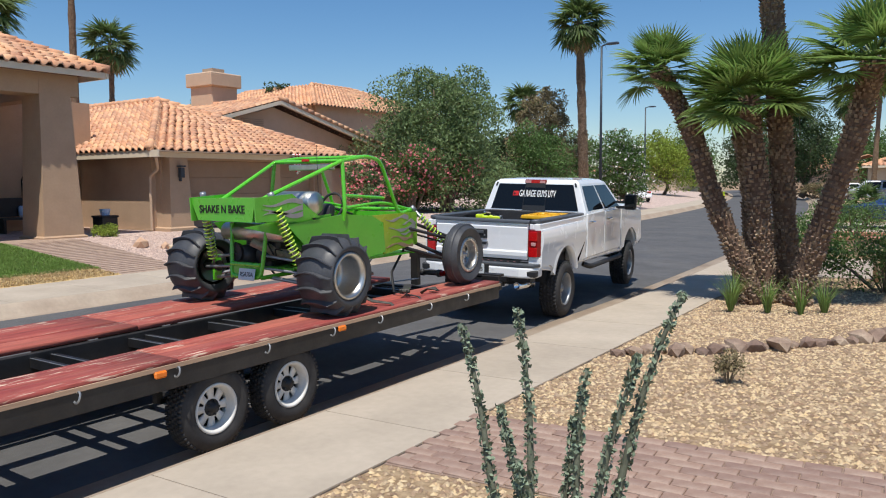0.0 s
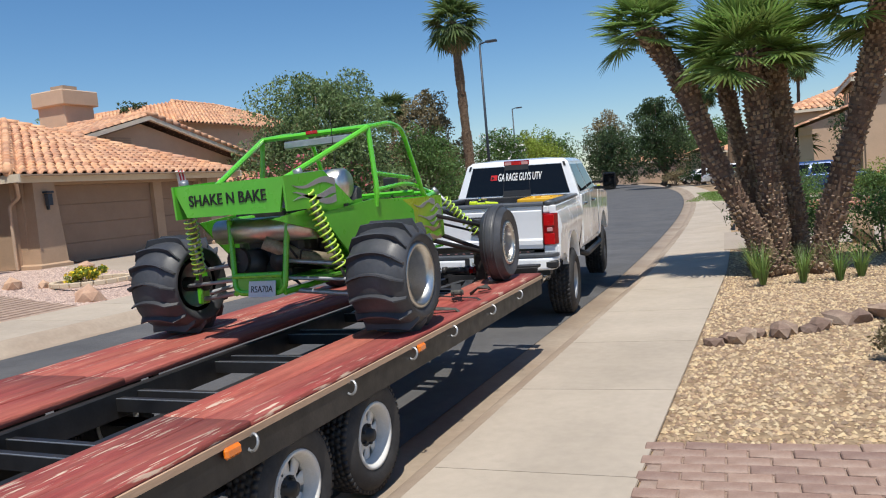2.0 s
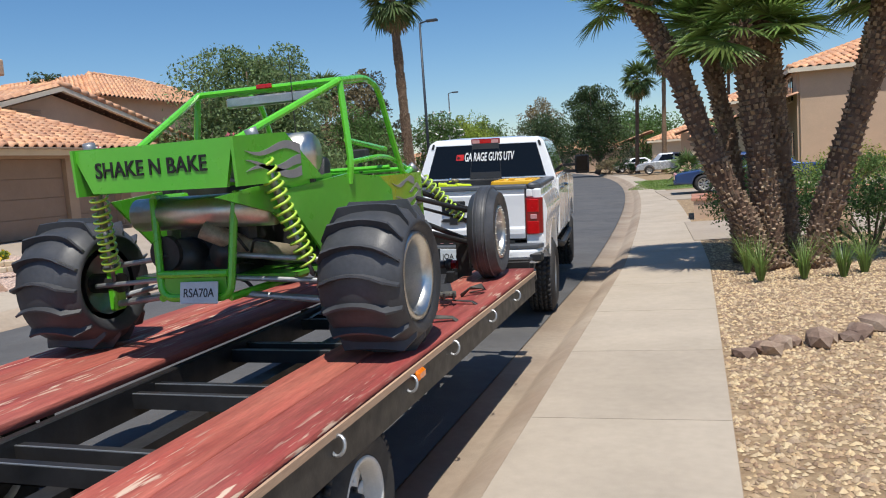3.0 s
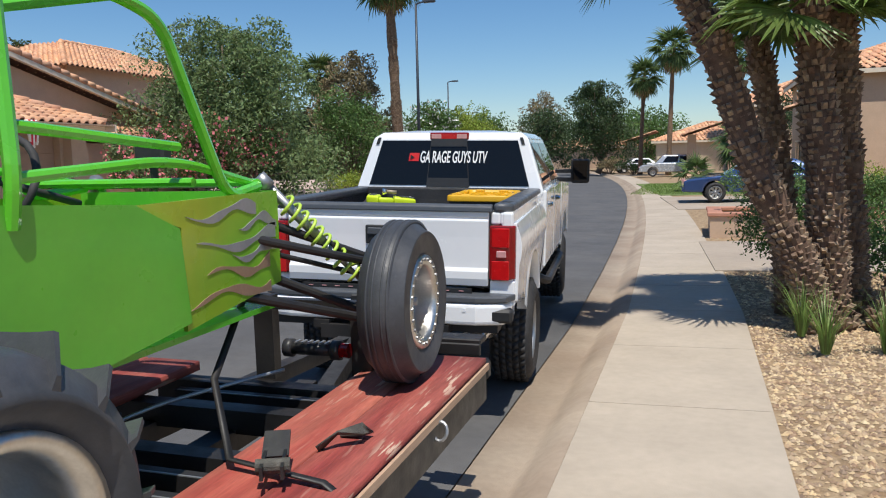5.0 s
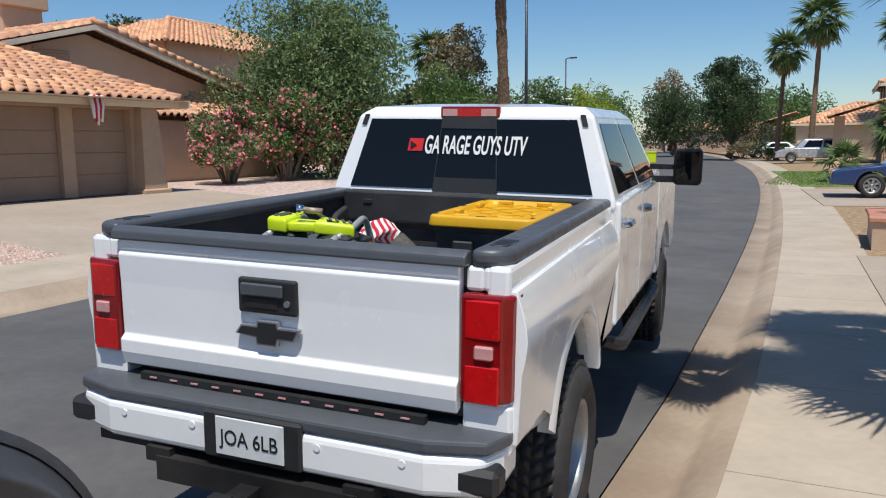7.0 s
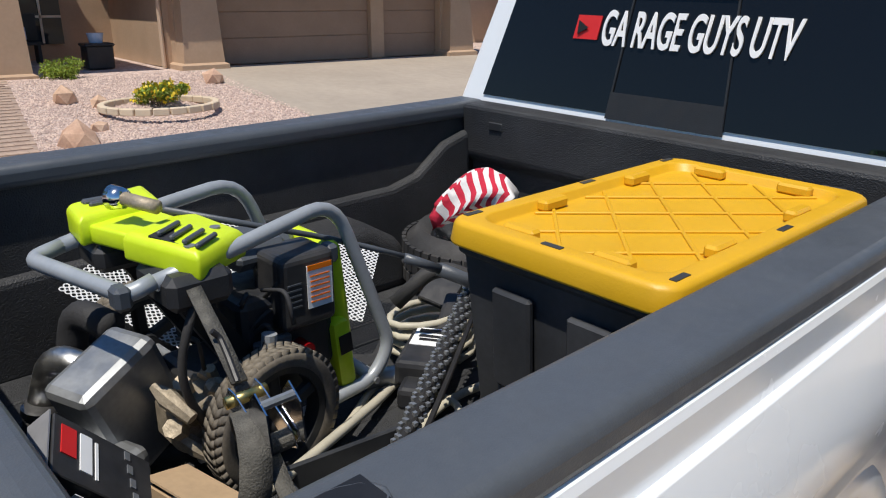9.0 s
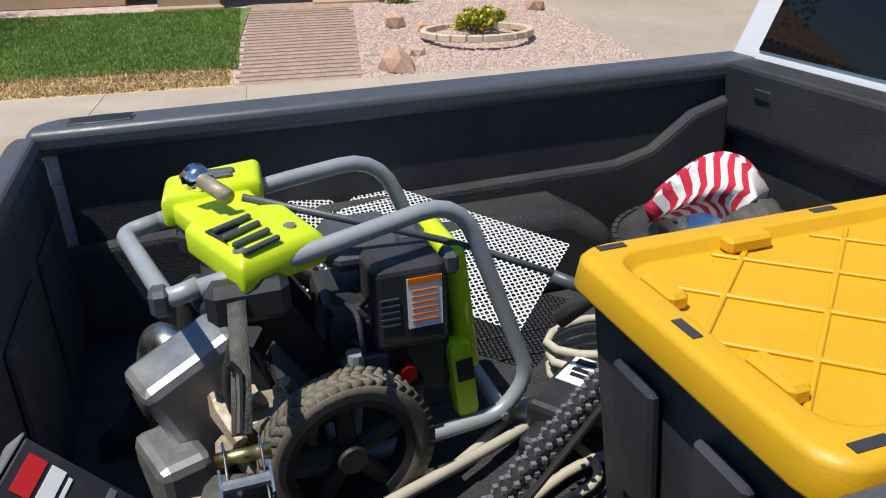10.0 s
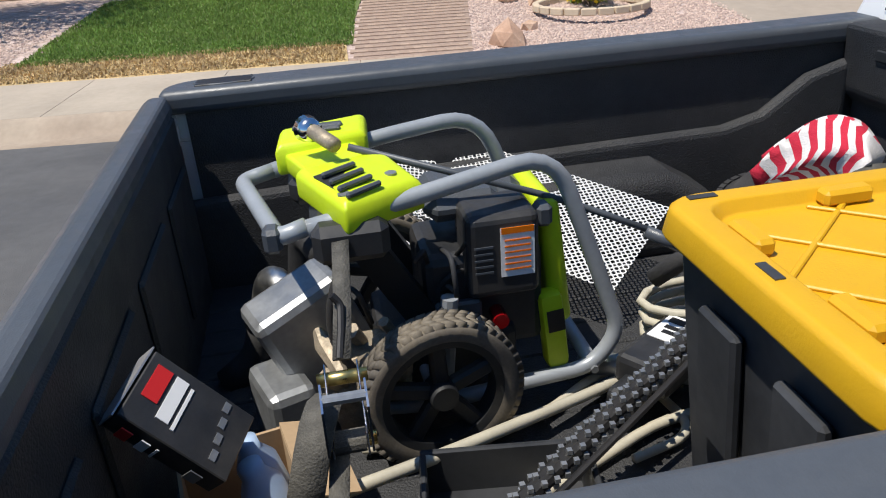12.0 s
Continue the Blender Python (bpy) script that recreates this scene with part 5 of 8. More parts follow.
# tail wing box with name
wing = part("tail_panel", made(prism, [(-0.27, 1.55), (0.45, 1.54), (0.5, 1.755), (-0.37, 1.75)], "y", 6.19, 6.21), "green", buggy, "green tail panel lettered in black")
lettering("tail_lettering", "SHAKE N BAKE", 0.1, pose(0.06, 6.188, 1.65, 90, 0, 0), "black_paint", wing, 0, 0.9, 0.003, 0.0012)
part("tail_shelf", boxes(((0.06, 6.4, 1.738), (0.82, 0.4, 0.015)), ((0.08, 6.42, 1.553), (0.66, 0.42, 0.015))), "green", buggy)
for s in (1, -1):
    bm = bmesh.new()
    prism(bm, [(6.18, 1.54), (6.17, 1.755), (6.62, 1.78), (6.98, 1.55)], "x", *((0.5, 0.515) if s > 0 else (-0.36, -0.345)))
    w = part("wing_end", bm, "green", buggy, "green end plate with silver flame")
    for k, z in enumerate((1.7, 1.63, 1.6)):
        bm = bmesh.new()
        up, lo = [], []
        for i in range(13):
            t = i / 12
            c = z + 0.022 * math.sin(t * 6 + k * 1.7)
            wd = 0.024 * (1 - t) ** 0.7
            up.append((6.75 - 0.5 * t, c + wd)), lo.append((6.75 - 0.5 * t, c - wd))
        prism(bm, up + lo[::-1][1:], "x", *((0.5152, 0.5175) if s > 0 else (-0.3625, -0.3602)))
        part("flame", bm, "silver_flame", w)
# fuel tank, seats
bm = bmesh.new()
lathe(bm, [(0.0, -0.26), (0.1, -0.25), (0.115, -0.23), (0.115, 0.23), (0.1, 0.25), (0.0, 0.26)], 24, pose(0.22, 6.98, 1.68))
part("fuel_tank", bm, "alu", buggy, "polished cylindrical fuel tank", smooth=40)
for x in (-0.22, 0.22):
    bm = bmesh.new()
    box(bm, (x, 7.5, 1.22), (0.38, 0.45, 0.12), None, 0.04, 2)
    box(bm, (x, 7.25, 1.42), (0.36, 0.1, 0.5), pose(0, 0, 0, -12), 0.04, 2)
    part("seat", bm, "engine", buggy, smooth=40)
bm = bmesh.new()
tube(bm, [(-0.22 + 0.16 * math.cos(a), 7.95 + 0.05 * math.sin(a), 1.6 + 0.15 * math.sin(a)) for a in (2 * math.pi * k / 20 for k in range(21))], 0.014, 8)
tube(bm, [(-0.22, 7.95, 1.6), (-0.22, 8.3, 1.5)], 0.015, 8)
part("steering_wheel", bm, "rubber", buggy, smooth=40)
part("dash_lamp", boxes(((0.14, 8.3, 1.68), (0.13, 0.06, 0.08)), ((0.14, 8.3, 1.6), (0.03, 0.03, 0.1)), bevel=0.01), "engine", buggy)
# engine bay
part("muffler", tubes((bent([(-0.38, 6.62, 1.42), (0.42, 6.62, 1.42)], 0.01), 0.085), n=18), "alu", buggy, "big silver exhaust silencer", smooth=40)
part("engine_block", boxes(((-0.02, 6.9, 1.28), (0.46, 0.36, 0.26)), ((-0.02, 6.82, 1.12), (0.3, 0.3, 0.14)), ((0.18, 6.75, 1.3), (0.14, 0.14, 0.12)), bevel=0.03), "engine", buggy)
part("intake_pipe", tubes((bent([(0.03, 6.56, 1.34), (0.2, 6.7, 1.22), (0.38, 6.95, 1.14)], 0.1), 0.05), n=14), "dirty_metal", buggy, smooth=40)
part("gearbox", tubes(([(-0.16, 6.58, 1.18), (-0.16, 6.8, 1.18)], 0.11), ([(0.1, 6.6, 1.2), (0.1, 6.8, 1.2)], 0.07), n=16), "engine", buggy, smooth=40)
part("pulley", tubes(([(-0.2, 6.55, 1.22), (-0.2, 6.59, 1.22)], 0.09), n=18), "rubber", buggy)
bm = bmesh.new()
rnd = random.Random(8)
for i in range(14):
    a = Vector((rnd.uniform(-0.3, 0.3), rnd.uniform(6.58, 6.9), rnd.uniform(1.05, 1.45)))
    b = a + Vector((rnd.uniform(-0.2, 0.2), rnd.uniform(-0.1, 0.15), rnd.uniform(-0.12, 0.12)))
    tube(bm, bent([a, (a + b) / 2 + Vector((0, -0.05, 0.05)), b], 0.06, 3), rnd.uniform(0.006, 0.014), 6)
part("engine_hoses", bm, "rubber", buggy, smooth=50)
# rear frame and plate
part("rear_bumper", tubes((bent([(-0.24, 6.56, 1.5), (-0.2, 6.5, 1.0), (0.2, 6.5, 1.0), (0.24, 6.56, 1.5)], 0.07), 0.02), ([(-0.2, 6.5, 1.12), (0.2, 6.5, 1.12)], 0.02), ([(0.24, 6.56, 1.5), (0.3, 6.9, 1.5)], 0.02), ([(-0.24, 6.56, 1.5), (-0.3, 6.9, 1.5)], 0.02),
                           ([(0.2, 6.5, 1.0), (0.35, 7.0, 1.04)], 0.02), ([(-0.2, 6.5, 1.0), (-0.35, 7.0, 1.04)], 0.02)), G, buggy)
part("bumper_plate", boxes(((0, 6.51, 1.05), (0.36, 0.012, 0.12))), "green", buggy)
bp = part("licence_plate", boxes(((0.04, 6.47, 1.03), (0.22, 0.008, 0.11), pose(0, 0, 0, -12)), bevel=0.003), "plate", buggy)
lettering("plate_text", "RSA70A", 0.062, pose(0.04, 6.4645, 1.028, 78, 0, 0), "black_paint", bp, 0, 0.85)


def coil_over(p, q, r, body_mat, coil_mat, turns=13, name="shock_absorber"):
    p, q = Vector(p), Vector(q)
    bm = bmesh.new()
    tube(bm, [p, p.lerp(q, 0.55)], 0.02, 10)
    tube(bm, [p.lerp(q, 0.55), q], 0.011, 8)
    tube(bm, [p, p + (p - q).normalized() * 0.06], 0.03, 10)
    sh = part(name, bm, body_mat, buggy, smooth=40)
    d = (q - p).normalized()
    x = d.orthogonal().normalized()
    y = d.cross(x)
    bm = bmesh.new()
    n = turns * 12
    tube(bm, [p.lerp(q, 0.12 + 0.78 * i / n) + (x * math.cos(2 * math.pi * i / 12) + y * math.sin(2 * math.pi * i / 12)) * r for i in range(n + 1)], 0.0075, 6)
    part("coil_spring", bm, coil_mat, sh, "lime green coil spring", smooth=60)


for s in (1, -1):
    coil_over((0.47 * s, 6.42, 1.74), (0.6 * s, 6.62, 1.08), 0.042, "steel", "lime", 14)
    coil_over((0.43 * s, 8.62, 1.54), (0.72 * s, 8.86, 1.12), 0.04, "steel", "lime", 10)
    for (a, b, r) in (((0.2 * s, 6.58, 1.2), (0.72 * s, 6.68, 1.14), 0.014), ((0.2 * s, 6.6, 1.0), (0.72 * s, 6.72, 0.93), 0.018), ((0.3 * s, 7.1, 1.05), (0.68 * s, 6.76, 0.97), 0.016), ((0.2 * s, 6.54, 1.09), (0.72 * s, 6.62, 1.05), 0.013)):
        part("rear_arm", tubes(([a, b], r), n=10), "steel", buggy, "bare steel suspension link")
    for (a, b, r) in (((0.42 * s, 8.35, 1.38), (0.76 * s, 8.9, 1.2), 0.018), ((0.42 * s, 8.6, 1.4), (0.76 * s, 8.95, 1.2), 0.018), ((0.4 * s, 8.3, 1.17), (0.76 * s, 8.9, 0.95), 0.02), ((0.4 * s, 8.62, 1.18), (0.76 * s, 8.96, 0.95), 0.02), ((0.38 * s, 8.55, 1.3), (0.76 * s, 9.05, 1.1), 0.011)):
        part("front_arm", tubes(([a, b], r), n=10), "frame_black", buggy)
part("antenna", tubes(([(0.2, 7.3, 1.6), (0.21, 7.28, 2.25)], 0.003), n=5), "frame_black", buggy)
part("camera_mount", boxes(((0.33, 6.75, 1.68), (0.05, 0.05, 0.1)), ((0.25, 6.8, 1.66), (0.04, 0.04, 0.12)), bevel=0.01), "engine", buggy)

DZ = DZ + 0.06
# straps that tie the buggy down
def webbing(name, pts, w, material, label, t=0.003, parent=None, side=(1, 0, 0)):
    bm = bmesh.new()
    pts = [Vector(p) for p in pts]
    loops = []
    for i, p in enumerate(pts):
        d = (pts[min(i + 1, len(pts) - 1)] - pts[max(i - 1, 0)]).normalized()
        x = (Vector(side) - d * d.dot(Vector(side))).normalized()
        n = d.cross(x) * t
        loops.append([p - x * w / 2 - n, p + x * w / 2 - n, p + x * w / 2 + n, p - x * w / 2 + n])
    skin(bm, loops)
    ob = part(name, bm, material, parent, smooth=60)
    return ob if parent else tagged(ob, label, "strap")


webbing("lashing_strap", [(-4.6, 8.55, 1.2), (-4.52, 8.2, 0.95), (-4.3, 7.95, DZ + 0.03), (-3.95, 7.9, DZ + 0.015), (-3.85, 7.9, DZ - 0.05)], 0.026, "frame_black", "black lashing strap from the buggy nose to the deck", side=(0.3, 1, 0))
rat = thing("ratchet", pose(-4.12, 7.85, DZ + 0.036, 0, 0, 25), "black ratchet buckle lying on the red deck", "ratchet")
part("frame", boxes(((0, 0.03, 0.025), (0.01, 0.16, 0.04)), ((0.06, 0.03, 0.025), (0.01, 0.16, 0.04))), "frame_black", rat)
part("handle", boxes(((0.03, 0.12, 0.05), (0.08, 0.12, 0.012), pose(0, 0, 0, 20))), "engine", rat)
part("spool", tubes(([(-0.02, 0, 0.03), (0.08, 0, 0.03)], 0.022), n=12), "strap", rat)
webbing("lashing_strap", [(-4.1, 8.15, DZ + 0.006), (-4.05, 8.2, DZ + 0.05), (-3.98, 8.25, DZ + 0.055), (-3.98, 8.3, DZ + 0.02), (-4.08, 8.3, DZ + 0.006)], 0.04, "strap", "loose end of black strap on the deck", side=(0.5, 1, 0))
webbing("lashing_strap", [(-4.35, 7.05, 1.0), (-4.1, 7.35, 0.78), (-3.93, 7.42, DZ + 0.012), (-3.86, 7.42, DZ - 0.04)], 0.04, "strap", "black strap hooked beside the rear tyre", side=(0.3, 1, 0))


# ---- load in the truck bed; places are given in the truck's own axes ----
def loaded(name, x, y, z, turn, label, category, rx=0, ry=0):
    return thing(name, LOAD @ pose(x, y, z, rx, ry, turn), label, category)


BF = 0.875                                             # top of the bed floor
# storage tote with a yellow lid
tote = loaded("storage_tote", 0.52, 1.325, BF + 0.005, 0, "black plastic storage tote with a yellow ribbed lid", "storage tote")
W, L, H = 0.53, 0.86, 0.562
bm = bmesh.new()
q = lambda w, l, z: [(-w, -l, z), (w, -l, z), (w, l, z), (-w, l, z)]
skin(bm, [q(W / 2 - 0.07, L / 2 - 0.07, 0.0), q(W / 2 - 0.03, L / 2 - 0.03, H - 0.08), q(W / 2 - 0.02, L / 2 - 0.02, H - 0.075), q(W / 2 - 0.02, L / 2 - 0.02, H - 0.03)])
soften(part("tub", bm, "tote", tote), 0.02, 3)
for x in (-0.09, 0.1):
    part("tub_rib", boxes(((x, -L / 2 + 0.028, 0.33), (0.1, 0.02, 0.22), pose(0, 0, 0, 4)), bevel=0.006), "tote", tote)
for y in (-0.2, 0.05, 0.28):
    part("tub_rib", boxes(((-W / 2 + 0.028, y, 0.36), (0.02, 0.12, 0.2), pose(0, 0, 0, 0, 4)), bevel=0.006), "tote", tote)
bm = bmesh.new()
def rr(w, l, z, c=0.05):
    out = []
    for sx, sy, a0 in ((1, 1, 0), (-1, 1, 90), (-1, -1, 180), (1, -1, 270)):
        for k in range(5):
            a = radians(a0 + 22.5 * k)
            out.append((sx * (w - c) + c * math.cos(a), sy * (l - c) + c * math.sin(a), z))
    return out
skin(bm, [rr(W / 2, L / 2, H - 0.055), rr(W / 2 + 0.006, L / 2 + 0.006, H - 0.05), rr(W / 2, L / 2, H - 0.008), rr(W / 2 - 0.008, L / 2 - 0.008, H), rr(W / 2 - 0.045, L / 2 - 0.045, H), rr(W / 2 - 0.055, L / 2 - 0.055, H - 0.022)])
lid = soften(part("lid", bm, "yellow", tote, "yellow lid with a raised rim and crossed ribs", smooth=25), 0.005, 2, 25)
ribs = []
iw, il = W / 2 - 0.06, L / 2 - 0.06
for k in range(-3, 4):
    for sgn in (1, -1):
        # diagonals clipped to the panel
        c = 0.19 * k
        pts = []
        for i in range(41):
            y = -il + 2 * il * i / 40
            x = sgn * (y - c) * 0.9
            if abs(x) <= iw:
                pts.append((x, y))
        if len(pts) > 4:
            (xa, ya), (xb, yb) = pts[0], pts[-1]
            d = math.hypot(xb - xa, yb - ya)
            part("rib", boxes((((xa + xb) / 2, (ya + yb) / 2, H - 0.0195), (0.009, d, 0.006), pose(0, 0, 0, 0, 0, math.degrees(math.atan2(-(xb - xa), yb - ya)))), bevel=0.002), "yellow", lid)
for x, y, sx, sy in ((-iw + 0.004, -0.16, 0.03, 0.08), (-iw + 0.004, 0.17, 0.03, 0.08), (iw - 0.004, -0.16, 0.03, 0.08), (iw - 0.004, 0.17, 0.03, 0.08), (-0.11, -il + 0.004, 0.08, 0.03), (0.11, -il + 0.004, 0.08, 0.03), (-0.11, il - 0.004, 0.08, 0.03), (0.11, il - 0.004, 0.08, 0.03)):
    part("stacking_lug", boxes(((x, y, H - 0.009), (sx, sy, 0.026)), bevel=0.006), "yellow", lid)
for x, y in ((-W / 2 + 0.024, -0.37), (W / 2 - 0.024, -0.37), (-W / 2 + 0.024, 0.02), (W / 2 - 0.024, 0.02), (0.0, -L / 2 + 0.024), (-W / 2 + 0.024, 0.37)):
    part("lock_hole", boxes(((x, y, H + 0.0005), (0.014, 0.045, 0.003) if abs(x) > 0.05 else (0.045, 0.014, 0.003))), "tote", lid)

# open plastic tray between the tote and the tailgate
tray = loaded("parts_tray", 0.42, 0.62, BF, -8, "open black plastic tray on the bed floor", "tray")
part("base", boxes(((0, 0, 0.012), (0.4, 0.3, 0.02)), bevel=0.003), "tote", tray)
for row in (((-0.195, 0, 0.06), (0.012, 0.3, 0.11)), ((0.195, 0, 0.06), (0.012, 0.3, 0.11)), ((0, -0.145, 0.06), (0.376, 0.012, 0.11)), ((0, 0.145, 0.06), (0.376, 0.012, 0.11))):
    part("side", boxes(row, bevel=0.003), "tote", tray)
part("divider", boxes(((0.05, 0, 0.05), (0.01, 0.278, 0.08)), bevel=0.003), "tote", tray)
part("wood_block", boxes(((0.12, 0.05, 0.05), (0.1, 0.12, 0.05)), bevel=0.006), "bare_wood", tray)

# pressure washer
washer = loaded("pressure_washer", 0, 0, 0, 0, "petrol pressure washer with lime green grip and grey tube frame", "pressure washer")
TB = 0.0165
part("frame_tube", tubes((bent([(0.06, 0.36, 1.38), (0.05, 0.5, 1.4), (-0.045, 0.83, 1.425), (-0.012, 0.96, 1.03), (-0.01, 0.9, 0.952), (0.02, 0.55, 0.945), (0.03, 0.42, 0.97)], 0.09), TB), n=12), "washer_grey", washer, "bent grey steel tube", smooth=60)
part("frame_tube", tubes((bent([(-0.25, 0.3, 1.385), (-0.27, 0.5, 1.42), (-0.335, 0.75, 1.43), (-0.33, 0.9, 1.03), (-0.33, 0.88, 0.952), (-0.34, 0.5, 0.945)], 0.09), TB), n=12), "washer_grey", washer, smooth=60)
part("handle_loop", tubes((bent([(0.06, 0.36, 1.385), (0.06, 0.31, 1.37), (-0.235, 0.235, 1.375), (-0.25, 0.3, 1.385)], 0.05), TB), n=12), "washer_grey", washer, smooth=60)
for ends, r in (([(-0.012, 0.9, 0.96), (-0.33, 0.9, 0.96)], TB), ([(0.0, 0.55, 0.95), (-0.34, 0.55, 0.95)], TB), ([(0.1, 0.55, 1.02), (-0.44, 0.52, 1.02)], 0.011)):
    part("cross_tube", tubes((ends, r), n=10), "washer_grey", washer, smooth=60)
for at in ((-0.03, 0.8, 1.31), (0.055, 0.3, 1.368)):
    part("clamp_knob", boxes((at, (0.042, 0.032, 0.045)), bevel=0.008), "grey_plastic", washer)
part("frame_bolt", tubes(([(-0.03, 0.9, 0.955), (0.012, 0.9, 0.955)], 0.009), n=6), "steel", washer)


def slab_quad(corners, t, extra=0.0):
    """A bulged slab over four top corners."""
    bm = bmesh.new()
    cs = [Vector((c[0] - 0.012, 0.425 + (c[1] - 0.42) * 0.86, c[2])) for c in corners]
    c0 = sum(cs, Vector()) / 4
    skin(bm, [[c - Vector((0, 0, t)) for c in cs], cs, [c.lerp(c0, 0.12) + Vector((0, 0, extra)) for c in cs]])
    return bm


grip = soften(part("grip", slab_quad([(0.125, 0.42, 1.425), (0.03, 0.59, 1.415), (-0.09, 0.52, 1.445), (-0.03, 0.33, 1.445)], 0.045, 0.012), "acid", washer, "lime green moulded grip", smooth=30), 0.012, 3)
soften(part("grip_centre", slab_quad([(-0.04, 0.36, 1.44), (-0.09, 0.5, 1.44), (-0.19, 0.47, 1.445), (-0.15, 0.31, 1.445)], 0.04), "acid", grip, smooth=30), 0.01, 2)
soften(part("grip_end", slab_quad([(-0.15, 0.29, 1.45), (-0.18, 0.5, 1.452), (-0.29, 0.51, 1.46), (-0.25, 0.3, 1.455)], 0.05, 0.012), "acid", grip, smooth=30), 0.012, 3)
pad = part("grip_pad", slab_quad([(0.1, 0.43, 1.437), (0.045, 0.5, 1.437), (-0.035, 0.46, 1.452), (0.015, 0.37, 1.452)], 0.02), "engine", grip)
for k in range(4):
    part("pad_ridge", boxes(((0.072 - 0.026 * k, 0.462 - 0.012 * k, 1.443 + 0.004 * k), (0.01, 0.075, 0.01), pose(0, 0, 0, 0, 0, 36)), bevel=0.003), "grey_plastic", pad)
part("grip_pad", boxes(((-0.24, 0.4, 1.468), (0.02, 0.1, 0.012)), ((-0.215, 0.4, 1.468), (0.012, 0.09, 0.012)), bevel=0.004), "grey_plastic", grip)
for x, y in ((0.073, 0.428), (0.0, 0.515)):
    part("grip_screw", tubes(([(x, y, 1.43), (x, y, 1.441)], 0.011), n=10), "steel", grip)
part("control_box", boxes(((0.03, 0.43, 1.36), (0.16, 0.13, 0.07)), ((-0.2, 0.4, 1.37), (0.12, 0.14, 0.06)), bevel=0.015), "engine", washer)
for x in (-0.03, -0.25):
    part("upright", boxes(((x, 0.5, 1.22), (0.035, 0.06, 0.3), pose(0, 0, 0, 30))), "frame_black", washer)
part("post", tubes(([(0.03, 0.6, 1.19), (0.03, 0.58, 1.0)], 0.017), n=10), "washer_grey", washer)
# engine with shrouds
eng = soften(part("engine", boxes(((-0.12, 0.68, 1.14), (0.2, 0.24, 0.22)), ((-0.12, 0.6, 1.03), (0.24, 0.28, 0.12))), "engine", washer, "black engine with warning labels"), 0.02, 2)
air = soften(part("air_filter_box", boxes(((-0.04, 0.71, 1.255), (0.13, 0.14, 0.17))), "engine", eng), 0.016, 3)
part("warning_label", boxes(((0.0265, 0.735, 1.265), (0.002, 0.065, 0.1))), "white_vinyl", air)
part("label_stripe", boxes(((0.0282, 0.735, 1.31), (0.002, 0.062, 0.012)), *[((0.0282, 0.735, 1.29 - 0.012 * k), (0.002, 0.05, 0.003)) for k in range(6)]), "amber", air)
part("label_text", boxes(*[((0.0266, 0.67, 1.28 - 0.013 * k), (0.002, 0.035, 0.004)) for k in range(5)]), "grey_plastic", air)
part("fuel_cap", tubes(([(-0.02, 0.7, 1.115), (0.024, 0.7, 1.115)], 0.016), n=14), "dark_red_lens", eng)
part("recoil_shroud", made(lambda bm: [box(bm, (-0.15, 0.83, 1.19), (0.24, 0.045, 0.28), pose(0, 0, 0, 6), 0.02, 3), box(bm, (-0.03, 0.82, 1.05), (0.05, 0.05, 0.18), pose(0, 0, 0, 6), 0.015, 2)]), "acid", eng, "lime green engine shroud", smooth=40)
part("shroud_label", boxes(((-0.004, 0.82, 1.08), (0.002, 0.035, 0.05), pose(0, 0, 0, 6))), "frame_black", eng)
part("control_panel", boxes(((0.005, 0.62, 1.12), (0.02, 0.09, 0.09)), bevel=0.005), "grey_plastic", eng)
rnd = random.Random(5)
for k in range(6):
    part("control_mark", boxes(((0.0165, 0.585 + 0.024 * (k % 3), 1.1 + 0.032 * (k // 3)), (0.002, 0.014, 0.018))), "white_vinyl", eng)
part("fuel_tank", boxes(((-0.16, 0.66, 1.32), (0.18, 0.16, 0.06)), ((-0.2, 0.75, 1.3), (0.1, 0.1, 0.08)), bevel=0.025), "grey_plastic", eng)
bm = bmesh.new()
for k in range(16):
    c = Vector((rnd.uniform(-0.05, 0.08), rnd.uniform(0.36, 0.5), rnd.uniform(1.0, 1.14)))
    d = Vector((rnd.uniform(-0.5, 0.5), rnd.uniform(-0.5, 0.5), rnd.uniform(-1, 1))).normalized() * rnd.uniform(0.025, 0.055)
    tube(bm, [c - d, c + d * 0.3, c + d], [rnd.uniform(0.01, 0.02), rnd.uniform(0.012, 0.022), 0.009], 7)
box(bm, (0.0, 0.43, 1.05), (0.12, 0.12, 0.1), None, 0.015)
tagged(part("pump", bm, "dirty_metal", washer, "dusty brass and aluminium pump", smooth=40), kind="stuff")
bm = bmesh.new()
for k in range(9):
    a = Vector((rnd.uniform(-0.1, 0.05), rnd.uniform(0.35, 0.7), rnd.uniform(1.0, 1.3)))
    b = a + Vector((rnd.uniform(-0.12, 0.12), rnd.uniform(-0.12, 0.12), rnd.uniform(-0.2, 0.1)))
    tube(bm, bent([a, (a + b) / 2 + Vector((0.04, 0, 0.05)), b], 0.06, 4), 0.005, 6)
tube(bm, bent([(0.1, 0.43, 1.38), (0.1, 0.36, 1.2), (0.07, 0.45, 1.0)], 0.1, 6), 0.009, 8)
tagged(part("pipework", bm, "rubber", washer, smooth=60), kind="stuff")
part("spray_lance", tubes((bent([(-0.08, 0.45, 1.47), (-0.06, 0.85, 1.32), (0.0, 1.02, 1.25)], 0.2), 0.007), ([(0.0, 1.0, 1.255), (0.03, 1.09, 1.21)], 0.013), ([(0.03, 1.09, 1.21), (0.08, 1.25, 1.12)], 0.018), n=10), "grey_plastic", washer, smooth=50)


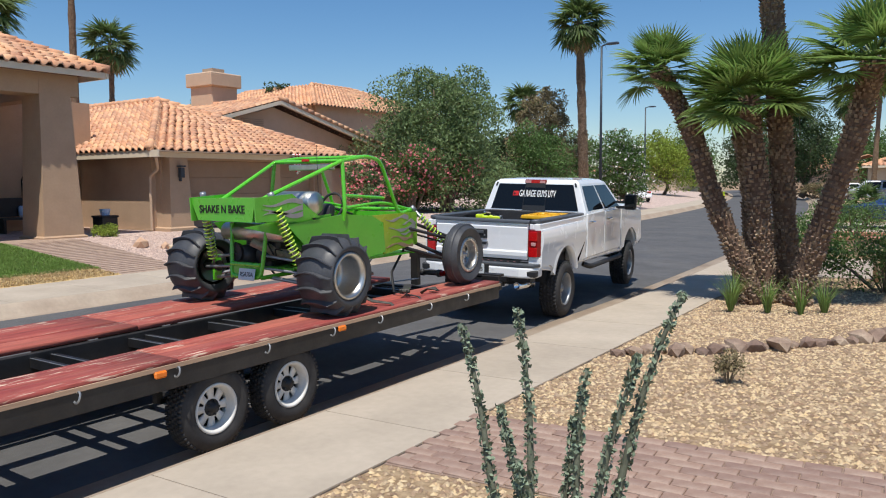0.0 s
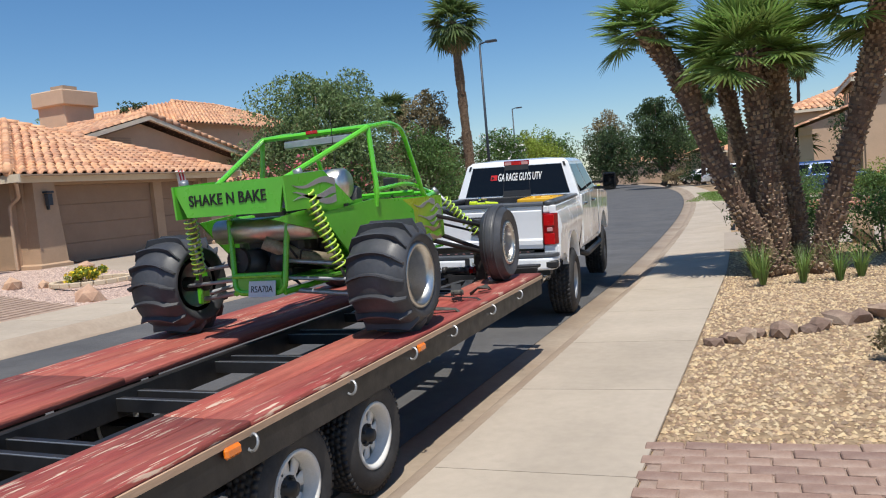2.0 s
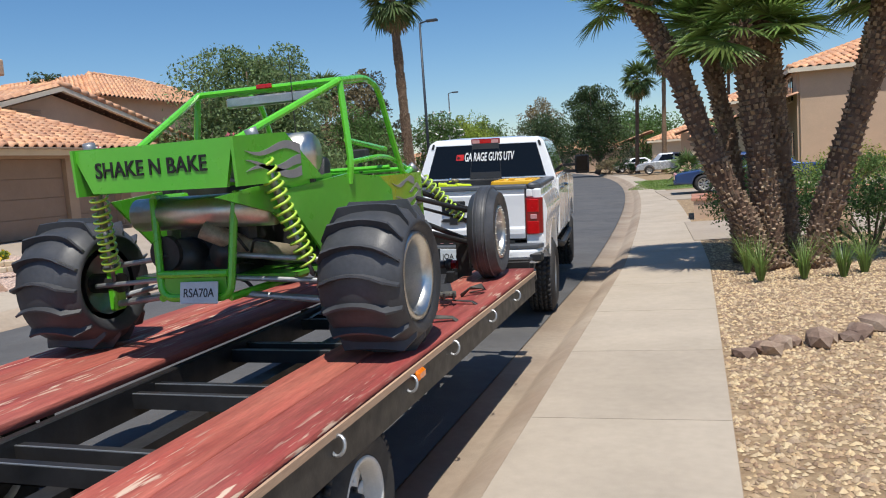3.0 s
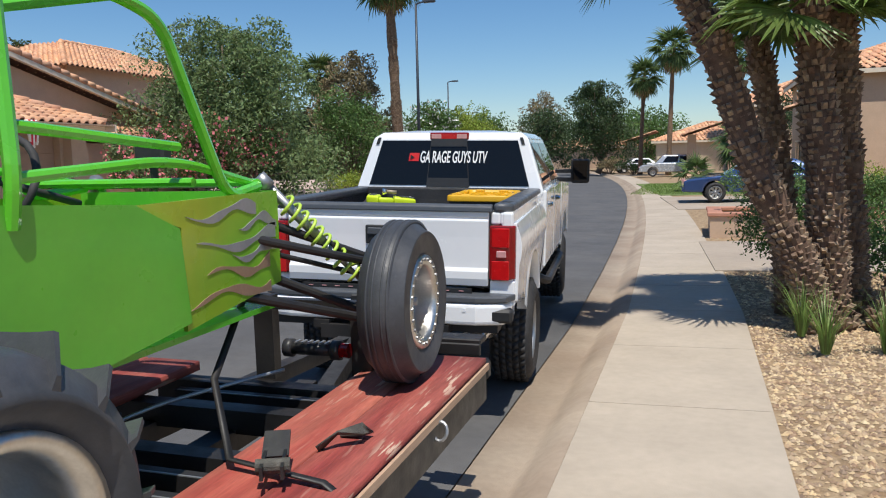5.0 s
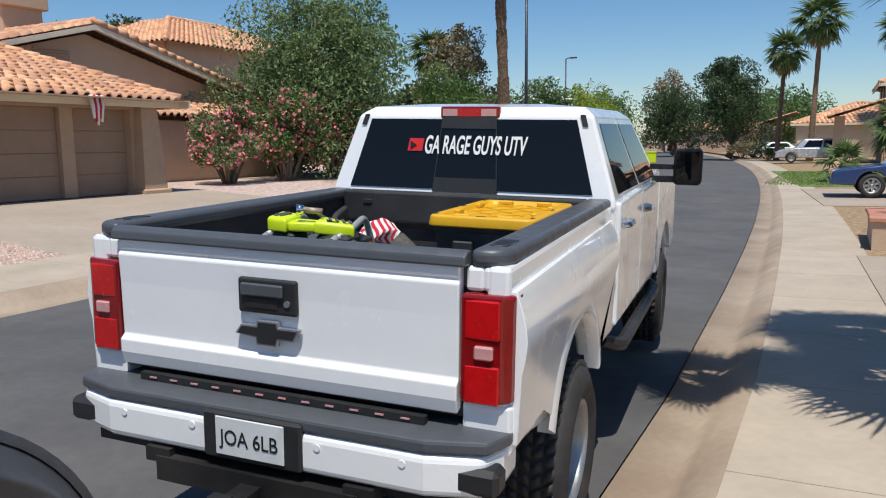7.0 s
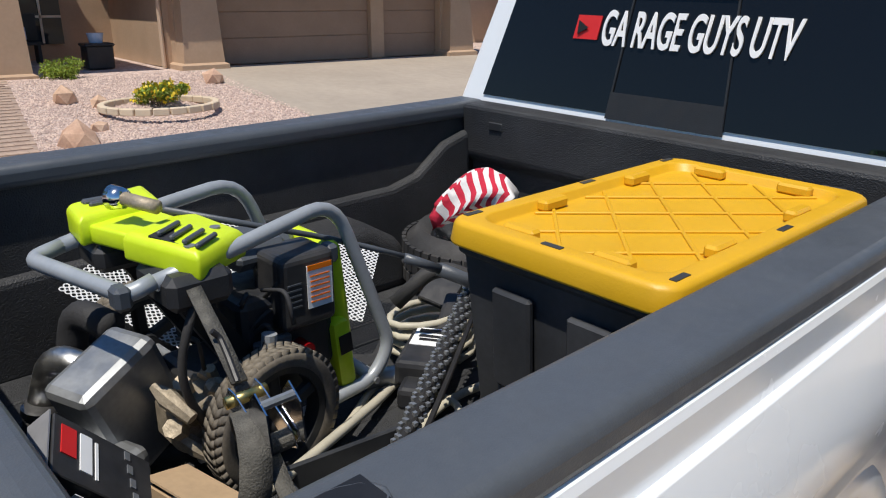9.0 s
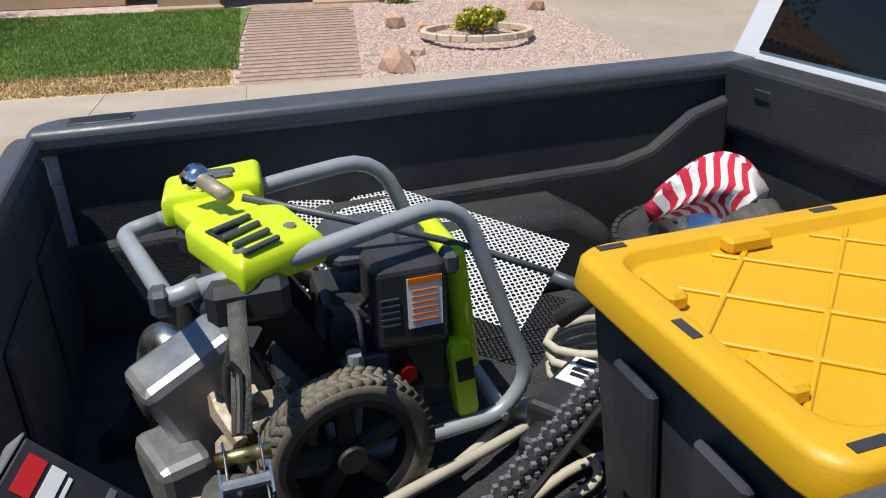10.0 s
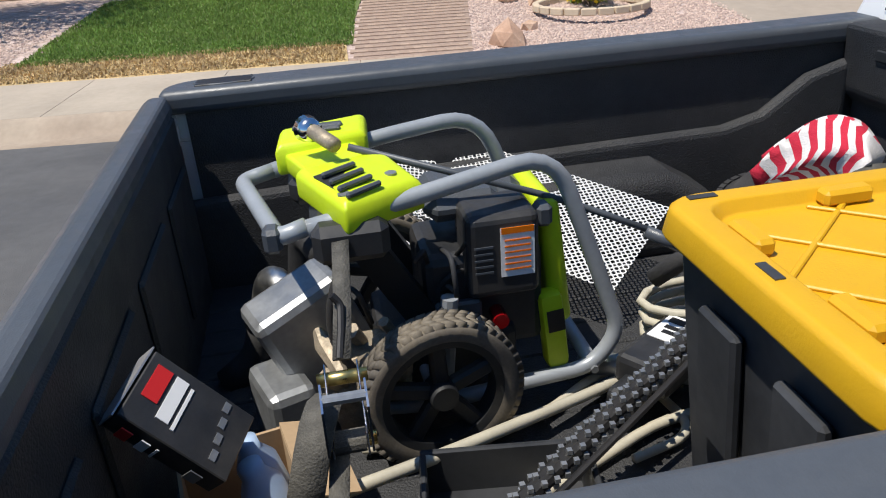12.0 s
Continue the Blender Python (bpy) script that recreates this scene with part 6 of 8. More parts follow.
def washer_wheel(x, y, z, r):
    hub = new("wheel")
    hub.parent, hub.matrix_basis = washer, pose(x, y, z, 0, 0, 8)
    bm = bmesh.new()
    w = 0.055
    lathe(bm, [(r * 0.76, -w * 0.45), (r * 0.9, -w * 0.55), (r - 0.006, -w * 0.4), (r - 0.004, w * 0.4), (r * 0.9, w * 0.55), (r * 0.76, w * 0.45)], 44)
    tyre = part("tyre", bm, "tan_rubber", hub, "dusty knobbly tyre", smooth=40)
    bm = bmesh.new()
    tread(bm, r - 0.004, w * 0.95, 46, 4, 0.006, 0.16, 0.06)
    tagged(part("tread", bm, "tan_rubber", hub, smooth=40), kind="stuff")
    bm = bmesh.new()
    lathe(bm, [(r * 0.78, -0.024), (r * 0.78, 0.024), (r * 0.66, 0.02), (r * 0.66, -0.02), (r * 0.78, -0.024)], 40)
    lathe(bm, [(0.0, 0.03), (r * 0.16, 0.03), (r * 0.18, 0.022), (r * 0.18, -0.022), (0.0, -0.022)], 20)
    for i in range(5):
        a = 2 * math.pi * i / 5 + 0.35
        box(bm, (0, r * 0.42 * math.cos(a), r * 0.42 * math.sin(a)), (0.026, r * 0.56, r * 0.2), pose(0, 0, 0, math.degrees(a)), 0.006)
    part("rim", bm, "black_plastic", hub, "black five-spoke plastic rim", smooth=35)


washer_wheel(0.1, 0.56, BF + 0.158, 0.158)
washer_wheel(-0.43, 0.5, BF + 0.158, 0.158)
fl = loaded("torch", -0.1, 0.4, 1.475, 25, "small chrome and black torch lying on the grip", "torch")
part("head", tubes(([(-0.05, 0, 0.02), (-0.02, 0, 0.02)], [0.026, 0.02]), n=16), "chrome", fl, smooth=40)
part("barrel", tubes(([(-0.02, 0, 0.02), (0.06, 0, 0.012)], 0.014), n=12), "dirty_metal", fl, smooth=40)

# perforated metal sheets
def perf_sheet(x, y, z, rx, ry, rz, w, h, pitch=0.024):
    t = loaded("perforated_sheet", x, y, z, rz, "sheet of perforated bare aluminium", "metal sheet", rx, ry)
    bm = bmesh.new()
    nx, ny = int(w / pitch), int(h / pitch)
    n, rad = 8, pitch * 0.33
    for i in range(nx):
        for j in range(ny):
            cx, cy = (i + 0.5 - nx / 2) * pitch, (j + 0.5 - ny / 2) * pitch
            o, c = [], []
            for k in range(n):
                a = 2 * math.pi * (k + 0.5) / n
                f = 0.5 * pitch / max(abs(math.cos(a)), abs(math.sin(a)))
                o.append(bm.verts.new((cx + f * math.cos(a), cy + f * math.sin(a), 0)))
                c.append(bm.verts.new((cx + rad * math.cos(a), cy + rad * math.sin(a), 0)))
            for k in range(n):
                m_ = (k + 1) % n
                bm.faces.new((o[k], o[m_], c[m_], c[k]))
    ob = part("sheet", bm, "perf", t)
    s = ob.modifiers.new("thickness", "SOLIDIFY")
    s.thickness = 0.0015


perf_sheet(-0.55, 0.94, 1.09, 14, 10, 46, 0.62, 0.36, 0.017)
perf_sheet(-0.6, 0.66, 1.07, 10, 24, 38, 0.46, 0.36, 0.017)

# spare tyre with a striped cloth on it
spare = loaded("spare_tyre", -0.43, 1.72, BF + 0.1, 0, "worn spare tyre on a chrome rim lying in the bed", "tyre")
bm = bmesh.new()
turn = pose(0, 0, 0, 0, -90, 0)
lathe(bm, tyre_profile(0.275, 0.18, 0.18), 44, turn)
part("tyre", bm, "rubber", spare, smooth=40)
bm = bmesh.new()
for i in range(44):
    a = 2 * math.pi * i / 44
    for zz in (-0.05, 0.0, 0.05):
        box(bm, (0.277 * math.cos(a + zz), 0.277 * math.sin(a + zz), zz), (0.014, 0.03, 0.04), pose(0, 0, 0, 0, 0, math.degrees(a + zz)))
tagged(part("tread", bm, "rubber", spare), kind="stuff")
bm = bmesh.new()
lathe(bm, [(0.185, 0.075), (0.17, 0.08), (0.15, 0.03), (0.05, 0.02), (0.0, 0.02)], 36, turn)
part("rim", bm, "chrome", spare, smooth=40)
cloth = loaded("striped_cloth", -0.38, 1.64, BF + 0.15, 35, "crumpled red and white striped cloth on the spare tyre", "cloth")
stripes = []
for m_ in ("cloth_red", "cloth_white"):
    bm = bmesh.new()
    for k in range(14):
        if (k % 2 == 0) != (m_ == "cloth_red"):
            continue
        loops = []
        for e in (0, 0.5, 1.0):
            t = (k + e) / 14
            c = Vector((-0.14 + 0.26 * t, 0.05 * math.sin(3 * t), 0.05 + 0.14 * math.sin(math.pi * (0.12 + 0.62 * t))))
            loops.append([c + Vector((0.015 * math.sin(4 * a + 5 * t), (0.085 + 0.02 * math.sin(3 * a + 9 * t)) * math.cos(a) * (0.5 + 0.8 * t * (1.6 - t)), (0.085 + 0.016 * math.sin(5 * a + 7 * t)) * math.sin(a) * (0.5 + 0.8 * t * (1.5 - t)))) for a in (2 * math.pi * i / 18 for i in range(18))])
        skin(bm, loops, True, k in (0, 13))
    part("stripes", bm, m_, cloth, smooth=60)
part("dark_end", made(lambda bm: tube(bm, [(0.1, 0.0, 0.12), (0.18, -0.05, 0.06), (0.24, -0.09, 0.0)], [0.09, 0.075, 0.05], 12)), "strap", cloth, smooth=60)

# whip light, hoses and lance parts on the floor
rod = loaded("whip_rod", 0, 0, 0, 0, "long studded black and silver rod leaning across the bed", "rod")
pa, pb = Vector((-0.1, 1.42, 1.17)), Vector((0.47, 0.48, 0.96))
part("core", tubes(([pa, pb], 0.016), n=10), "frame_black", rod)
bm = bmesh.new()
d = (pb - pa).normalized()
ux = d.orthogonal().normalized()
uy = d.cross(ux)
for i in range(46):
    for k in range(6):
        a = 2 * math.pi * k / 6 + (i % 2) * 0.5
        c = pa.lerp(pb, (i + 0.5) / 46) + (ux * math.cos(a) + uy * math.sin(a)) * 0.019
        box(bm, c, (0.009, 0.009, 0.009))
tagged(part("studs", bm, "steel", rod), kind="stuff")
part("side_cord", tubes((bent([pa + Vector((0.03, 0, 0)), pa.lerp(pb, 0.5) + Vector((0.035, 0.01, -0.01)), pb + Vector((0.04, 0, 0))], 0.2), 0.007)), "frame_black", rod)
def hose(pts, r, material, label, name="hose"):
    bm = bmesh.new()
    tube(bm, [LOAD @ Vector(p) for p in bent(pts, 0.14, 6)], r, 8)
    tagged(part(name, bm, material, smooth=60), label, "hose")
z = BF + 0.02
hose([(0.3, 0.3, 1.0), (0.2, 0.55, 0.97), (-0.02, 0.98, z), (-0.2, 1.3, z)], 0.011, "hose", "beige rubber hose lying across the bed floor")
hose([(0.4, 0.36, z), (0.25, 0.75, z), (0.1, 1.05, z), (0.2, 1.4, z), (0.0, 1.5, z), (-0.15, 1.25, z)], 0.01, "hose", "beige rubber hose curled on the bed floor")
hose([(0.06, 0.4, z), (0.1, 0.7, z), (-0.1, 1.0, z), (0.18, 1.05, z), (0.22, 0.9, z)], 0.009, "hose", "thin grey-beige hose under the washer")
coil = []
for i in range(60):
    a = 2 * math.pi * i / 14
    coil.append((-0.12 + (0.11 - 0.0004 * i) * math.cos(a), 1.2 + (0.13 + 0.01 * math.sin(i)) * math.sin(a), BF + 0.02 + 0.0022 * i))
bm = bmesh.new()
tube(bm, [LOAD @ Vector(p) for p in coil], 0.0095, 7)
tagged(part("hose", bm, "hose", smooth=60), "coiled grey-beige high-pressure hose", "hose")
gun = loaded("spray_gun", 0.02, 1.06, BF + 0.1, 35, "black spray gun with a dark yellow-lettered label", "spray gun")
soften(part("body", boxes(((0, 0, 0), (0.12, 0.24, 0.07)), ((0.02, 0.16, 0.03), (0.05, 0.2, 0.05), pose(0, 0, 0, 15)), ((0.0, -0.14, -0.03), (0.07, 0.1, 0.06))), "engine", gun), 0.014, 2)
part("label", boxes(((0, 0.03, 0.037), (0.09, 0.1, 0.002))), "white_vinyl", gun)
part("label_text", boxes(((0, 0.06, 0.039), (0.07, 0.02, 0.002)), ((0, 0.03, 0.039), (0.06, 0.012, 0.002)), ((0, 0.01, 0.039), (0.05, 0.012, 0.002))), "frame_black", gun)
bits = loaded("bit_rack", -0.18, 1.3, BF + 0.16, 25, "small blue and black rack of drill bits", "tool rack")
part("rack", boxes(((0, 0, 0), (0.1, 0.14, 0.02), pose(0, 0, 0, 25, 15)), bevel=0.004), "engine", bits)
for k in range(4):
    part("bit", boxes(((-0.03 + 0.02 * k, 0.05, 0.035), (0.012, 0.025, 0.02), pose(0, 0, 0, 25, 15))), "pale_blue", bits)
hose([(-0.16, 1.1, 1.05), (-0.1, 1.2, 1.16), (0.0, 1.3, 1.1), (0.05, 1.35, 0.98)], 0.02, "rubber", "thick black ribbed hose end")
canopy = loaded("hydraulic_cylinder", -0.02, 0.98, BF + 0.05, 60, "dull grey metal cylinder lying by the washer", "cylinder")
part("tube", tubes(([(-0.1, 0, 0), (0.14, 0, 0.01)], 0.026), n=14), "steel", canopy, smooth=40)

# cooler with elbows by the tailgate
ic = loaded("intercooler", -0.16, 0.24, BF, 20, "dusty grey metal tank with silicone elbow pipes", "radiator")
soften(part("tank", boxes(((0.06, 0.08, 0.18), (0.13, 0.2, 0.26), pose(0, 0, 0, 20, 0, 0)), ((0.11, -0.02, 0.07), (0.16, 0.1, 0.16))), "steel", ic), 0.02, 2)
part("elbow", tubes((bent([(0.02, 0.06, 0.25), (-0.1, 0.05, 0.27), (-0.13, 0.03, 0.16)], 0.06), 0.032), n=14), "alu", ic, smooth=50)
part("elbow", tubes((bent([(-0.04, 0.16, 0.3), (-0.16, 0.16, 0.32), (-0.18, 0.14, 0.16), (-0.2, 0.1, 0.02)], 0.06), 0.034), n=14), "rubber", ic, smooth=50)
part("pipe", tubes((bent([(-0.13, 0.03, 0.16), (-0.14, 0.0, 0.05), (-0.15, -0.08, 0.0)], 0.06), 0.036), n=14), "rubber", ic, smooth=50)
for zz in (0.15, 0.06):
    part("clamp", tubes(([(-0.13, 0.02, zz), (-0.132, 0.018, zz - 0.014)], 0.038), n=18), "chrome", ic)

carton = loaded("cardboard_box", 0.27, 0.2, BF, 12, "open brown cardboard box of small parts", "box")
part("body", boxes(((0, -0.09, 0.085), (0.22, 0.006, 0.17)), ((0, 0.09, 0.085), (0.22, 0.006, 0.17)), ((-0.11, 0, 0.085), (0.006, 0.18, 0.17)), ((0.11, 0, 0.085), (0.006, 0.18, 0.17)), ((0, 0, 0.004), (0.22, 0.18, 0.006))), "cardboard", carton)
part("flap", boxes(((0, 0.13, 0.175), (0.2, 0.09, 0.004), pose(0, 0, 0, -15))), "cardboard", carton)
part("label", boxes(((0.114, 0.0, 0.1), (0.002, 0.12, 0.07))), "white_vinyl", carton)
cu_, cv_ = Vector((0.104, -0.04, -0.025)).normalized(), Vector((0.05, 0.1, -0.14)).normalized()
cn_ = cu_.cross(cv_).normalized()
cv_ = cn_.cross(cu_)
face = Matrix((cu_, -cn_, -cv_)).transposed().to_4x4()
cb = thing("chain_box", LOAD @ Matrix.Translation(Vector((0.225, 0.135, 1.3)) + cu_ * 0.08 + cv_ * 0.175) @ face @ Matrix.Translation((0, 0.03, 0)) @ Matrix.Diagonal((0.88, 0.88, 0.88, 1)), "black printed chain box with red and white marks", "box")
part("body", boxes(((0, 0, 0.1), (0.135, 0.055, 0.21)), bevel=0.002), "engine", cb)
part("printed_top", boxes(((0, 0, 0.2112), (0.145, 0.05, 0.003))), "silver_flame", cb)
for dx, zz, w, h, m_ in ((-0.015, 0.175, 0.065, 0.03, "red_vinyl"), (-0.005, 0.14, 0.085, 0.024, "white_vinyl"), (0.0, 0.118, 0.085, 0.006, "white_vinyl"), (-0.05, 0.05, 0.02, 0.012, "steel"), (-0.02, 0.045, 0.02, 0.012, "steel"), (0.01, 0.04, 0.02, 0.012, "steel"), (0.04, 0.035, 0.02, 0.012, "steel")):
    part("print", boxes(((dx, -0.0285, zz), (w, 0.002, h))), m_, cb)
    part("side_print", boxes(((0.0758, 0, zz), (0.002, 0.03, h * 0.7))), m_, cb)
for x, y in ((0.22, 0.26), (0.28, 0.27)):
    b = loaded("bottle", x, y, BF + 0.02, 0, "pale blue plastic bottle standing in the carton", "bottle", 14)
    part("body", made(lathe, [(0.0, 0.0), (0.034, 0.0), (0.036, 0.02), (0.036, 0.15), (0.02, 0.18), (0.02, 0.2), (0.0, 0.2)], 18, pose(0, 0, 0, 0, -90, 0)), "pale_blue", b, smooth=40)

# ratchet strap from the washer's grip to the bed side
def strap_run(name, pts, w, label, side):
    return webbing(name, [LOAD @ Vector(p) for p in pts], w / UNIT, "strap", label, 0.0022, side=side)


strap_run("ratchet_strap", [(-0.02, 0.44, 1.4), (0.035, 0.425, 1.415), (0.075, 0.415, 1.39), (0.12, 0.41, 1.365), (0.22, 0.4, 1.31), (0.3, 0.389, 1.268)], 0.028, "black printed ratchet strap running down from the grip", (0, 1, 0.05))
strap_run("ratchet_strap", [(0.42, 0.37, 1.2), (0.55, 0.35, 1.12), (0.68, 0.335, 1.03), (0.76, 0.33, 0.95)], 0.028, "black ratchet strap hooked to the bed side", (0, 1, 0.05))
strap_run("ratchet_strap", [(0.385 + 0.075 * math.cos(a), 0.285 + 0.012 * k, 1.16 + 0.095 * math.sin(a)) for k, a in enumerate(radians(-70 + 27 * q) for q in range(11))], 0.05, "curled end of black printed ratchet strap", (0.15, 1, 0))
rb = loaded("ratchet", 0.325, 0.386, 1.254, 0, "zinc ratchet buckle with yellow passivated bolts", "ratchet", 0, 29)
for y in (-0.024, 0.024):
    side_plate = soften(part("side_plate", made(prism, [(-0.02, -0.016), (0.0, -0.022), (0.11, -0.012), (0.125, 0.006), (0.1, 0.022), (0.0, 0.02), (-0.02, 0.012)], "y", y - 0.0015, y + 0.0015), "chrome", rb), 0.001, 1)
    part("lever_plate", made(prism, [(0.07, -0.004), (0.1, -0.018), (0.13, 0.03), (0.09, 0.085), (0.05, 0.09), (0.045, 0.06)], "y", y * 1.25 - 0.0015, y * 1.25 + 0.0015), "chrome", rb)
for x, z in ((0.0, 0.0), (0.1, 0.004)):
    part("bolt", tubes(([(x, -0.037, z), (x, 0.037, z)], 0.011), n=8), "brass", rb, "yellow passivated bolt", smooth=40)
part("lever_bar", tubes(([(0.07, -0.03, 0.08), (0.07, 0.03, 0.08)], 0.008), n=8), "steel", rb)
part("spool", tubes(([(0.1, -0.022, 0.004), (0.1, 0.022, 0.004)], 0.017), n=14), "strap", rb)
hook = part("hook", tubes((bent([(-0.03, 0.0, 0.0), (-0.08, 0.008, 0.004), (-0.12, 0.012, 0.008), (-0.13, 0.0, 0.02)], 0.02), 0.006)), "frame_black", rb)

# striped cloth on the far garage eave
rag = thing("hanging_cloth", pose(-18.72, 21.1, EZ - 0.1), "red and white cloth hanging from the garage eave", "cloth")
for k in range(5):
    part("fold", made(lambda bm: tube(bm, [(0, -0.14 + 0.07 * k, 0.12), (0.05, -0.13 + 0.065 * k, -0.15), (0.04, -0.1 + 0.05 * k, -0.42 - 0.08 * (k % 3))], [0.05, 0.045, 0.03], 8)), "cloth_red" if k % 2 else "cloth_white", rag, smooth=60)


# ---- plants ----
def leaf_mesh(name, pts, size, material, parent, rnd, label="", slim=0.45, droop=0.3, kind="stuff"):
    """Many small folded leaves about given points, in one mesh."""
    n = len(pts)
    p = np.array(pts)
    r = np.random.RandomState(rnd)
    d = r.normal(size=(n, 3))
    d[:, 2] -= droop
    d /= np.linalg.norm(d, axis=1)[:, None]
    o = np.cross(d, r.normal(size=(n, 3)))
    o /= np.linalg.norm(o, axis=1)[:, None]
    l = size * r.uniform(0.6, 1.3, n)[:, None]
    a, b = p - d * l / 2, p + d * l / 2
    c1, c2 = p + o * l * slim / 2, p - o * l * slim / 2
    v = np.stack([a, c1, b, c2], 1).reshape(-1, 3)
    f = np.arange(n * 4).reshape(n, 4)
    me = bpy.data.meshes.new(name)
    me.from_pydata(v.tolist(), [], f.tolist())
    me.materials.append(M[material])
    ob = new(name, me)
    ob.parent = parent
    return tagged(ob, label, kind=kind)


def clump_points(r, centres, radii, per, hollow=0.5):
    out = []
    for c, rad in zip(centres, radii):
        d = r.normal(size=(per, 3))
        d /= np.linalg.norm(d, axis=1)[:, None]
        k = r.uniform(hollow, 1.0, per) ** 0.6
        out.append(np.array(c) + d * (k * r.uniform(0.75, 1.12, per))[:, None] * rad * np.array((1, 1, 0.8)))
    return np.concatenate(out)


def tree(x, y, z, h, w, material, label, seed, leaves=7000, size=0.16, category="tree", bare=0.3, name="tree", extra=None):
    r = np.random.RandomState(seed)
    t = thing(name, pose(x, y, z), label, category)
    bm = bmesh.new()
    base = h * bare
    tube(bm, [(0, 0, -0.1), (0.05 * w, 0.02 * w, base * 0.6), (0.02 * w, 0.05 * w, base * 1.3)], [0.035 * h, 0.028 * h, 0.02 * h], 8)
    cs, rs = [], []
    k = 24
    for i in range(k):
        a = 2.4 * i + r.uniform(-0.4, 0.4)
        u = (i + 0.5) / k
        rad = w / 2 * (0.85 - 0.5 * abs(u - 0.35)) * r.uniform(0.35, 0.85)
        c = np.array((math.cos(a) * rad, math.sin(a) * rad, base + (h - base) * (0.08 + 0.8 * u)))
        cs.append(c), rs.append(w * r.uniform(0.14, 0.22) * (1.1 - 0.35 * u))
        tube(bm, [(0.02 * w, 0.03 * w, base * 0.9), (c[0] * 0.4, c[1] * 0.4, base + (c[2] - base) * 0.5), tuple(c)], [0.014 * h, 0.009 * h, 0.004 * h], 5)
    part("trunk", bm, "twig", t, smooth=60)
    sub_c, sub_r = [], []
    for c, rad in zip(cs, rs):
        for _ in range(5):
            d = r.normal(size=3)
            d /= np.linalg.norm(d)
            sub_c.append(c + d * rad * 0.75), sub_r.append(rad * r.uniform(0.45, 0.8))
    per = max(4, leaves // (len(cs) + len(sub_c)))
    leaf_mesh("crown", clump_points(r, cs + sub_c, rs + sub_r, per), size, material, t, seed)
    if extra:
        leaf_mesh("blossom", clump_points(r, sub_c, [q * 1.05 for q in sub_r], max(2, per // 9), 0.85), size * 0.8, extra, t, seed + 1, slim=0.9)
    return t


def shrub(x, y, z, wx, wy, h, material, label, seed, leaves=2500, size=0.07, extra=None, category="bush", name="bush", share=8):
    r = np.random.RandomState(seed)
    t = thing(name, pose(x, y, z), label, category)
    cs, rs = [], []
    for i in range(12):
        a, k = 2 * math.pi * i / 12 + r.uniform(-0.3, 0.3), r.uniform(0.2, 0.8)
        cs.append(np.array((math.cos(a) * wx / 2 * k, math.sin(a) * wy / 2 * k, h * r.uniform(0.3, 0.75)))), rs.append(min(wx, wy, h * 1.6) * r.uniform(0.18, 0.3))
    bm = bmesh.new()
    for c in cs:
        tube(bm, [(c[0] * 0.15, c[1] * 0.15, -0.05), (c[0] * 0.6, c[1] * 0.6, c[2] * 0.6), tuple(c)], [0.02 * h, 0.014 * h, 0.006 * h], 5)
    tagged(part("branchwork", bm, "twig", t), kind="stuff")
    pts = clump_points(r, cs, rs, leaves // 12, 0.35)
    pts[:, 2] = np.maximum(pts[:, 2], 0.01)
    leaf_mesh("foliage", pts, size, material, t, seed)
    if extra:
        fp = clump_points(r, cs, [q * 1.08 for q in rs], max(2, leaves // 12 // share), 0.85)
        fp[:, 2] = np.maximum(fp[:, 2], 0.05)
        leaf_mesh("blossom", fp, size * 1.1, extra, t, seed + 5, slim=0.9)
    return t


def frond_mesh(length, leaflets, spread, material, seed, droop=0.25, width=0.022, petiole=0.5):
    """A fan-palm leaf: stalk along +y, then a fan of folded narrow blades."""
    rnd = random.Random(seed)
    bm = bmesh.new()
    s = length * petiole
    tube(bm, [(0, 0, 0), (0, s * 0.5, 0.04 * length), (0, s, 0.02 * length)], [0.016 * length + 0.004, 0.011 * length + 0.003, 0.007 * length + 0.002], 5)
    for i in range(leaflets):
        u = -1 + 2 * i / (leaflets - 1)
        a = u * spread + rnd.uniform(-0.03, 0.03)
        l = length * (1 - petiole) * (1.25 - 0.35 * abs(u)) * rnd.uniform(0.88, 1.08)
        d = Vector((math.sin(a), math.cos(a), 0.12 * (1 - abs(u))))
        side = Vector((math.cos(a), -math.sin(a), 0))
        o = Vector((0, s, 0.02 * length))
        w = width * length / 0.9
        dr = droop * rnd.uniform(0.6, 1.5)
        rows = []
        for k, (t, ww) in enumerate(((0.04, 0.25), (0.4, 1.0), (0.75, 0.6), (1.0, 0.05))):
            c = o + d * l * t + Vector((0, 0, -dr * l * t * t))
            rows.append([c - side * w * ww, c + Vector((0, 0, w * ww * 0.7)), c + side * w * ww])
        skin(bm, rows, False, False)
    me = bpy.data.meshes.new("frond")
    bm.to_mesh(me)
    bm.free()
    me.materials.append(M[material])
    return me


FRONDS = [frond_mesh(1.15, 28, 1.85, "frond", k, 0.06 + 0.09 * k, 0.018) for k in range(3)]
FAR_FRONDS = [frond_mesh(1.7, 18, 1.9, "frond_far", 10 + k, 0.3 + 0.15 * k, 0.03) for k in range(2)]
DEAD = [frond_mesh(1.5, 14, 1.5, "dead_frond", 20, 0.4, 0.03)]


